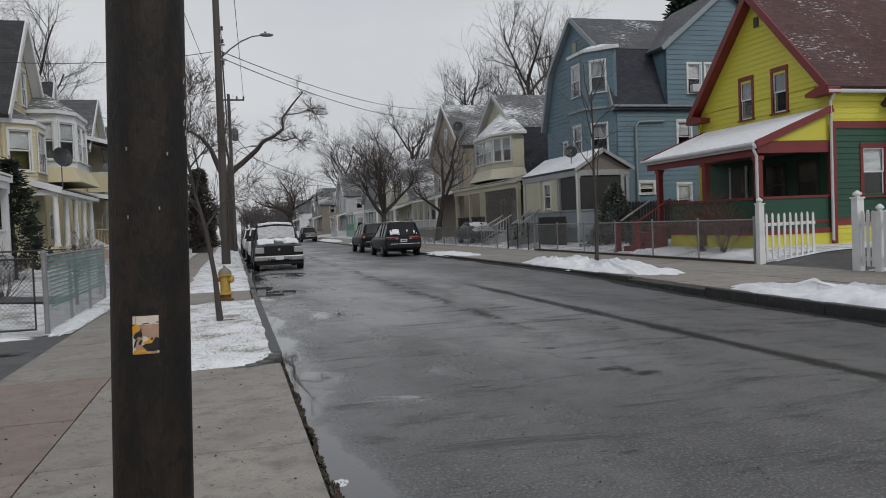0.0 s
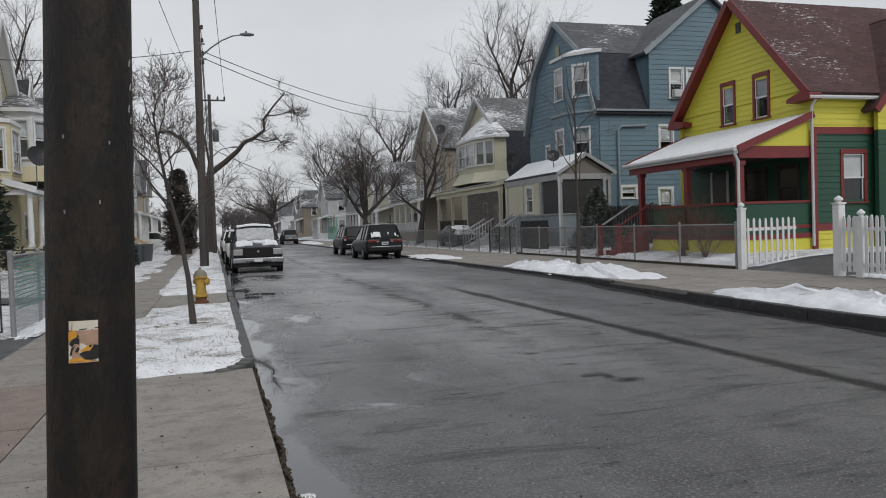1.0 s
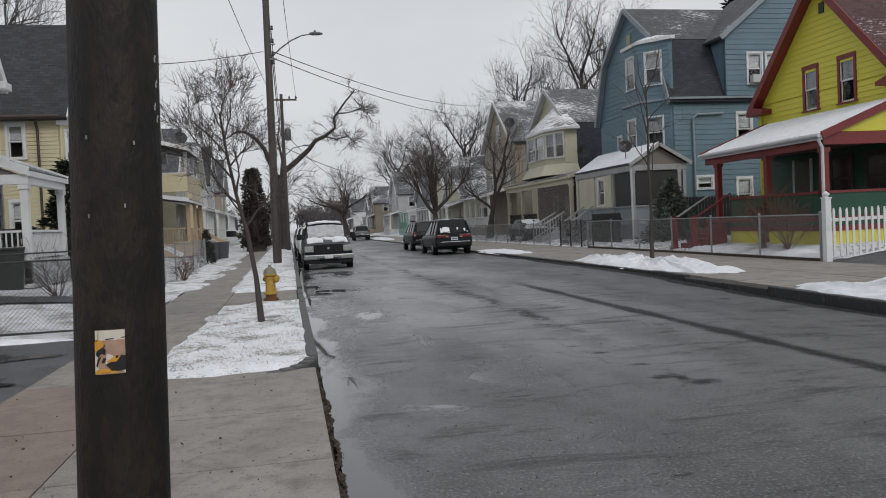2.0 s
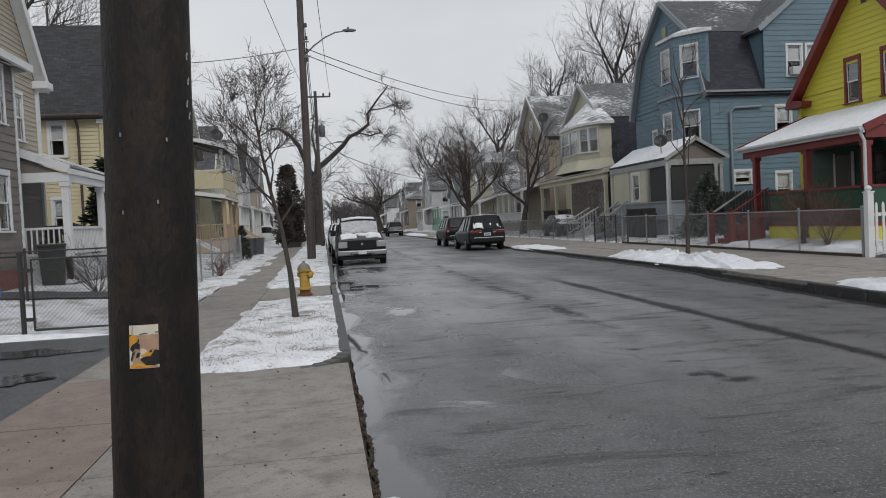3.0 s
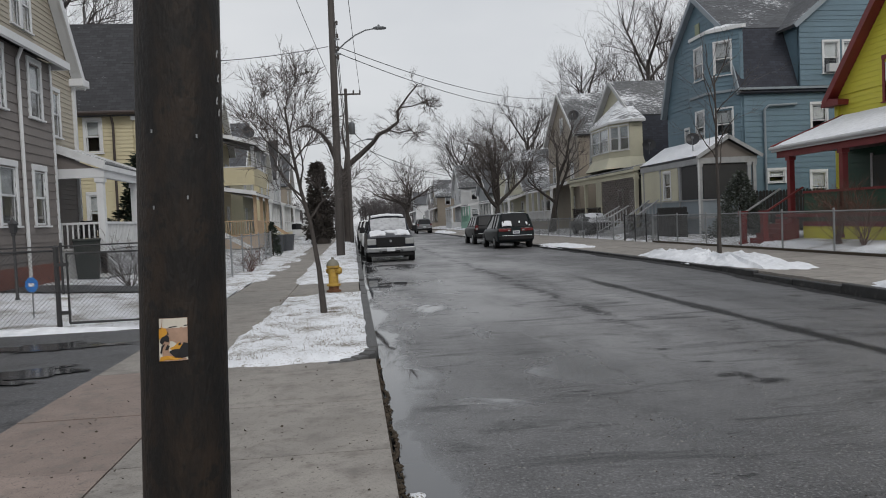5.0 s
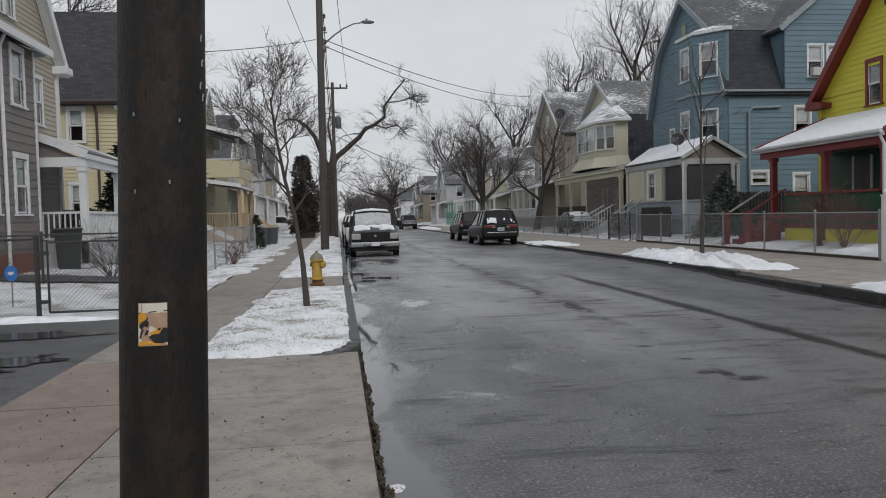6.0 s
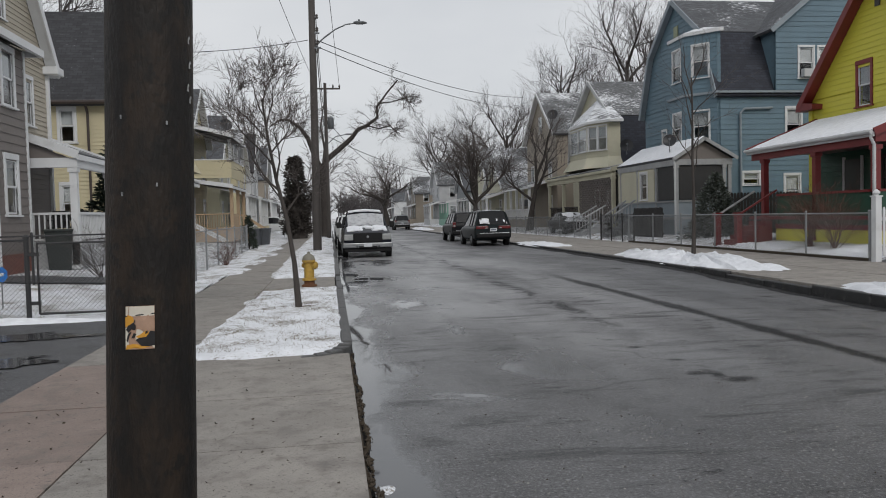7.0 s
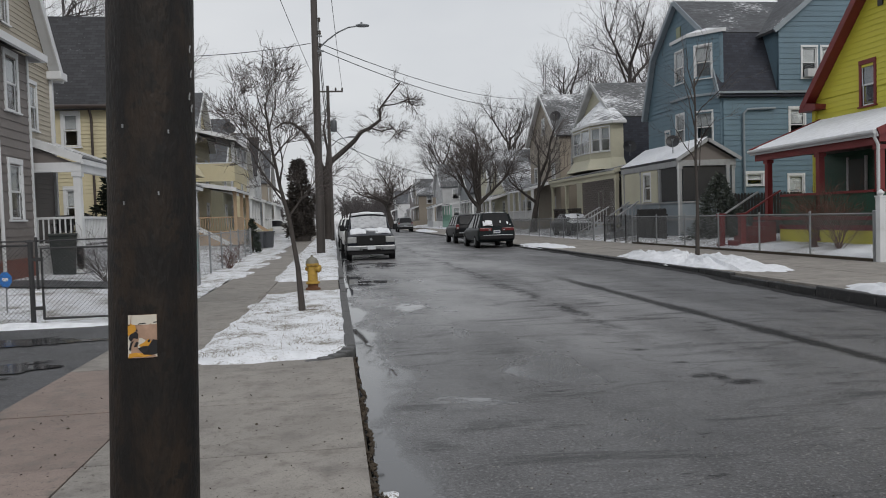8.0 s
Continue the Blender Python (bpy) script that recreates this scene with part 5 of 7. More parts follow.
slab(th.ob, (-8.1, 19.2, 6.6), (-8.1, 23.95, 6.6), (-9.5, 23.6, 7.15), (-9.5, 19.2, 7.15), ROOF_DARK, 0.12, "bay_roof")
part("fascia", Shape().box(-8.14, -8.02, 19.2, 23.95, 6.42, 6.62).box(-9.5, -8.14, 23.85, 23.95, 6.42, 6.62), WHITE, th.ob)
part("cornice_return", Shape().box(-9.5, -9.0, 28.1, 28.75, 6.72, 6.98), WHITE, th.ob, bevel=0.03)
part("downspout", Shape().tube([(-8.3, 21.3, 6.5), (-8.43, 21.3, 6.2), (-8.43, 21.3, 0.5)], 0.05, 8), WHITE, th.ob, "white downspout")
# its porch
lean_roof(th.ob, -7.3, -9.45, 24.2, 28.2, 3.72, 4.55, ROOF_SNOWY, None, 0.12, WHITE)
part("porch_gable", Shape().prism([(-7.5, 24.3, 3.55), (-9.45, 24.3, 3.55), (-9.45, 24.3, 4.35)], (0, 0.06, 0)), TAUPE, th.ob)
part("porch_beam", Shape().box(-9.4, -7.35, 24.25, 24.42, 3.3, 3.58).box(-7.52, -7.35, 24.42, 28.1, 3.3, 3.58), WHITE, th.ob)
post(th.ob, -7.5, 24.4, 0.3, 3.3, 0.2, WHITE)
post(th.ob, -7.5, 28.0, 0.3, 3.3, 0.2, WHITE)
part("porch_floor", Shape().box(-9.4, -7.35, 24.3, 28.1, 0.3, 1.1), GREY_TRIM, th.ob)
railing(th.ob, (-9.3, 24.4, 1.1), (-7.6, 24.4, 1.1), 0.0, 0.85, WHITE, 0.15)
railing(th.ob, (-7.5, 24.5, 1.1), (-7.5, 27.9, 1.1), 0.0, 0.85, WHITE, 0.15)
part("front_door", th.front.box(Shape(), *th.fu(24.7, 25.6), 0.035, 0.08, 1.1, 3.2), surface("brown_door", (0.06, 0.035, 0.03), 0.5), th.ob, "dark brown door")
part("door_frame", th.front.box(th.front.box(Shape(), *th.fu(24.55, 24.7), 0.03, 0.09, 1.1, 3.3), *th.fu(25.6, 25.75), 0.03, 0.09, 1.1, 3.3), WHITE, th.ob)

chair = thing("porch_chair", (-8.4, 25.6, 1.1), "black metal porch chair on the taupe house's porch", "chair", "porch chairs")
part("seat", Shape().box(-8.65, -8.15, 25.4, 25.9, 1.5, 1.56), BLACK_STEEL, chair, bevel=0.015)
part("backrest", Shape().box(-8.65, -8.15, 25.86, 25.92, 1.56, 2.05), BLACK_STEEL, chair, bevel=0.015)
for xx in (-8.62, -8.18):
    for yy in (25.43, 25.87):
        part("leg", Shape().tube([(xx, yy, 1.1), (xx, yy, 1.5)], 0.018, 6), BLACK_STEEL, chair)
    part("armrest", Shape().box(xx - 0.03, xx + 0.03, 25.4, 25.9, 1.74, 1.78), BLACK_STEEL, chair)
copy_thing(chair, Matrix.Translation((-8.3, 27.0, 1.1)))

# the cream house beyond it
lh = House("cream clapboard house with charcoal roof and bay", 1, -8.3, 13, [(31.3, 6.35), (34.4, 10.3), (37.5, 6.35)], 0.25)
lh.shell(CREAM, [(33.0, 33.6, 7.1, 8.5), (34.7, 35.3, 7.1, 8.5)], [(-10.02, -9.52, 4.75, 5.95), (-10.05, -9.6, 1.75, 3.1), (-13.3, -12.7, 4.75, 5.95)], WHITE, 0.15)
lh.roof(ROOF_DARK, 0.4, 0.35, 0.16, WHITE)
part("gutter", Shape().tube([(-21, 30.9, 6.2), (-8.1, 30.9, 6.2)], 0.08, 8), surface("brown_gutter", (0.05, 0.035, 0.03), 0.5), lh.ob)
part("downspout", Shape().tube([(-9.0, 31.0, 6.1), (-9.0, 31.22, 5.8), (-9.0, 31.22, 0.5)], 0.05, 8), bpy.data.materials["brown_gutter"], lh.ob, "brown downspout")
LB = [(-7.3, 32.1), (-7.3, 33.7), (-8.25, 34.6), (-8.25, 31.3)]
bay(lh.ob, LB, 3.4, 6.1, CREAM, WHITE, [(0, 4.2, 5.7, 1), (3, 4.2, 5.7, 1)], ROOF_SNOWY, 0.6, 0.15, True, 0.22)
# upper glazed porch over a columned porch
SB = [(-6.6, 36.2), (-6.6, 38.6), (-7.2, 39.6), (-8.25, 39.6), (-8.25, 35.4), (-7.2, 35.4)]
bay(lh.ob, SB, 4.6, 7.0, WHITE, WHITE, [(0, 4.95, 6.5, 2), (1, 4.95, 6.5, 1), (4, 4.95, 6.5, 1), (5, 4.95, 6.5, 1)], ROOF_SNOWY, 1.2, 0)
part("flared_skirt", Shape().loft([[(-6.25, 34.9, 3.95), (-6.25, 40.0, 3.95), (-8.2, 40.0, 3.95), (-8.2, 34.9, 3.95)], [(-6.6, 35.4, 4.6), (-6.6, 39.6, 4.6), (-8.2, 39.6, 4.6), (-8.2, 35.4, 4.6)]]), CREAM, lh.ob)
lean_roof(lh.ob, -6.45, -8.2, 31.9, 40.2, 3.5, 4.05, ROOF_DARK, None, 0.12, WHITE)
for k in range(5):
    post(lh.ob, -6.75, 32.2 + k * 1.9, 1.3 if k < 4 else 0.3, 3.32, 0.22, WHITE, round_=True)
part("porch_wall", Shape().box(-6.83, -6.67, 32.1, 38.2, 0.1, 1.3).box(-8.2, -6.83, 32.1, 32.25, 0.1, 1.3), CREAM, lh.ob)
for z in (0.3, 0.5, 0.7, 0.9, 1.1):
    part("board", Shape().prism([(-6.65, 32.1, z), (-6.63, 32.1, z), (-6.66, 32.1, z + 0.19)], (0, 6.1, 0)), CREAM, lh.ob)
    part("board", Shape().prism([(-8.2, 32.09, z), (-8.2, 32.07, z), (-8.2, 32.095, z + 0.19)], (1.5, 0, 0)), CREAM, lh.ob)
part("porch_beam", Shape().box(-6.87, -6.63, 32.05, 40.1, 3.28, 3.48).box(-8.2, -6.87, 32.05, 32.25, 3.28, 3.48), WHITE, lh.ob)
part("porch_floor", Shape().box(-8.2, -6.84, 32.26, 40.0, 0.2, 0.7), GREY_TRIM, lh.ob)
for yy in (38.6, 40.0):
    bar(lh.ob, (-5.1, yy, 0.6), (-6.7, yy, 1.5), 0.08, 0.1, WHITE, "handrail")
steps(lh.ob, -6.65, -5.1, 38.6, 40.0, 0.1, 0.7, 4, GREY_TRIM, "+x")

# set at its true distance and size
lh.ob.matrix_basis = Matrix.Translation((0, 0, 1.6)) @ Matrix.Scale(1.15, 4) @ Matrix.Translation((0, 0, -1.6)) @ lh.ob.matrix_basis
plain_house("cream house with charcoal gable roof", 1, -10.3, 12, 47.2, 49.2 + 2.0, 7.0, 10.6, CREAM, ROOF_DARK, None)
# the house with peach porches
ph = plain_house("cream house with peach porch and balcony above", 1, -8.6, 12, 49.5, 57.0, 6.9, 10.2, CREAM, ROOF_GREY, None)
lean_roof(ph.ob, -5.9, -8.5, 49.3, 57.2, 3.8, 4.2, ROOF_SNOWY, None, 0.12, WHITE)
for F, ln in ((Face((-6.05, 49.95), (0, 1)), 7.0), (Face((-8.5, 49.95), (1, 0)), 2.45)):
    wall(ph.ob, F, [(0, 4.3), (0, 5.4), (ln, 5.4), (ln, 4.3)], [], CREAM, 0.16, thick=0.08)
part("rail_cap", Shape().box(-6.16, -6.0, 49.9, 57.0, 5.4, 5.47).box(-8.5, -6.16, 49.9, 50.04, 5.4, 5.47), WHITE, ph.ob)
lean_roof(ph.ob, -5.8, -8.5, 49.4, 57.2, 6.9, 7.6, ROOF_SNOWY, None, 0.12, WHITE)
for yy in (50.05, 53.5, 56.9):
    post(ph.ob, -6.1, yy, 5.4, 6.7, 0.18, GREY_TRIM)
    post(ph.ob, -6.1, yy, 0.4, 3.65, 0.2, PEACH)
part("porch_floor", Shape().box(-8.5, -6.0, 49.9, 57.0, 0.3, 1.1), PEACH, ph.ob)
railing(ph.ob, (-8.4, 50.0, 1.1), (-6.2, 50.0, 1.1), 0.0, 0.95, PEACH, 0.15)
part("porch_panel", Shape().box(-6.15, -6.05, 50.1, 54, 1.1, 2.05), PEACH, ph.ob)
for yy in (54.0, 55.4):
    bar(ph.ob, (-4.2, yy, 0.8), (-6.0, yy, 2.0), 0.1, 0.12, PEACH, "handrail")
steps(ph.ob, -6.0, -4.3, 54.0, 55.4, 0.1, 1.1, 5, PEACH, "+x")
plain_house("pale yellow house with white porch", 1, -8.2, 12, 60, 67, 6.2, 9.8, PALE, ROOF_GREY, (2.2, 3.6, 4.2))
plain_house("cream house with white porch", 1, -8.2, 12, 71, 79, 6.2, 10, CREAM, ROOF_SNOWY, (2.2, 3.6, 4.2))
plain_house("white house behind the ivy tree", 1, -8.2, 12, 84, 92, 6.8, 11, GREY_TRIM, ROOF_DARK, (2.2, 3.6, 4.2))
plain_house("tan house far down the street", 1, -8.2, 12, 100, 109, 6.8, 11, TAN, ROOF_GREY, (2.2, 3.6, 4.2))

# ---- poles and wires ----
pole = thing("utility_pole", (-0.69, 2.87, 0), "dark creosoted wooden utility pole with a small sticker", "utility pole")


def pole_axis(z):
    return Vector((-0.700 + 0.033 * z, 2.87, z))


s = Shape()
rings = []
rng = random.Random(3)
NP = 40
for k in range(60):
    z = -0.3 + k * 0.19
    c = pole_axis(z)
    r = 0.155 - 0.003 * z
    rings.append([tuple(c + Vector((math.cos(a), math.sin(a), 0)) * r * (1 + 0.012 * h_noise(math.cos(a) * 6, math.sin(a) * 6 + z * 0.25, 1.0, 2) + 0.008 * h_noise(a * 9, z * 0.4, 1, 5))) for a in (2 * math.pi * j / NP for j in range(NP))])
s.loft(rings)
part("shaft", s, POLE_WOOD, pole, smooth=True)


def on_pole(a, z, off=0.0):
    """A place on the pole's skin at the angle a (degrees, 270 faces back down the street)."""
    c = pole_axis(z)
    r = 0.157 - 0.003 * z + off
    return c + Vector((math.cos(radians(a)), math.sin(radians(a)), 0)) * r


def skin_patch(name, a0, a1, z0, z1, mat, off, parent, label=""):
    s = Shape()
    n = 6
    for k in range(n):
        p, q = a0 + (a1 - a0) * k / n, a0 + (a1 - a0) * (k + 1) / n
        s.face([on_pole(p, z0, off), on_pole(q, z0, off), on_pole(q, z1, off), on_pole(p, z1, off)])
    return part(name, s, mat, parent, label)


ST_ORANGE = surface("sticker_orange", (0.62, 0.30, 0.03), 0.5, 0.15, 20, 90, 0)
ST_TAN = surface("sticker_tan", (0.42, 0.27, 0.19), 0.5, 0.25, 25, 90, 0)
ST_WHITE = surface("sticker_white", (0.62, 0.58, 0.50), 0.5, 0.1, 20, 90, 0)
ST_BLACK = surface("sticker_black", (0.012, 0.012, 0.014), 0.4, 0.2, 20, 90, 0)
sticker = skin_patch("sticker", 250.5, 286.0, 1.164, 1.311, ST_TAN, 0.003, pole, "torn colour sticker, orange, tan and black")
skin_patch("sticker_band", 251, 285.5, 1.277, 1.310, ST_WHITE, 0.0045, sticker)


def skin_blob(outline, mat, off):
    """A patch of colour printed on the sticker: outline points as fractions across and up."""
    pts = [on_pole(250.5 + 35.5 * u, 1.164 + 0.147 * v, off) for u, v in outline]
    c = on_pole(250.5 + 35.5 * sum(u for u, _ in outline) / len(outline), 1.164 + 0.147 * sum(v for _, v in outline) / len(outline), off + 0.0006)
    s = Shape()
    for p, q in zip(pts, pts[1:] + pts[:1]):
        s.face([p, q, c])
    part("sticker_patch", s, mat, sticker)


skin_blob([(0.0, 0.0), (1.0, 0.02), (1.0, 0.4), (0.5, 0.46), (0.0, 0.5)], ST_WHITE, 0.0040)
skin_blob([(0.0, 0.0), (0.6, 0.02), (0.85, 0.05), (0.55, 0.1), (0.3, 0.13), (0.05, 0.1)], ST_ORANGE, 0.0046)
skin_blob([(0.0, 0.52), (0.14, 0.55), (0.32, 0.66), (0.26, 0.76), (0.1, 0.8), (0.0, 0.77)], ST_ORANGE, 0.0046)
skin_blob([(0.40, 0.5), (0.6, 0.42), (0.98, 0.42), (0.98, 0.72), (0.8, 0.79), (0.5, 0.77), (0.38, 0.7)], ST_TAN, 0.0046)
skin_blob([(0.02, 0.46), (0.12, 0.56), (0.3, 0.62), (0.38, 0.55), (0.36, 0.44), (0.22, 0.47), (0.12, 0.38)], ST_BLACK, 0.0052)
skin_blob([(0.3, 0.62), (0.33, 0.7), (0.36, 0.62)], ST_BLACK, 0.0052)
skin_blob([(0.04, 0.2), (0.1, 0.36), (0.24, 0.42), (0.14, 0.3), (0.1, 0.16)], ST_BLACK, 0.0052)
skin_blob([(0.22, 0.26), (0.3, 0.38), (0.4, 0.36), (0.32, 0.26)], ST_BLACK, 0.0052)
skin_blob([(0.38, 0.3), (0.52, 0.34), (0.72, 0.44), (0.84, 0.36), (0.8, 0.28), (0.5, 0.24)], ST_ORANGE, 0.0050)
skin_blob([(0.36, 0.22), (0.5, 0.27), (0.72, 0.28), (0.86, 0.42), (1.0, 0.4), (1.0, 0.08), (0.8, 0.06), (0.56, 0.08)], ST_BLACK, 0.0054)
skin_blob([(0.68, 0.36), (0.76, 0.36), (0.78, 0.42), (0.7, 0.42)], ST_BLACK, 0.0058)
skin_blob([(0.0, 0.775), (0.5, 0.81), (1.0, 0.83), (1.0, 0.805), (0.5, 0.785), (0.0, 0.75)], ST_BLACK, 0.0056)
skin_blob([(0.10, 0.8), (0.13, 0.8), (0.15, 0.98), (0.13, 0.98)], ST_TAN, 0.0058)
for a, z in ((338, 2.225), (340, 2.14), (336, 2.06), (341, 2.02)):
    p = on_pole(a, z, 0.004)
    m = Matrix.LocRotScale(p, Euler((0, 0, radians(a))), None)
    part("pole_tag", Shape().prism([m @ Vector(q) for q in ((-0.003, 0, -0.012), (0.002, 0, -0.014), (0.001, 0, -0.002), (0.005, 0, 0.005), (0.003, 0, 0.013), (-0.002, 0, 0.003))], m.to_3x3() @ Vector((0, 0.002, 0))), PORCH_GREY, pole, "torn shred of white paper")
for a, z in ((245, 1.95), (246, 1.69), (290, 1.72), (303, 1.93)):
    p = on_pole(a, z, 0.0)
    m = Matrix.LocRotScale(p, Euler((0, 0, radians(a))), None)
    part("staple", Shape().box(-0.002, 0.002, -0.0025, 0.0025, -0.006, 0.007, m), STEEL, pole)

pole_b = thing("utility_pole", (-0.68, 37.5, 0), "weathered grey wooden utility pole with a street lamp", "utility pole")
part("shaft", Shape().tube([(-0.68, 37.5, -0.3), (-0.60, 37.5, 8), (-0.56, 37.5, 15)], [0.2, 0.17, 0.14], 18), POLE_GREY, pole_b, smooth=True)
part("cable_guard", Shape().tube([(-0.50, 37.36, 0), (-0.46, 37.36, 3.2)], 0.035, 8), POLE_GREY, pole_b)
arm = part("lamp_arm", Shape().tube([(-0.45, 37.45, 9.75), (0.0, 37.4, 10.15), (0.5, 37.35, 10.5), (1.0, 37.3, 10.72), (1.4, 37.3, 10.78)], [0.04, 0.035, 0.032, 0.03, 0.03], 8), ALU, pole_b, smooth=True)
part("lamp_head", Shape().loft([[(x, 37.3 + w * cy, 10.8 + h * cz) for cy, cz in ((-1, 0.1), (-0.7, 0.8), (0.7, 0.8), (1, 0.1), (0.8, -0.6), (-0.8, -0.6))] for x, w, h in ((1.35, 0.05, 0.05), (1.5, 0.13, 0.09), (1.8, 0.15, 0.08), (1.98, 0.07, 0.04))]), ALU, arm, "cobra-head street lamp", smooth=True)
part("photocell", Shape().lathe([(0.05, 0), (0.05, 0.08), (0.03, 0.1)], (1.62, 37.3, 10.87), 10), ALU, arm)
for z in (9.4, 9.8, 10.4, 11.0):
    part("insulator", Shape().lathe([(0.05, 0), (0.07, 0.05), (0.05, 0.1), (0.07, 0.15), (0.04, 0.2)], (-0.36, 37.4, z), 10), POLE_GREY, pole_b)
part("bracket", Shape().box(-0.55, -0.2, 37.36, 37.44, 9.6, 9.68), ALU, pole_b)
part("bracket", Shape().box(-0.55, -0.25, 37.36, 37.44, 10.3, 10.36), ALU, pole_b)

pole_c = thing("utility_pole", (-0.15, 62, 0), "thin dark utility pole with a crossarm", "utility pole")
part("shaft", Shape().tube([(-0.15, 62, -0.3), (-0.12, 62, 12.2)], [0.17, 0.12], 12), POLE_GREY, pole_c, smooth=True)
part("crossarm", Shape().box(-0.9, 1.05, 61.92, 62.02, 11.7, 11.82), POLE_GREY, pole_c)
for x in (-0.8, 0.5, 1.0):
    part("insulator", Shape().lathe([(0.05, 0), (0.08, 0.1), (0.04, 0.25)], (x, 61.97, 11.82), 8), POLE_GREY, pole_c)
part("transformer", Shape().lathe([(0.2, 0), (0.24, 0.05), (0.24, 0.85), (0.15, 0.95)], (0.25, 61.9, 8.6), 14), ALU, pole_c, smooth=True)
part("lamp_arm", Shape().tube([(-0.1, 61.9, 7.4), (0.6, 61.8, 8.0), (1.4, 61.7, 8.15)], 0.035, 6), ALU, pole_c)
part("lamp_head", Shape().box(1.35, 1.9, 61.6, 61.8, 8.1, 8.22), ALU, pole_c, bevel=0.03)


def wire(p, q, sag, r=0.014, name="overhead_wire", label="black overhead wire between poles"):
    p, q = Vector(p), Vector(q)
    pts = [p.lerp(q, k / 24) - Vector((0, 0, sag * 4 * (k / 24) * (1 - k / 24))) for k in range(25)]
    single(name, Shape().tube(pts, r, 5), CABLE, label, "wire")


wire((-0.8, 37.4, 10.0), (-9.0, 33.0, 8.5), 0.25, 0.016, label="service wire from the pole to a house")
wire((-0.5, 37.4, 9.75), (19.2, 75, 12.0), 0.7, 0.02, label="service wire crossing the street")
wire((-0.5, 37.4, 10.05), (19.2, 75, 13.0), 0.7, 0.02, label="service wire crossing the street")
wire((-0.8, 61.97, 12.0), (-3.0, 2.9, 10.6), 0.5, 0.014)
wire((1.0, 61.97, 12.0), (-0.6, 2.9, 10.6), 0.4, 0.014)
wire((-0.4, 37.4, 11.1), (-0.3, 62, 10.5), 0.5, 0.02)
wire((-0.4, 37.4, 9.5), (-0.3, 62, 9.0), 0.5, 0.025)
wire((-0.3, 62, 9.6), (11.0, 130, 9.5), 1.5, 0.03)
wire((-0.3, 62, 8.2), (18.0, 110, 7.5), 1.0, 0.03)

# ---- trees ----


def grow(limbs, twigs, p, d, length, r, level, rng, last, up=0.12, kink=0.28, kids=(4, 6), shrink=0.62):
    """One branch and, along its outer part, its own branches."""
    n = 5 if level < 2 else 3
    pts, rad = [p.copy()], [r]
    for k in range(n):
        d = (d + Vector((rng.gauss(0, kink), rng.gauss(0, kink), rng.gauss(0, kink * 0.6) + up)) * 0.5).normalized()
        p = p + d * (length / n)
        pts.append(p.copy())
        rad.append(r * (1 - 0.62 * (k + 1) / n))
    (limbs if level < 2 else twigs).tube(pts, rad, 7 if level < 1 else (5 if level < 2 else 3), cap=False)
    if level >= last:
        return
    for k in range(rng.randint(*kids)):
        a = rng.uniform(0.3, 1.0)
        i = min(n - 1, int(a * n))
        q = pts[i].lerp(pts[i + 1], a * n - i if a < 1 else 1)
        axis = (pts[i + 1] - pts[i]).normalized()
        side = axis.orthogonal().normalized()
        side.rotate(Matrix.Rotation(rng.uniform(0, 6.28), 3, axis))
        nd = (axis + side * rng.uniform(0.55, 1.15)).normalized()
        grow(limbs, twigs, q, nd, length * shrink * rng.uniform(0.75, 1.2), max(0.004, rad[i] * rng.uniform(0.45, 0.62)), level + 1, rng, last, up, kink, kids, shrink)


def bare_tree(at, trunk_pts, trunk_r, limbs, seed, label, last=4, kids=(4, 6), up=0.12, bark=None, twig=None, min_r=0.006, kink=0.28, shrink=0.62, name="tree", group="street trees"):
    """A leafless tree: trunk through its points, then limbs given as (where on the trunk 0..1, direction, length, radius)."""
    rng = random.Random(seed)
    ob = thing(name, at, label, "tree" if name == "tree" else "shrub", group)
    base = Vector(at)
    pts = [base + Vector(p) for p in trunk_pts]
    rad = [trunk_r * (1.0 - 0.66 * k / (len(pts) - 1)) for k in range(len(pts))]
    rad[0] *= 1.25
    trunk, fine = Shape(), Shape()
    trunk.tube(pts, rad, 12, cap=True)
    for a, d, length, r in limbs:
        k = min(len(pts) - 2, int(a * (len(pts) - 1)))
        q = pts[k].lerp(pts[k + 1], a * (len(pts) - 1) - k)
        grow(trunk, fine, q, Vector(d).normalized(), length, r, 1, rng, last, up, kink, kids, shrink)
    part("trunk", trunk, bark or BARK, ob, smooth=True)
    part("crown", fine, twig or TWIG, ob, "bare leafless twigs")
    return ob


def ring_limbs(n, length, r, rng, lift=(0.5, 1.2), zone=(0.45, 1.0), out=1.0):
    return [(zone[0] + (zone[1] - zone[0]) * (k + 0.5) / n, (math.cos(a) * out, math.sin(a) * out, rng.uniform(*lift)), length * rng.uniform(0.8, 1.15), r * rng.uniform(0.8, 1.1)) for k, a in ((k, k * 2.4 + rng.uniform(-0.4, 0.4)) for k in range(n))]


R1 = random.Random(11)
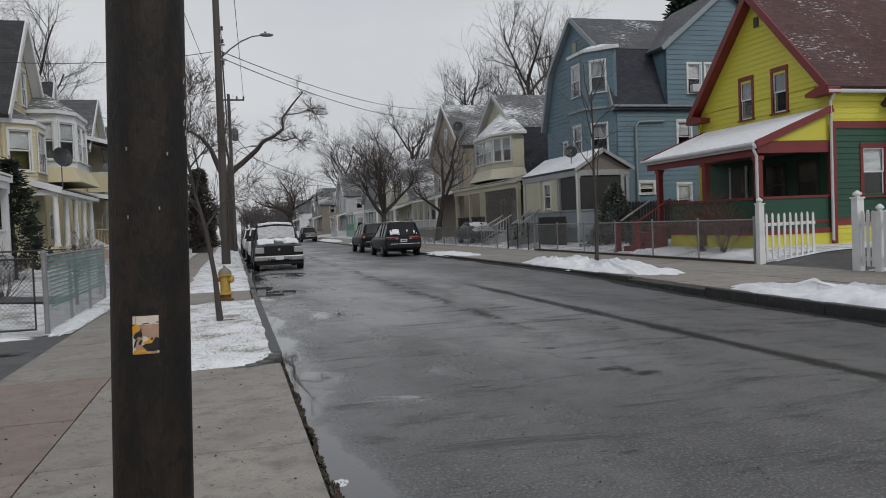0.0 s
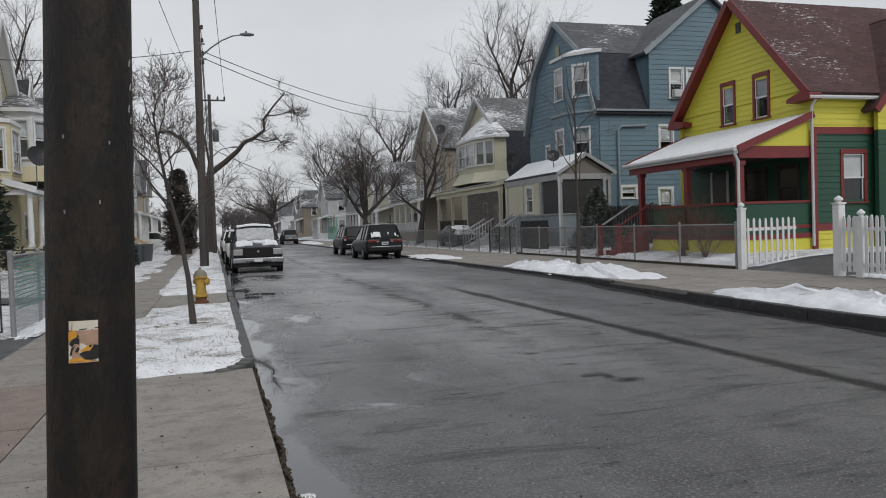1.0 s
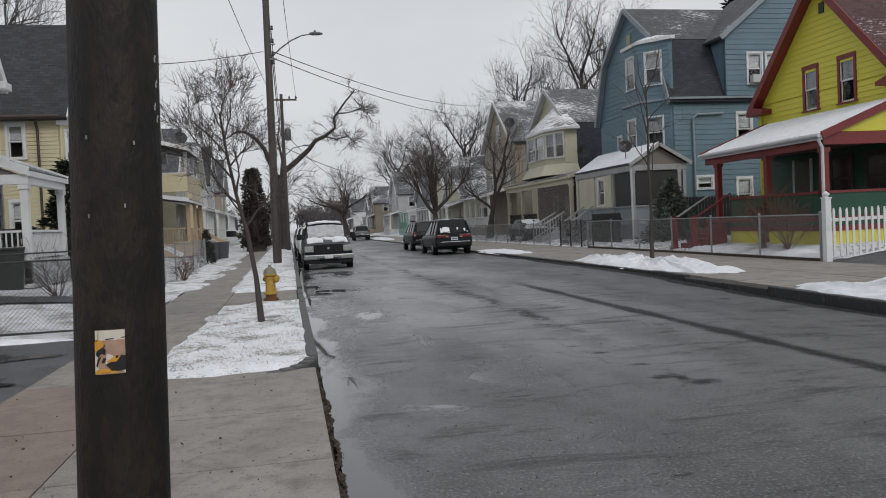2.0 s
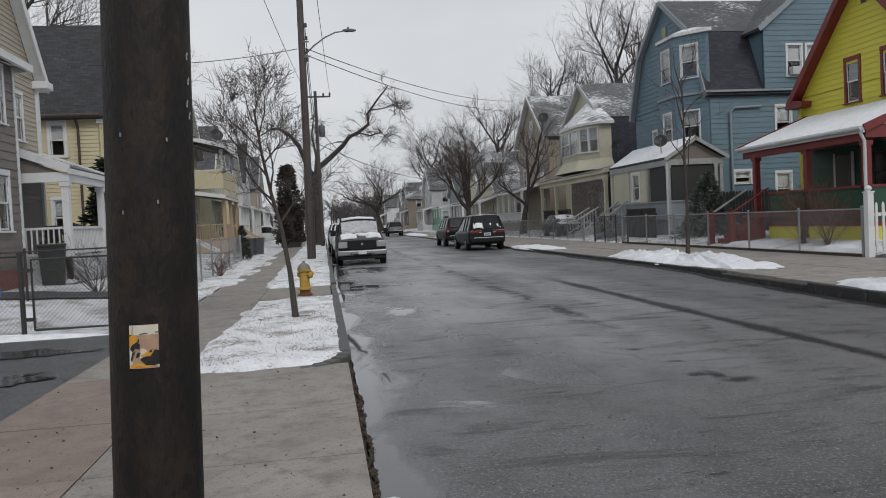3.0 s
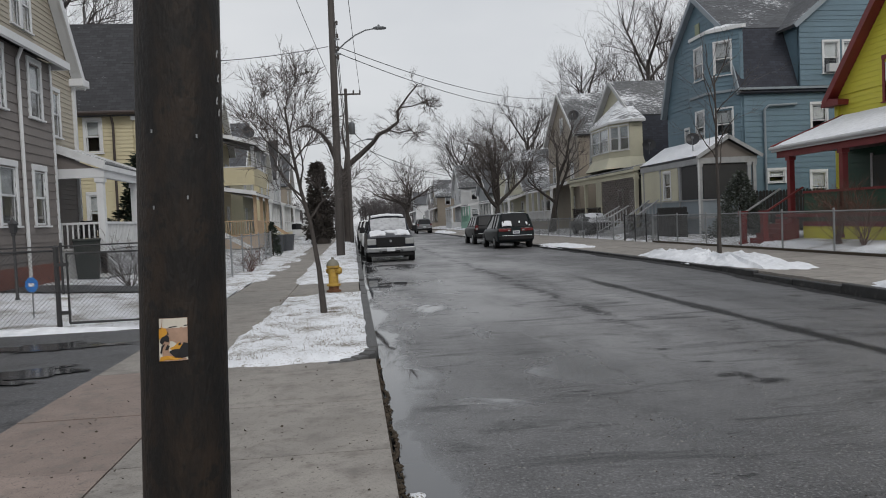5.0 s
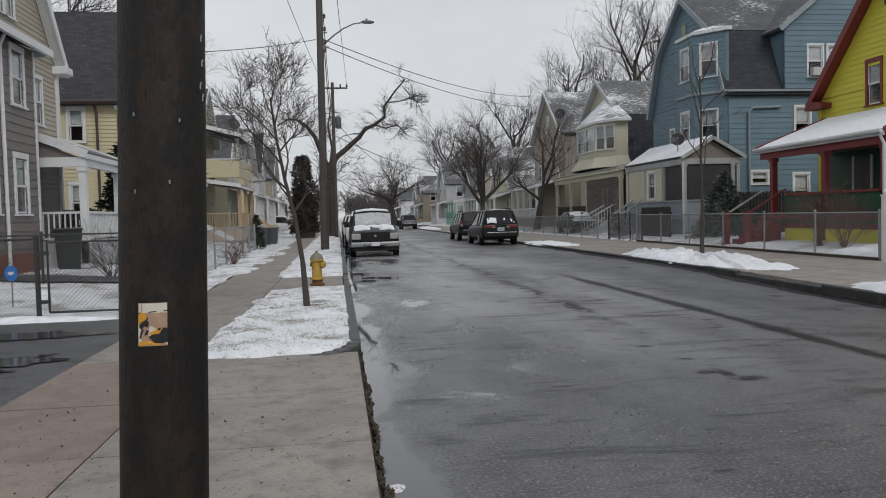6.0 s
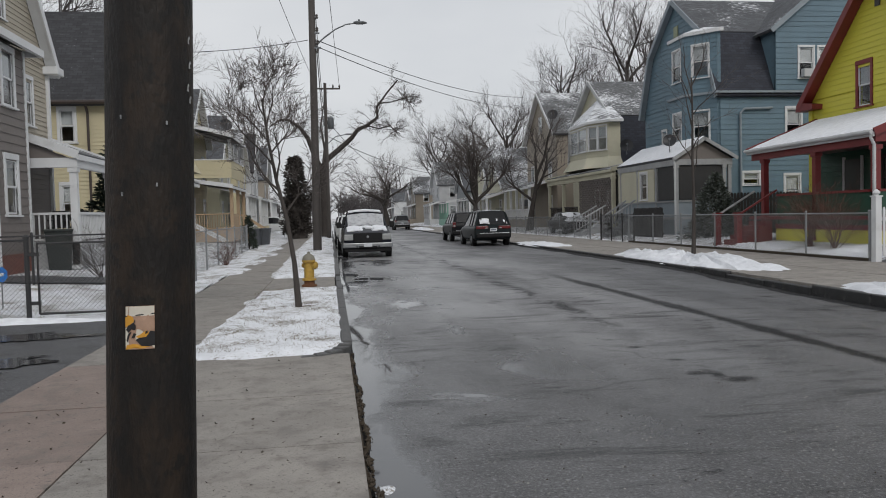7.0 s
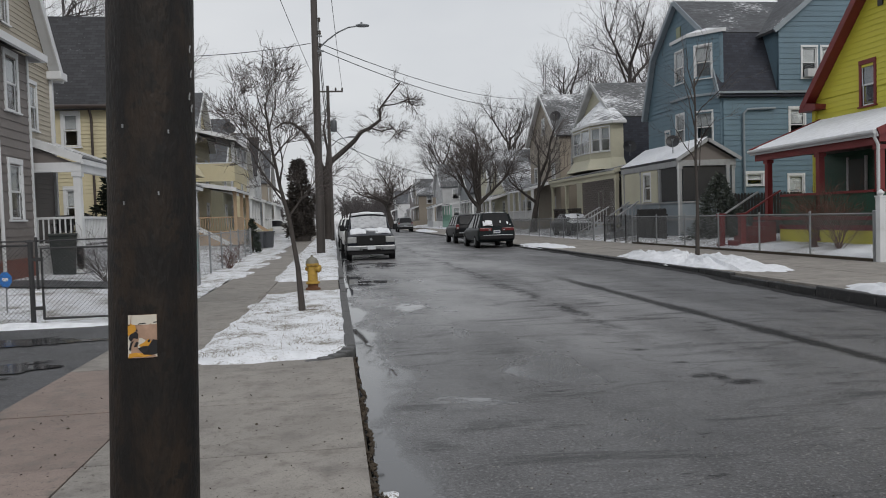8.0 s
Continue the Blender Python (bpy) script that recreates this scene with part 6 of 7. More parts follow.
# young tree in the verge, leaning
bare_tree((-0.6, 13.55, 0.0375), [(0, 0, 0), (-0.05, 0, 0.8), (-0.16, 0, 1.6), (-0.3, 0, 2.2), (-0.42, 0.02, 2.9), (-0.5, 0, 3.6)], 0.05,
          [(0.42, (0.75, 0.3, 1), 0.89, 0.0210), (0.55, (-0.8, 0.2, 0.9), 1.11, 0.0225), (0.6, (0.3, -0.6, 1), 0.96, 0.0195), (0.68, (-0.5, -0.5, 1), 1.04, 0.0195), (0.74, (0.6, 0.3, 1), 0.89, 0.0180), (0.8, (-0.9, 0.1, 0.8), 0.89, 0.0165), (0.86, (0.4, -0.3, 1), 0.74, 0.0150), (0.92, (-0.3, 0.3, 1), 0.74, 0.0135), (0.97, (0.2, 0, 1), 0.67, 0.0120), (0.5, (-0.6, -0.6, 0.9), 0.89, 0.0180)], 4, "slender leaning young tree bare in winter on the verge", 4, (5, 7), 0.16, kink=0.34)
# thin young tree in the snow bank opposite
bare_tree((11.3, 23.1, 0.1), [(0, 0, 0), (0.03, 0, 1.5), (0, 0, 3), (0.02, 0, 4.4), (0, 0, 5.6)], 0.06, ring_limbs(9, 1.6, 0.024, R1, (1.0, 2.0), (0.4, 0.98), 0.8), 5, "thin upright young tree bare in winter, standing in snow", 3, (3, 5), 0.2)
# the great street tree behind the poles
bt = thing("tree", (-0.6, 66, 0), "big old street tree with a long arching limb", "tree", "street trees")
trunk, fine = Shape(), Shape()
trunk.tube([(-0.55, 66, -0.1), (-0.52, 66, 1.0), (-0.5, 66, 3.0), (-0.48, 66, 6.2)], [0.5, 0.38, 0.36, 0.36], 14)
R2 = random.Random(21)
for path, r0, r1 in (([(-0.45, 66, 5.9), (-0.2, 66, 6.5), (0.93, 66, 7.4), (1.95, 66, 8.3), (2.5, 65.9, 9.0), (3.25, 65.8, 9.3), (4.15, 65.6, 9.95), (4.1, 65.5, 10.8), (5.1, 65.3, 12.1), (5.9, 65.2, 13.0)], 0.27, 0.05),
                     ([(-0.5, 66, 5.2), (-1.3, 66.2, 7.3), (-1.7, 66.2, 8.4), (-2.35, 66.4, 9.3), (-3.2, 66.5, 9.9), (-3.9, 66.6, 9.95), (-4.8, 66.7, 9.4)], 0.25, 0.05),
                     ([(-0.5, 66, 5.8), (-0.3, 67, 7.5), (-0.6, 68, 9.5), (-0.3, 69, 11.5)], 0.15, 0.04),
                     ([(3.3, 65.8, 9.3), (4.2, 65.4, 9.0), (5.2, 65.0, 9.2), (5.6, 64.9, 8.6)], 0.07, 0.02),
                     ([(4.3, 65.5, 11.1), (5.4, 65.3, 11.2), (6.6, 65.2, 11.6), (6.9, 65.1, 10.9)], 0.06, 0.02)):
    n = len(path)
    trunk.tube(path, [r0 + (r1 - r0) * k / (n - 1) for k in range(n)], 9, cap=False)
    for k in range(30):
        a = R2.uniform(0.3, 1.0) ** 0.7 * (n - 1)
        i = min(n - 2, int(a))
        q = Vector(path[i]).lerp(Vector(path[i + 1]), a - i)
        d = Vector((R2.gauss(0.2, 1), R2.gauss(0, 1), R2.gauss(0.05, 0.8))).normalized()
        grow(trunk, fine, q, d, R2.uniform(0.6, 1.4), 0.032, 2, R2, 4, 0.1, 0.5, (4, 6), 0.6)
part("trunk", trunk, BARK, bt, smooth=True)
part("crown", fine, TWIG, bt, "bare gnarled twigs")
# right-hand street trees
bare_tree((11.2, 60, 0.1), [(0, 0, 0), (0.05, 0, 1.4), (0.1, 0, 2.6)], 0.36, [(0.85, (-0.9, 0, 0.9), 3.36, 0.17), (0.95, (0.9, 0.2, 0.9), 3.36, 0.17), (0.9, (0.1, -0.6, 1.1), 3.20, 0.16), (0.97, (-0.3, 0.6, 1.2), 3.52, 0.16), (0.99, (0.3, 0.2, 1.4), 3.36, 0.15), (0.95, (-0.5, -0.3, 1.2), 3.36, 0.14)], 31, "broad bare street tree beside the parked cars", 4, (6, 8), 0.16, kink=0.3)
bare_tree((15.6, 60, 0.2), [(0, 0, 0), (0.2, 0, 1.6), (0.5, 0, 3.0), (0.7, 0, 4.5)], 0.26, [(0.5, (-1, 0, 0.9), 3.20, 0.13), (0.7, (0.9, 0, 1), 3.36, 0.14), (0.9, (-0.5, 0.3, 1.3), 3.52, 0.13), (0.98, (0.3, -0.3, 1.3), 3.84, 0.13)], 33, "bare tree with forked trunk in a front yard", 4, (5, 7), 0.16)
bare_tree((11.0, 150, 0), [(0, 0, 0), (-0.5, 0, 3), (-1, 0, 5)], 0.55, ring_limbs(8, 6.5, 0.3, R1, (0.3, 0.8), (0.6, 1.0)), 35, "gnarled bare tree far down the street", 4, (5, 7), 0.1, twig=TWIG, kink=0.4)
# tall trees behind the houses
for k, (x, y, top, sd, spread) in enumerate(((27, 86, 20, 41, 5.5), (31, 78, 23, 42, 6.5), (37, 84, 23, 47, 6.5), (25, 108, 17, 43, 5.5), (22, 118, 15, 48, 5), (-15, 66, 17, 44, 5.5), (-19, 52, 19, 45, 6), (20, 140, 16, 46, 6))):
    bare_tree((x, y, -0.05), [(0, 0, 0), (0.2, 0, top * 0.25), (0, 0.2, top * 0.5), (0.1, 0, top * 0.75)], 0.3 + top * 0.008, ring_limbs(11, spread, 0.17, R1, (0.8, 1.7), (0.4, 1.0)), sd, "tall bare tree standing behind the houses", 4, (5, 7), 0.16, twig=TWIG_HAZE, group="trees behind the houses")
# far woods closing the street
fw = Shape()
R3 = random.Random(51)
for k in range(420):
    x, y = R3.uniform(-90, 60), R3.uniform(215, 330)
    if -2 < x < 11 and y < 260:
        continue
    h = R3.uniform(8, 15)
    fw.tube([(x, y, -0.25), (x + R3.uniform(-0.6, 0.6), y, h * 0.6)], [0.3, 0.12], 5, cap=False)
    for j in range(26):
        z = R3.uniform(0.3, 0.95) * h
        a = R3.uniform(0, 6.28)
        ln = R3.uniform(1.5, 3.4)
        p = Vector((x, y, z * 0.7))
        q = p + Vector((math.cos(a) * ln, math.sin(a) * ln, ln * R3.uniform(0.5, 1.4)))
        fw.tube([p, q], [0.1, 0.03], 3, cap=False)
        for i in range(3):
            c = p.lerp(q, R3.uniform(0.4, 1))
            fw.tube([c, c + Vector((R3.gauss(0, 0.8), R3.gauss(0, 0.8), R3.uniform(0.2, 1.2)))], [0.06, 0.02], 3, cap=False)
tagged(part("far_woods", fw, TWIG_HAZE), "hazy bare trees closing the end of the street", "woods", kind="stuff")


def conifer(at, height, radius, seed, mat, label, tufts=900, droop=0.25, name="conifer", bottom=0.08, size=1.0, category="conifer", taper=0.8, stem=0.09):
    """An evergreen: trunk, and tiers of drooping sprays built of many narrow blades."""
    rng = random.Random(seed)
    ob = thing(name, at, label, category)
    b = Vector(at)
    part("trunk", Shape().tube([b, b + Vector((0, 0, height * 0.95))], [radius * stem, radius * stem * 0.12], 9), BARK, ob)
    s = Shape()
    for k in range(tufts):
        t = bottom + (1 - bottom) * rng.random() ** 1.25
        a = rng.uniform(0, 6.283)
        rr = radius * (1 - t) ** taper * rng.uniform(0.45, 1.12) * (1 + 0.25 * math.sin(a * 3 + seed) * math.sin(t * 11 + seed))
        out = Vector((math.cos(a), math.sin(a), 0))
        c = b + out * rr + Vector((0, 0, t * height - rr * droop))
        for j in range(7):
            d = (out * rng.uniform(0.3, 1.2) + Vector((rng.gauss(0, 0.5), rng.gauss(0, 0.5), rng.gauss(-droop * 0.3, 0.35)))).normalized()
            w = d.orthogonal().normalized()
            w.rotate(Matrix.Rotation(rng.uniform(0, 6.28), 3, d))
            ln = size * rng.uniform(0.10, 0.24) * (0.6 + radius * 0.25)
            o = c + Vector((rng.gauss(0, 0.05), rng.gauss(0, 0.05), rng.gauss(0, 0.05)))
            s.face([o, o + d * ln * 0.5 + w * ln * 0.14, o + d * ln, o + d * ln * 0.5 - w * ln * 0.14])
    part("foliage", s, mat, ob, "dark green needles")
    return ob


conifer((17.0, 32.6, 0.35), 2.75, 1.4, 3, NEEDLE_GREEN, "bushy dwarf spruce lightly dusted with snow", 1500)
conifer((-7.6, 29.2, 0.15), 4.2, 1.15, 4, NEEDLE, "dark ragged young spruce beside the porch", 620, -0.25, size=1.5, taper=0.75)
conifer((-4.3, 42, 0.1), 1.7, 0.45, 5, NEEDLE, "small clipped evergreen by the fence", 350)
conifer((40, 62, -0.05), 24, 4.6, 6, NEEDLE, "tall dark spruce behind the houses", 3000, 0.5, size=2.2, bottom=0.3)
conifer((46, 66, -0.05), 22, 4.6, 7, NEEDLE, "tall dark spruce behind the houses", 2200, 0.5, size=2.2, bottom=0.3)
# ivy-clad stem left of the big tree
conifer((-2.7, 64, 0.05), 6.6, 1.1, 8, surface("ivy_leaves", (0.055, 0.046, 0.04), 0.8, 0.5, 3, 20, 0), "old trunk loosely overgrown with dark ivy", 1100, 0.1, "ivy_tree", size=1.9, category="tree", taper=0.34, stem=0.75)


def shrub(at, h, n, seed, mat, label, spread=0.6):
    rng = random.Random(seed)
    ob = thing("shrub", at, label, "shrub")
    a, b = Shape(), Shape()
    for k in range(n):
        d = Vector((rng.gauss(0, spread), rng.gauss(0, spread), 1)).normalized()
        grow(a, b, Vector(at) + Vector((rng.gauss(0, 0.06), rng.gauss(0, 0.06), -0.02)), d, h * rng.uniform(0.6, 1.0), 0.012, 1, rng, 3, 0.12, 0.3, (4, 6), 0.5)
    part("stem", a, mat, ob)
    part("twig_mass", b, mat, ob)


RUSSET = surface("russet_twigs", (0.11, 0.055, 0.04), 0.9, 0.3, 2, 20, 0)
shrub((15.6, 23.6, 0.28), 1.9, 26, 61, RUSSET, "leafless reddish shrub in front of the porch", 0.45)
shrub((15.5, 22.2, 0.28), 1.7, 20, 62, RUSSET, "leafless reddish shrub in front of the porch", 0.45)
shrub((-3.75, 28.4, 0.05), 0.75, 16, 63, RUSSET, "low bare shrub in the snow by the fence")
shrub((-6.0, 21.6, 0.15), 1.2, 16, 64, TWIG, "low bare shrub in the snowy yard")
shrub((-5.8, 30.5, 0.15), 1.6, 18, 65, TWIG, "bare shrub beside the porch steps")

# ---- fences ----


def chain_link(s, p, q, z0, z1, pitch=0.07, r=0.0022):
    """Woven wire between p and q (x, y), as crossing thin bars."""
    p, q = Vector((*p, 0)), Vector((*q, 0))
    ln = (q - p).length
    d = (q - p) / ln
    n = Vector((d.y, -d.x, 0))
    h = z1 - z0
    k = -h
    while k < ln:
        for sg in (1, -1):
            a0, a1 = (k, z0), (k + h, z1)
            lo, hi = max(0, -k), min(h, ln - k)
            if hi - lo > 0.03:
                za, zb = (z0 + lo, z0 + hi) if sg > 0 else (z1 - lo, z1 - hi)
                A, B = p + d * (k + lo), p + d * (k + hi)
                off = n * (r * sg)
                w = d * r * 1.4
                s.mesh([tuple(Vector((A.x, A.y, za)) + off - w), tuple(Vector((A.x, A.y, za)) + off + w), tuple(Vector((A.x, A.y, za)) + off + n * r * 2), tuple(Vector((B.x, B.y, zb)) + off - w), tuple(Vector((B.x, B.y, zb)) + off + w), tuple(Vector((B.x, B.y, zb)) + off + n * r * 2)], [(0, 1, 4, 3), (1, 2, 5, 4), (2, 0, 3, 5)])
        k += pitch
    return s


def wire_fence(label, pts, z0, z1, mat, step=2.6, pitch=0.07, r=0.0022, post_r=0.03, mesh_mat=None):
    """A chain-link fence along pts with posts, domed caps, a top rail and woven wire."""
    ob = thing("chain_link_fence", (*pts[0], z0), label, "fence")
    for (xa, ya), (xb, yb) in zip(pts, pts[1:]):
        a, b = Vector((xa, ya, 0)), Vector((xb, yb, 0))
        n = max(1, round((b - a).length / step))
        for k in range(n + 1):
            c = a.lerp(b, k / n)
            pr = post_r * (1.4 if k in (0, n) else 1)
            s = Shape().tube([(c.x, c.y, z0 - 0.2), (c.x, c.y, z1 + 0.03)], pr, 10)
            s.lathe([(pr * 1.2, 0), (pr * 1.2, 0.03), (pr * 0.6, 0.06)], (c.x, c.y, z1 + 0.03), 10)
            part("fence_post", s, mat, ob)
        part("top_rail", Shape().tube([(xa, ya, z1), (xb, yb, z1)], post_r * 0.62, 8), mat, ob)
        part("wire_mesh", chain_link(Shape(), (xa, ya), (xb, yb), z0 + 0.04, z1 - 0.01, pitch, r), mesh_mat or mat, ob)
    return ob


wire_fence("dark chain-link fence across the driveway end", [(-10.5, 13.78), (-5.05, 13.78)], 0.03, 1.36, BLACK_STEEL, 2.7, 0.075, 0.003)
wire_fence("black chain-link fence further back in the yard", [(-13, 19.3), (-3.9, 19.3)], 0.12, 1.36, BLACK_STEEL, 3.0, 0.09, 0.002)
gate = thing("chain_link_gate", (-4.2, 13.78, 0), "closed black chain-link gate in a tube frame", "gate")
part("gate_frame", Shape().tube([(-4.88, 13.78, 0.12), (-4.88, 13.78, 1.3), (-3.55, 13.78, 1.3), (-3.55, 13.78, 0.12), (-4.88, 13.78, 0.12)], 0.022, 8), BLACK_STEEL, gate)
part("wire_mesh", chain_link(Shape(), (-4.88, 13.78), (-3.55, 13.78), 0.13, 1.29, 0.075, 0.003), BLACK_STEEL, gate)
for z in (0.3, 1.12):
    part("hinge", Shape().box(-5.04, -4.86, 13.75, 13.81, z - 0.03, z + 0.03), BLACK_STEEL, gate)
wire_fence("galvanised chain-link fence beside the sidewalk", [(-3.38, 13.78), (-3.5, 20.6)], 0.03, 1.34, STEEL, 2.3, 0.075, 0.0026)
wire_fence("galvanised chain-link fence beside the sidewalk", [(-3.9, 22.6), (-4.2, 40)], 0.05, 1.3, STEEL, 2.9, 0.12, 0.0016)
net = Shape()
for k in range(120):
    y0 = 13.9 + 6.4 * k / 120
    for j in range(12):
        za, zb = 0.45 + j * 0.072, 0.45 + j * 0.072 + 0.026
        wob = 0.012 * h_noise(y0, j, 1.3, 4)
        x = -3.345 - 0.0137 * (y0 - 13.78)
        net.face([(x + wob, y0, za + 0.03 * h_noise(y0, 0, 0.5)), (x + wob, y0 + 0.0534, za + 0.03 * h_noise(y0 + 0.0534, 0, 0.5)), (x + wob + 0.003, y0 + 0.0534, zb + 0.03 * h_noise(y0 + 0.0534, 0, 0.5)), (x + wob + 0.003, y0, zb + 0.03 * h_noise(y0, 0, 0.5))])
tagged(part("privacy_net", net, GREEN_NET), "faded green slatted netting tied to the fence", "netting")
wire_fence("dark chain-link fence along the sidewalk", [(14.1, 18.7), (14.1, 35.5)], 0.1, 1.36, STEEL, 3.0, 0.10, 0.003, mesh_mat=surface("dull_wire", (0.2, 0.205, 0.21), 0.6, 0.2, 3, 30, 0))
wire_fence("dark chain-link fence along the sidewalk", [(14.4, 35.6), (14.4, 40.2)], 0.1, 1.4, BLACK_STEEL, 1.8, 0.10, 0.0045)
wire_fence("grey chain-link fence along the sidewalk", [(14.4, 42), (14.4, 74)], 0.1, 1.3, STEEL, 3.0, 0.16, 0.006, mesh_mat=bpy.data.materials["dull_wire"])
part("sill_board", Shape().box(14.02, 14.2, 18.7, 35.4, 0.02, 0.16), SOIL, bpy.data.objects["chain_link_fence.004"])


def finial_post(x, y, z0, z1, w, owner=None, label=""):
    s = Shape().box(x - w / 2, x + w / 2, y - w / 2, y + w / 2, z0, z1 - 0.2)
    s.box(x - w * 0.62, x + w * 0.62, y - w * 0.62, y + w * 0.62, z1 - 0.2, z1 - 0.16)
    s.lathe([(w * 0.3, 0), (w * 0.3, 0.02), (w * 0.55, 0.06), (w * 0.5, 0.1), (w * 0.1, 0.16)], (x, y, z1 - 0.16), 10)
    return part("gate_post", s, WHITE, owner, label)


def pickets(ob, p, q, z0, z1, n, w=0.085, t=0.022, mat=None, pointed=True):
    """Upright pickets between p and q (x, y), on two rails, with rounded tops."""
    mat = mat or WHITE
    p, q = Vector((*p, 0)), Vector((*q, 0))
    d = (q - p).normalized()
    m = Vector((d.y, -d.x, 0))
    for z in (z0 + 0.18, z1 - 0.32):
        a, b = p - m * 0.03, q - m * 0.03
        bar(ob, (a.x, a.y, z), (b.x, b.y, z), 0.04, 0.09, mat, "rail")
    for k in range(n):
        c = p.lerp(q, (k + 0.5) / n)
        zt = z1 + 0.012 * math.sin(k * 2.1)
        o = [c - d * w / 2, c + d * w / 2]
        pts = [(o[0].x, o[0].y, z0), (o[1].x, o[1].y, z0), (o[1].x, o[1].y, zt - 0.08), (c.x + d.x * w * 0.3, c.y + d.y * w * 0.3, zt - 0.02), (c.x, c.y, zt), (c.x - d.x * w * 0.3, c.y - d.y * w * 0.3, zt - 0.02), (o[0].x, o[0].y, zt - 0.08)]
        part("picket", Shape().prism(pts, m * t), mat, ob)


gate_w = thing("picket_gate", (14.1, 18.45, 0.1), "open white picket gate hung on a finial post", "gate")
finial_post(14.1, 18.45, 0.05, 1.98, 0.17, gate_w)
pickets(gate_w, (14.22, 18.47), (16.45, 19.0), 0.22, 1.52, 9)
fence_w = thing("picket_fence", (14.08, 14, 0.1), "white picket fence with ball-topped posts, snow at its foot", "fence")
finial_post(14.06, 14.84, 0.05, 2.0, 0.19, fence_w)
finial_post(14.08, 14.2, 0.05, 1.66, 0.17, fence_w)
pickets(fence_w, (14.06, 14.1), (14.06, 6.0), 0.2, 1.52, 54)
pickets(fence_w, (14.06, 14.75), (14.06, 14.3), 0.2, 1.52, 3)
mound("snow_bank", (14.3, 11.3, 0.3, 3.4, 0.09), 0.12, 4.9, SNOW_THICK, "thin snow along the picket fence", 0.1)
mound("snow_bank", (15.4, 20.4, 1.0, 1.6, 0.15), 0.22, 7.3, SNOW_THICK, "patch of snow inside the wire fence", 0.1)
mound("snow_bank", (15.2, 25.6, 0.8, 1.7, 0.15), 0.25, 7.9, SNOW_THICK, "heaped snow beside the red steps", 0.1)

for x, y, a, b, h, sd in ((-3.2, 24.6, 0.75, 1.8, 0.1, 1.1), (-3.0, 29.5, 0.6, 2.4, 0.09, 2.1), (-2.9, 35.5, 0.55, 2.8, 0.08, 3.1), (-3.0, 42.5, 0.5, 3.0, 0.08, 4.1), (-3.25, 20.6, 0.35, 0.7, 0.1, 5.1), (-0.6, 20.2, 0.3, 0.35, 0.03, 6.1), (-2.0, 31.6, 0.8, 0.5, 0.03, 7.1), (-1.9, 25.6, 0.5, 0.3, 0.02, 8.1)):
    mound("snow_patch", (x, y, a, b, 0.02), h, sd, SNOW, "thin patch of snow beside the sidewalk", 0.07)
DARK_WOOD = surface("dark_stained_wood", (0.018, 0.016, 0.016), 0.7, 0.3, 2, 30, 0.3)
sf = thing("picket_fence", (16.0, 34.5, 0.2), "dark weathered picket fence in front of the blue porch", "fence")
pickets(sf, (15.7, 38.8), (15.7, 35.2), 0.25, 1.72, 24, 0.12, 0.02, DARK_WOOD)
sf2 = thing("picket_fence", (18, 33.6, 0.2), "dark weathered picket fence between the houses", "fence")
pickets(sf2, (17.6, 33.6), (21.5, 33.6), 0.3, 2.3, 24, 0.14, 0.02, DARK_WOOD)

# small blue yard sign behind the wire
BLUE_SIGN = surface("blue_sign_plate", (0.02, 0.16, 0.5), 0.4, 0.1, 9, 40, 0)
ys = thing("yard_sign", (-6.02, 15.2, 0.12), "small blue octagonal yard sign on a stake", "sign")
part("stake", Shape().box(-6.03, -6.01, 15.2, 15.22, 0.02, 0.72), STEEL, ys)
plate = part("plate", Shape().prism([(-6.02 + 0.12 * math.cos(a), 15.19, 0.72 + 0.15 * math.sin(a)) for a in (math.pi / 8 + k * math.pi / 4 for k in range(8))], (0, -0.01, 0)), BLUE_SIGN, ys)
part("plate_mark", Shape().box(-6.07, -5.97, 15.174, 15.178, 0.69, 0.75), WHITE, plate)

# black lamp post in the front yard
gl = thing("lamp_post", (-7.33, 17.74, 0.1), "black iron garden lamp post behind the wire fence", "lamp post")
part("post", Shape().lathe([(0.07, 0), (0.07, 0.15), (0.035, 0.22), (0.03, 1.54), (0.05, 1.56), (0.05, 1.6)], (-7.33, 17.74, 0.1), 10), BLACK_STEEL, gl, smooth=True)
part("lantern", Shape().lathe([(0.05, 0), (0.08, 0.02), (0.1, 0.2), (0.12, 0.21), (0.04, 0.28), (0.015, 0.34)], (-7.33, 17.74, 0.1 + 1.6), 6), BLACK_STEEL, gl, "six-sided black lantern")

# ---- street furniture ----
HY = surface("hydrant_yellow", (0.43, 0.27, 0.045), 0.5, 0.25, 6, 60, 0.2, dirt=(0.22, 0.12, 0.04), dirt_at=(0.52, 0.7))
HY_CAP = surface("hydrant_grey", (0.20, 0.19, 0.15), 0.55, 0.25, 8, 60, 0.2)
RUST = surface("rust", (0.16, 0.07, 0.03), 0.8, 0.3, 8, 60, 0.3)
hy = thing("fire_hydrant", (-0.54, 18.1, 0.06), "worn yellow fire hydrant with grey bonnet", "fire hydrant")
part("base", Shape().lathe([(0.17, 0), (0.17, 0.04), (0.12, 0.06), (0.12, 0.14)], (-0.54, 18.1, 0.04), 16), RUST, hy, smooth=True)
part("barrel", Shape().lathe([(0.16, 0), (0.16, 0.04), (0.115, 0.06), (0.11, 0.4), (0.15, 0.42), (0.15, 0.47)], (-0.54, 18.1, 0.18), 18), HY, hy, smooth=True)
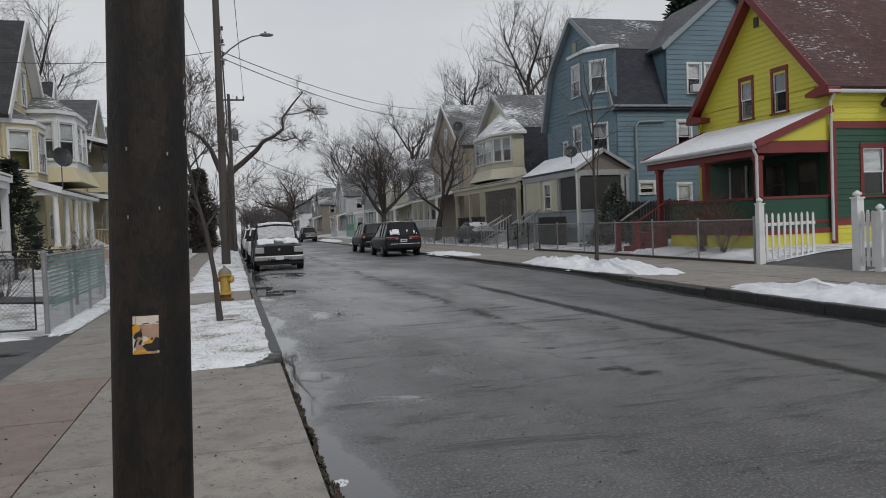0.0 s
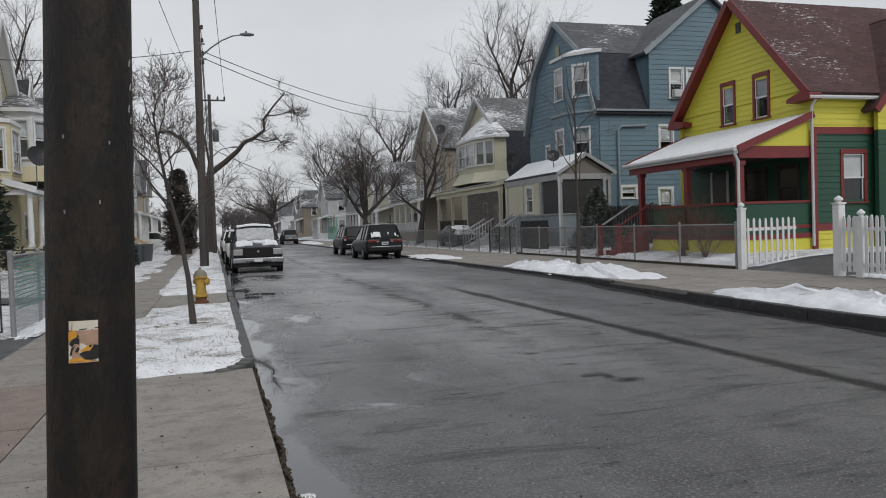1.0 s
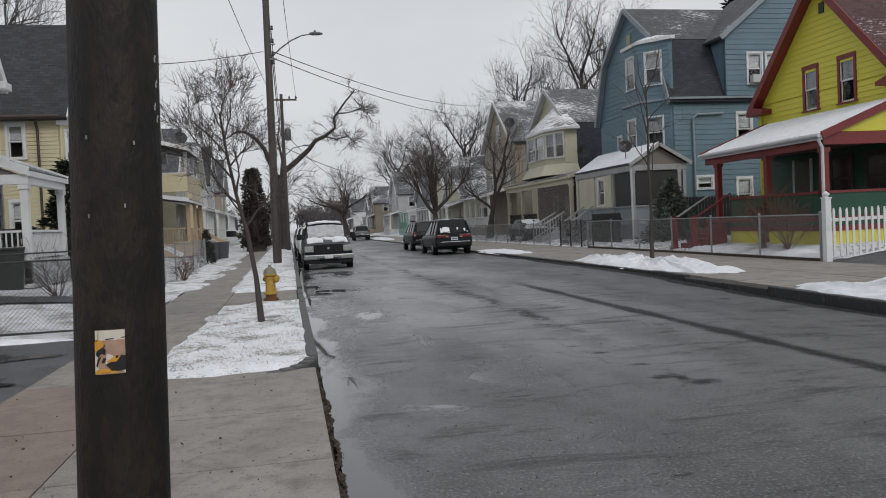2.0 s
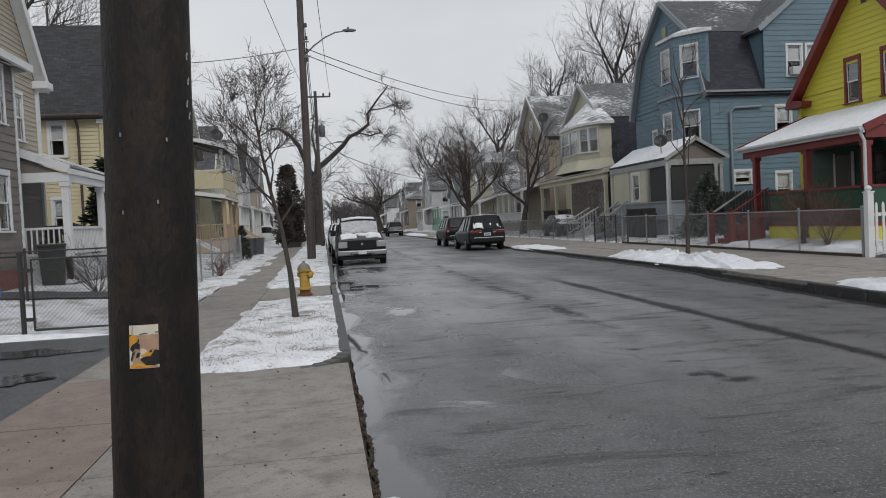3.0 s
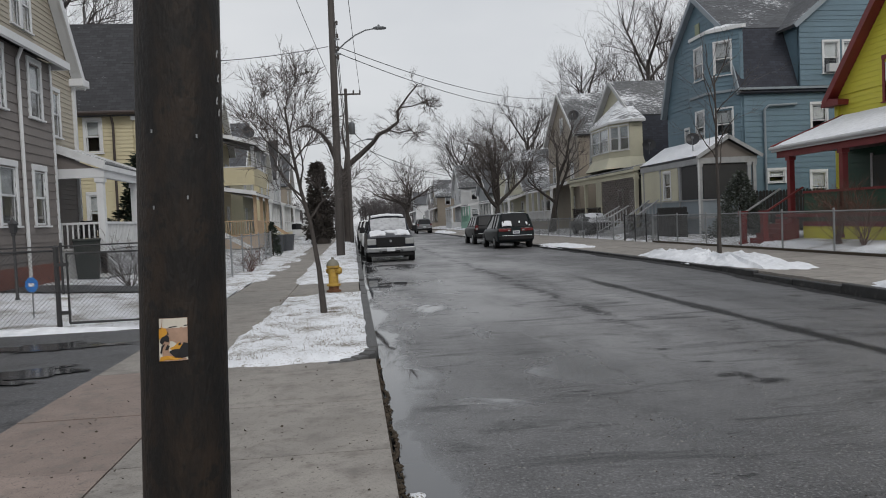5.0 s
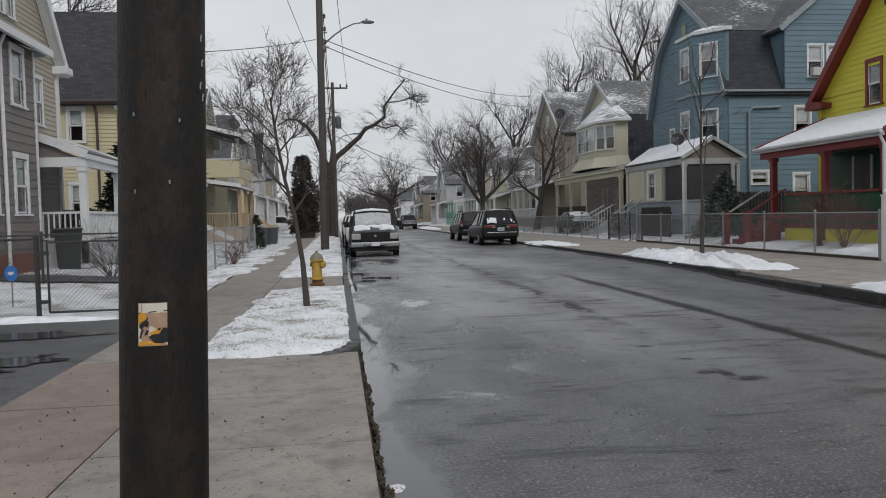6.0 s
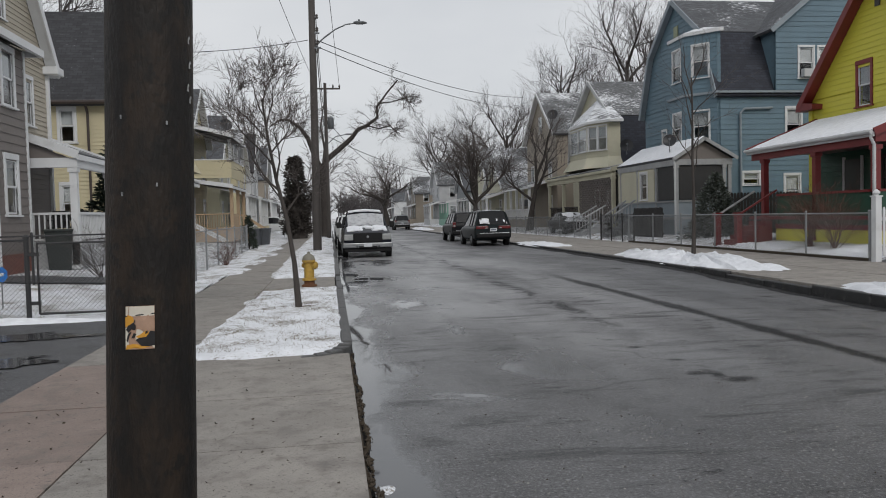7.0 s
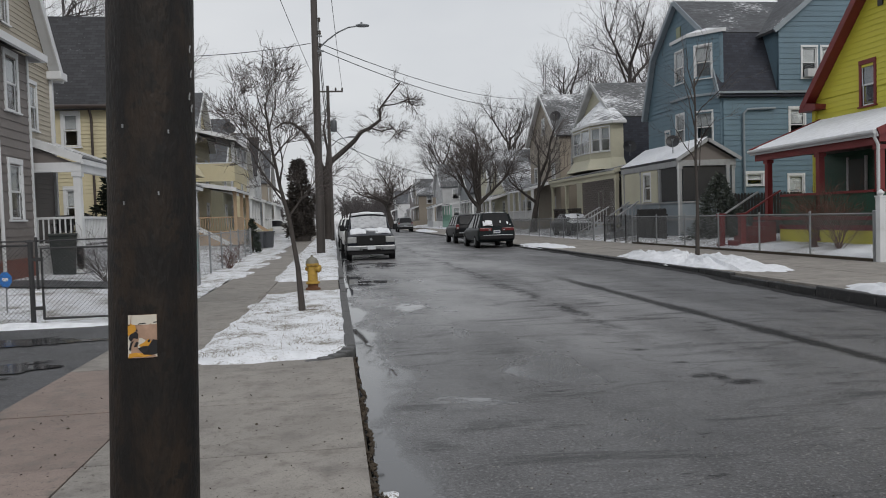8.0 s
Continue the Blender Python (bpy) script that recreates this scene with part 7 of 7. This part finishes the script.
part("bonnet", Shape().lathe([(0.15, 0), (0.14, 0.05), (0.1, 0.11), (0.05, 0.14), (0.03, 0.15), (0.03, 0.19)], (-0.54, 18.1, 0.65), 18), HY_CAP, hy, smooth=True)
for nm, d, r, l in (("side_nozzle", (0.8, -0.6, 0), 0.055, 0.2), ("side_nozzle", (-0.6, 0.8, 0), 0.055, 0.2), ("pumper_nozzle", (0.7, 0.7, 0), 0.075, 0.21)):
    d = Vector(d).normalized()
    c = Vector((-0.54, 18.1, 0.52))
    nz = part(nm, Shape().tube([c + d * 0.08, c + d * (l - 0.04)], r, 12), HY, hy)
    part("nozzle_cap", Shape().tube([c + d * (l - 0.04), c + d * l, c + d * (l + 0.02)], [r * 1.25, r * 1.2, r * 0.5], 8), HY, nz)


def wheelie_bin(at, turn, col, label, size=1.0):
    ob = thing("wheelie_bin", at, label, "bin")
    m = Matrix.Translation(at) @ Matrix.Rotation(radians(turn), 4, "Z") @ Matrix.Scale(size, 4)
    r = [[m @ Vector((x * w, y * d, z)) for x, y in ((-1, -1), (1, -1), (1, 1), (-1, 1))] for w, d, z in ((0.24, 0.26, 0.06), (0.30, 0.34, 0.98), (0.31, 0.36, 1.0))]
    part("body", Shape().loft([[tuple(p) for p in q] for q in r]), col, ob, bevel=0.02)
    part("lid", Shape().box(-0.32, 0.32, -0.38, 0.36, 1.0, 1.06, m), col, ob, bevel=0.02)
    part("handle", Shape().tube([m @ Vector((-0.26, 0.4, 0.95)), m @ Vector((0.26, 0.4, 0.95))], 0.018, 8), col, ob)
    for x in (-0.27, 0.27):
        part("wheel", Shape().tube([m @ Vector((x - 0.03, 0.27, 0.11)), m @ Vector((x + 0.03, 0.27, 0.11))], 0.11, 14), CABLE, ob)


BIN_DARK = surface("bin_dark_green", (0.018, 0.024, 0.022), 0.5, 0.2, 4, 30, 0.1)
BIN_GREY = surface("bin_grey", (0.07, 0.075, 0.085), 0.5, 0.2, 4, 30, 0.1)
BIN_BLUE = surface("bin_blue", (0.03, 0.10, 0.17), 0.5, 0.2, 4, 30, 0.1)
wheelie_bin((-7.95, 24.3, 0.2), 15, BIN_DARK, "dark green wheelie bin in the snowy yard", 1.22)
for k, (x, y, c, t) in enumerate(((-4.5, 47.6, BIN_GREY, "grey wheelie bin by the fence"), (-4.0, 48.3, BIN_GREY, "grey wheelie bin by the fence"), (-3.4, 70, BIN_BLUE, "blue wheelie bin by the sidewalk"), (-3.3, 72, BIN_BLUE, "blue wheelie bin by the sidewalk"))):
    wheelie_bin((x, y, 0.05), 80 + 7 * k, c, t)


def dish(at, aim, r, col, label, foot=0.0):
    """A satellite dish: a shallow bowl on a bent arm with a feed."""
    ob = thing("satellite_dish", at, label, "satellite dish")
    m = look(Vector(at) + Vector((0, 0, 0.55)), Vector(at) + Vector((0, 0, 0.55)) + Vector(aim))
    s = Shape()
    prof = [(0.02, 0.0), (r * 0.5, 0.03), (r * 0.85, 0.085), (r, 0.12), (r, 0.135), (r * 0.5, 0.045), (0.02, 0.015)]
    mm = m @ Matrix.Rotation(math.pi, 4, "X")
    part("reflector", s.lathe(prof, (0, 0, 0), 24, mm), col, ob, smooth=True)
    part("mast", Shape().tube([Vector(at) - Vector((0, 0, foot)), Vector(at) + Vector((0, 0, 0.3)), Vector(at) + Vector((0, 0, 0.5)) - Vector(aim).normalized() * 0.04], 0.025, 8), ALU, ob)
    f = m @ Vector((0, -r * 0.2, -r * 1.2))
    part("feed_arm", Shape().tube([m @ Vector((0, -r, -0.1)), f], 0.015, 6), ALU, ob)
    part("feed_horn", Shape().box(-0.05, 0.05, -0.05, 0.05, -0.05, 0.05, Matrix.Translation(f)), ALU, ob, bevel=0.01)


DISH = surface("dish_grey", (0.02, 0.021, 0.025), 0.5, 0.2, 4, 30, 0.05)
dish((16.9, 37.0, 4.45), (-0.5, -1, 0.45), 0.33, DISH, "dark grey satellite dish on the porch roof")
dish((19.0, 48.0, 5.2), (-0.3, -1, 0.4), 0.42, DISH, "dark satellite dish on the slate-hung wall")
dish((18.9, 64.2, 9.3), (-0.5, -1, 0.4), 0.45, DISH, "satellite dish on the far roof")
dish((-7.55, 37.6, 4.65), (0.75, -0.8, 0.35), 0.46, DISH, "dark satellite dish on the porch roof", 0.75)
dish((-6.6, 52.5, 7.3), (0.5, -1, 0.4), 0.4, DISH, "dark satellite dish on the balcony roof")

# ---- vehicles ----
RUBBER = surface("tyre_rubber", (0.018, 0.018, 0.019), 0.8, 0.2, 6, 40, 0.1)
RIM = surface("alloy_rim", (0.28, 0.29, 0.30), 0.4, 0.2, 6, 40, 0.05, metal=0.7)
CHROME = surface("dull_chrome", (0.30, 0.31, 0.32), 0.35, 0.2, 6, 40, 0.05, metal=0.8)
CAR_GLASS = surface("tinted_car_glass", (0.012, 0.013, 0.015), 0.15, 0.2, 3, 20, 0, spec=0.22)
LENS = surface("headlamp_lens", (0.30, 0.31, 0.31), 0.2, 0.15, 9, 40, 0.02)
TAIL = surface("red_lamp_lens", (0.13, 0.012, 0.013), 0.2, 0.2, 9, 40, 0.02)
AMBER = surface("amber_lens", (0.45, 0.16, 0.03), 0.25, 0.2, 9, 40, 0.02)
PLATE = surface("number_plate", (0.55, 0.57, 0.60), 0.5, 0.1, 9, 40, 0)
BARS = surface("plate_bars", (0.06, 0.07, 0.12), 0.5, 0.1, 9, 40, 0)
TRIM_BLACK = surface("black_plastic", (0.014, 0.014, 0.015), 0.6, 0.2, 6, 40, 0.1, spec=0.2)


def paint(name, c):
    return surface(name, c, 0.34, 0.2, 1.5, 20, 0.01, dirt=tuple(0.7 * x + 0.018 for x in c), dirt_at=(0.5, 0.8), spec=0.18)


def section(s, z0, z1, w, m, tuck=0.85, crown=0.03):
    """A rounded body cross-section at s along the car, as a ring of world points."""
    h = z1 - z0
    half = [(0.0, z0), (w * 0.86, z0), (w * 0.97, z0 + h * 0.12), (w, z0 + h * 0.45), (w * 0.985, z0 + h * 0.75), (w * 0.93, z0 + h * 0.93), (w * tuck, z1), (0.0, z1 + crown)]
    pts = half + [(-x, z) for x, z in half[-2:0:-1]]
    return [tuple(m @ Vector((x, s, z))) for x, z in pts]


def vehicle(label, at, turn, body, cabin, wheels, colour, wheel_r=0.34, snow=None, category="car"):
    """A car nose along -y before turning. body: stations (s, bottom, top, half width); cabin: stations (s, base, top, half base, half top)."""
    m = Matrix.Translation(at) @ Matrix.Rotation(radians(turn), 4, "Z")
    ob = thing("parked_car" if category == "car" else "pickup_truck", at, label, category, "parked cars")
    b = part("body", Shape().loft([section(s, z0, z1, w, m) for s, z0, z1, w in body]), colour, ob, smooth=True)
    rings = []
    for s, z0, z1, w0, w1 in cabin:
        q = [(w0, z0), (w1 + (w0 - w1) * 0.18, z0 + (z1 - z0) * 0.85), (w1 * 0.9, z1), (-w1 * 0.9, z1), (-(w1 + (w0 - w1) * 0.18), z0 + (z1 - z0) * 0.85), (-w0, z0)]
        rings.append([tuple(m @ Vector((x, s, z))) for x, z in q])
    part("glazing", Shape().loft(rings), CAR_GLASS, ob)
    # roof skin and pillars over the glass
    rs = Shape()
    top = [c for c in cabin if c[2] > max(k[2] for k in cabin) - 0.12]
    rr = []
    for s, z0, z1, w0, w1 in top:
        za = z0 + (z1 - z0) * 0.84
        q = [(w1 + 0.035, za), (w1 * 0.93, z1 + 0.012), (0, z1 + 0.035), (-w1 * 0.93, z1 + 0.012), (-(w1 + 0.035), za), (0, z1 - 0.02)]
        rr.append([tuple(m @ Vector((x, s, z))) for x, z in q])
    part("roof_panel", rs.loft(rr), colour, ob, smooth=True)
    for (s0, a0, b0, w0, v0), (s1, a1, b1, w1, v1) in ((cabin[0], top[0]), (cabin[-1], top[-1])):
        for sg in (1, -1):
            part("pillar", Shape().tube([m @ Vector((sg * w0 * 0.985, s0, a0 - 0.02)), m @ Vector((sg * (v1 + 0.01), s1, b1 - 0.05))], 0.045, 8), colour, ob, smooth=True)
    mid = top[len(top) // 2]
    for f in ((0.5,) if len(cabin) < 6 else (0.33, 0.68)):
        s = top[0][0] + (top[-1][0] - top[0][0]) * f
        for sg in (1, -1):
            part("pillar", Shape().tube([m @ Vector((sg * mid[3] * 1.0, s, mid[1] - 0.02)), m @ Vector((sg * (mid[4] + 0.02), s, mid[2] - 0.06))], 0.035, 8), TRIM_BLACK, ob, smooth=True)
    hw = max(k[3] for k in body)
    for s in wheels:
        for sg in (1, -1):
            x0, x1 = sg * (hw - 0.22), sg * (hw + 0.005)
            p0, p1 = m @ Vector((x0, s, wheel_r)), m @ Vector((x1, s, wheel_r))
            d = (p1 - p0).normalized()
            w = part("wheel", Shape().tube([p0, p0 + d * 0.03, p1 - d * 0.03, p1], [wheel_r * 0.92, wheel_r, wheel_r, wheel_r * 0.92], 22), RUBBER, ob, smooth=True)
            part("rim", Shape().tube([p1 - d * 0.02, p1 + d * 0.012], [wheel_r * 0.62, wheel_r * 0.55], 18), RIM, w)
            part("wheel_arch", Shape().tube([m @ Vector((x0, s, wheel_r + 0.02)), m @ Vector((sg * (hw - 0.012), s, wheel_r + 0.02))], wheel_r * 1.16, 20), TRIM_BLACK, b)
    return ob, m


def blockp(ob, m, name, x0, x1, y0, y1, z0, z1, mat, bevel=0.02, label=""):
    return part(name, Shape().box(x0, x1, y0, y1, z0, z1, m), mat, ob, label, bevel=bevel)


def snow_pad(ob, m, x0, x1, ya, za, yb, zb, seed, thick=0.045, name="snow_patch", thr=-0.05, mat=None):
    """Patchy snow lying on a sloping panel from (ya, za) to (yb, zb)."""
    s = Shape()
    nx, ny = 40, 30
    g = {}
    for j in range(ny + 1):
        for i in range(nx + 1):
            a, b = i / nx, j / ny
            x, y = x0 + (x1 - x0) * a, ya + (yb - ya) * b
            z = za + (zb - za) * b - 0.05 * (2 * a - 1) ** 2
            g[i, j] = (m @ Vector((x, y, z + thick * (0.8 + 0.5 * h_noise(x, y, 4, seed))))), h_noise(x, y, 2.6, seed) + 0.5 * h_noise(x, y, 9, seed)
    for j in range(ny):
        for i in range(nx):
            q = [g[i, j], g[i + 1, j], g[i + 1, j + 1], g[i, j + 1]]
            if sum(k[1] for k in q) / 4 > thr:
                s.prism([tuple(k[0]) for k in q], (0, 0, -0.05))
    if s.v:
        part(name, s, mat or SNOW_THICK, ob, "crusted snow")["kind"] = "stuff"


FROST = surface("frosted_windscreen", (0.46, 0.47, 0.49), 0.6, 0.25, 3, 30, 0.2, dirt=(0.2, 0.21, 0.22), dirt_at=(0.5, 0.7))
NAVY = paint("navy_black_paint", (0.012, 0.014, 0.022))
GREENBLACK = paint("dark_green_paint", (0.012, 0.018, 0.020))
BLACKP = paint("black_paint", (0.010, 0.011, 0.013))
SILVERP = paint("silver_paint", (0.16, 0.17, 0.18))
WHITEP = paint("white_car_paint", (0.60, 0.61, 0.62))

# pickup with its nose down the street
ob, m = vehicle("dark blue pickup truck with snow on bonnet and roof", (1.42, 30.8, 0), 0,
                [(0.0, 0.5, 0.88, 0.86), (0.06, 0.42, 0.97, 0.93), (0.3, 0.4, 1.04, 0.965), (1.35, 0.38, 1.18, 0.98), (1.7, 0.38, 1.2, 0.985), (3.6, 0.38, 1.2, 0.985), (3.7, 0.38, 1.28, 0.985), (5.5, 0.42, 1.28, 0.97), (5.6, 0.5, 1.2, 0.93)],
                [(1.3, 1.16, 1.2, 0.86, 0.8), (2.15, 1.18, 1.78, 0.88, 0.7), (2.45, 1.18, 1.86, 0.88, 0.7), (3.3, 1.18, 1.86, 0.88, 0.7), (3.55, 1.18, 1.78, 0.88, 0.68), (3.65, 1.18, 1.24, 0.88, 0.74)],
                (0.95, 4.4), NAVY, 0.385, category="truck")
g = blockp(ob, m, "grille", -0.56, 0.56, -0.08, 0.1, 0.62, 0.99, TRIM_BLACK, 0.02, "black grille")
for z in (0.72, 0.79, 0.86):
    blockp(g, m, "grille_bar", -0.47, 0.47, -0.062, 0.0, z - 0.01, z + 0.01, TRIM_BLACK, 0)
part("badge", Shape().tube([m @ Vector((0, -0.065, 0.84)), m @ Vector((0, -0.085, 0.84))], 0.05, 16), CHROME, g, "plain oval badge")
for sg in (1, -1):
    h = blockp(ob, m, "headlamp", *sorted((sg * 0.57, sg * 0.93)), -0.05, 0.12, 0.70, 0.94, LENS, 0.03)
    blockp(h, m, "indicator", *sorted((sg * 0.80, sg * 0.89)), -0.04, 0.1, 0.72, 0.80, AMBER, 0.01)
    mr = blockp(ob, m, "mirror", *sorted((sg * 1.0, sg * 1.2)), 1.62, 1.74, 1.18, 1.42, TRIM_BLACK, 0.03)
    part("mirror_arm", Shape().tube([m @ Vector((sg * 0.9, 1.75, 1.22)), m @ Vector((sg * 1.05, 1.68, 1.25))], 0.02, 6), TRIM_BLACK, mr)
    blockp(ob, m, "tow_hook", *sorted((sg * 0.4, sg * 0.46)), -0.16, -0.1, 0.42, 0.5, TRIM_BLACK, 0)
bp = blockp(ob, m, "bumper", -0.97, 0.97, -0.16, 0.1, 0.40, 0.60, CHROME, 0.04, "dull chrome bumper")
blockp(bp, m, "bumper_pad", -0.36, 0.36, -0.172, 0.0, 0.39, 0.47, TRIM_BLACK, 0.01)
blockp(ob, m, "air_dam", -0.90, 0.90, -0.08, 0.15, 0.24, 0.40, TRIM_BLACK, 0.03)
pl = blockp(bp, m, "plate", -0.16, 0.16, -0.178, -0.15, 0.44, 0.59, PLATE, 0)
snow_pad(ob, m, -0.80, -0.16, 0.30, 1.07, 1.32, 1.235, 2, 0.05, thr=-0.35)
snow_pad(ob, m, 0.16, 0.80, 0.30, 1.07, 1.32, 1.235, 3, 0.05, thr=-0.35)
snow_pad(ob, m, -0.3, 0.3, 0.85, 1.15, 1.32, 1.235, 8, 0.05, thr=-0.15)
snow_pad(ob, m, -0.74, 0.74, 1.36, 1.29, 2.02, 1.745, 5, 0.03, thr=-0.9, mat=FROST)
snow_pad(ob, m, -0.68, 0.68, 2.18, 1.86, 3.4, 1.915, 7, 0.05, thr=-0.95)
for k in (-0.35, 0.3):
    part("wiper", Shape().tube([m @ Vector((k, 1.38, 1.24)), m @ Vector((k + 0.4, 1.5, 1.34))], 0.012, 5), TRIM_BLACK, ob)

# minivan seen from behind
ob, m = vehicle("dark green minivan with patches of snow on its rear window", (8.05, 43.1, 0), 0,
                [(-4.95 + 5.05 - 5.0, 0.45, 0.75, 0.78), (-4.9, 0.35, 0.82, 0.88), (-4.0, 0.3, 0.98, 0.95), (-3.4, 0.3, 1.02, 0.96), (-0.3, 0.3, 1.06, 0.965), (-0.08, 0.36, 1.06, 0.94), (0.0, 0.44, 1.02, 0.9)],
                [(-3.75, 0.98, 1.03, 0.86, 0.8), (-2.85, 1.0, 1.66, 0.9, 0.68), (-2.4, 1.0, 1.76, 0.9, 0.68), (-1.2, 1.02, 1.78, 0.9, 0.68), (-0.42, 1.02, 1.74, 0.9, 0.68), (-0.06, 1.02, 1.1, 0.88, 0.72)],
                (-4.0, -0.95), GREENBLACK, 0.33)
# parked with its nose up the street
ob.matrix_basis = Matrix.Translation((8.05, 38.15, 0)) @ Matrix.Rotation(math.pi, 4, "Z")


def tail_set(ob, m, hw, zl, bumper_z, plate_z, lamp_h=0.15, wide=0.62, zwin=None):
    """Lamps, bumper, plate and wiper on the tail at s = 0, facing +y before turning."""
    for sg in (1, -1):
        t = blockp(ob, m, "tail_lamp", *sorted((sg * (hw - wide), sg * hw)), -0.1, 0.03, zl, zl + lamp_h, TAIL, 0.02)
        blockp(t, m, "reversing_lamp", *sorted((sg * (hw - wide + 0.04), sg * (hw - wide + 0.16))), 0.0, 0.036, zl + 0.02, zl + lamp_h * 0.5, LENS, 0.005)
    b = blockp(ob, m, "bumper", -hw, hw, -0.1, 0.11, bumper_z, bumper_z + 0.22, TRIM_BLACK, 0.05)
    blockp(b, m, "snow_ledge", -hw * 0.9, hw * 0.8, 0.03, 0.10, bumper_z + 0.22, bumper_z + 0.245, SNOW_THICK, 0.008, "line of snow on the bumper")
    p = blockp(ob, m, "plate", -0.17, 0.17, 0.005, 0.045, plate_z, plate_z + 0.15, PLATE, 0)
    blockp(p, m, "plate_bar", -0.13, 0.13, 0.04, 0.05, plate_z + 0.05, plate_z + 0.1, BARS, 0)


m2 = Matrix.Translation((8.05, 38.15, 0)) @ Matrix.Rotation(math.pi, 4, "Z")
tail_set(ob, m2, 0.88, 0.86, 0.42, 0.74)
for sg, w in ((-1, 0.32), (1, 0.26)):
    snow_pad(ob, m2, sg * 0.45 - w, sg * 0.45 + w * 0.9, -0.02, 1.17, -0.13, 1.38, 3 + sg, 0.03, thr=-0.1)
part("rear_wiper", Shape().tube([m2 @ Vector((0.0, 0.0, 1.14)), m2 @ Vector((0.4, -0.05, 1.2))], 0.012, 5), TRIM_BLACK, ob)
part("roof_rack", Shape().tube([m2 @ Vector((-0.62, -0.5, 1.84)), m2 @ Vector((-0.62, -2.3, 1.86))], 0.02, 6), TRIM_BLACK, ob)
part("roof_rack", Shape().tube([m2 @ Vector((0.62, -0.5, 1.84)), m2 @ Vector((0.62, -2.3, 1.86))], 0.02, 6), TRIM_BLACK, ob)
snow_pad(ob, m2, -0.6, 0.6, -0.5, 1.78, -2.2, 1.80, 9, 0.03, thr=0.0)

SUV_BODY = [(-4.6, 0.5, 0.9, 0.78), (-4.5, 0.4, 1.0, 0.88), (-3.4, 0.36, 1.1, 0.94), (-0.3, 0.36, 1.12, 0.94), (-0.06, 0.42, 1.1, 0.92), (0.0, 0.5, 1.0, 0.88)]
SUV_CABIN = [(-3.4, 1.08, 1.12, 0.84, 0.78), (-2.8, 1.1, 1.66, 0.87, 0.66), (-2.4, 1.1, 1.74, 0.87, 0.66), (-0.6, 1.1, 1.74, 0.87, 0.66), (-0.35, 1.1, 1.68, 0.87, 0.66), (-0.08, 1.1, 1.16, 0.86, 0.72)]


def suv(label, x, y, col, away=True, tail=True):
    ob, m = vehicle(label, (x, y, 0), 180 if away else 0, SUV_BODY if away else SUV_BODY, SUV_CABIN, (-3.75, -0.85), col, 0.36)
    if tail:
        tail_set(ob, m, 0.9, 0.86, 0.42, 0.72, 0.3, 0.2)
    return ob, m


suv("black sport utility vehicle parked at the kerb", 8.15, 46.2, BLACKP)
suv("dark silver sport utility vehicle far down the street", 8.45, 92.5, SILVERP)
ob, m = suv("white car parked behind the pickup", 1.25, 43.0, WHITEP, False, False)
ob, m = suv("white car parked further along the kerb", 1.2, 55.0, WHITEP, False, False)
ob, m = suv("silver car parked far along the kerb", 1.2, 63.0, SILVERP, False, False)
ob, m = vehicle("dark saloon car under patchy snow in a front yard", (15.8, 48.0, 0.2), 0,
                [(0.0, 0.4, 0.66, 0.76), (0.08, 0.3, 0.74, 0.84), (1.3, 0.26, 0.9, 0.88), (3.6, 0.26, 0.94, 0.88), (4.45, 0.3, 0.92, 0.86), (4.55, 0.4, 0.8, 0.8)],
                [(1.2, 0.88, 0.92, 0.8, 0.74), (1.95, 0.9, 1.32, 0.82, 0.6), (2.2, 0.9, 1.38, 0.82, 0.6), (3.2, 0.9, 1.38, 0.82, 0.6), (3.4, 0.9, 1.33, 0.82, 0.6), (4.0, 0.92, 0.96, 0.8, 0.7)],
                (0.85, 3.6), BLACKP, 0.31)
snow_pad(ob, m, -0.62, 0.62, 1.25, 0.96, 1.95, 1.36, 4, 0.04, thr=-0.4)
snow_pad(ob, m, -0.7, 0.7, 0.2, 0.8, 1.2, 0.92, 6, 0.04, thr=-0.1)
ob, m = vehicle("white pickup truck in a driveway", (-3.2, 81, 0.05), 90,
                [(0.0, 0.5, 1.0, 0.86), (0.1, 0.42, 1.1, 0.93), (1.6, 0.4, 1.18, 0.96), (3.6, 0.38, 1.2, 0.97), (3.7, 0.38, 1.28, 0.97), (5.3, 0.42, 1.28, 0.95), (5.4, 0.5, 1.2, 0.9)],
                [(1.4, 1.16, 1.2, 0.86, 0.8), (2.05, 1.18, 1.78, 0.88, 0.68), (2.35, 1.18, 1.85, 0.88, 0.68), (3.2, 1.18, 1.85, 0.88, 0.68), (3.5, 1.18, 1.78, 0.88, 0.68), (3.6, 1.18, 1.24, 0.88, 0.74)],
                (0.95, 4.3), WHITEP, 0.38, category="truck")
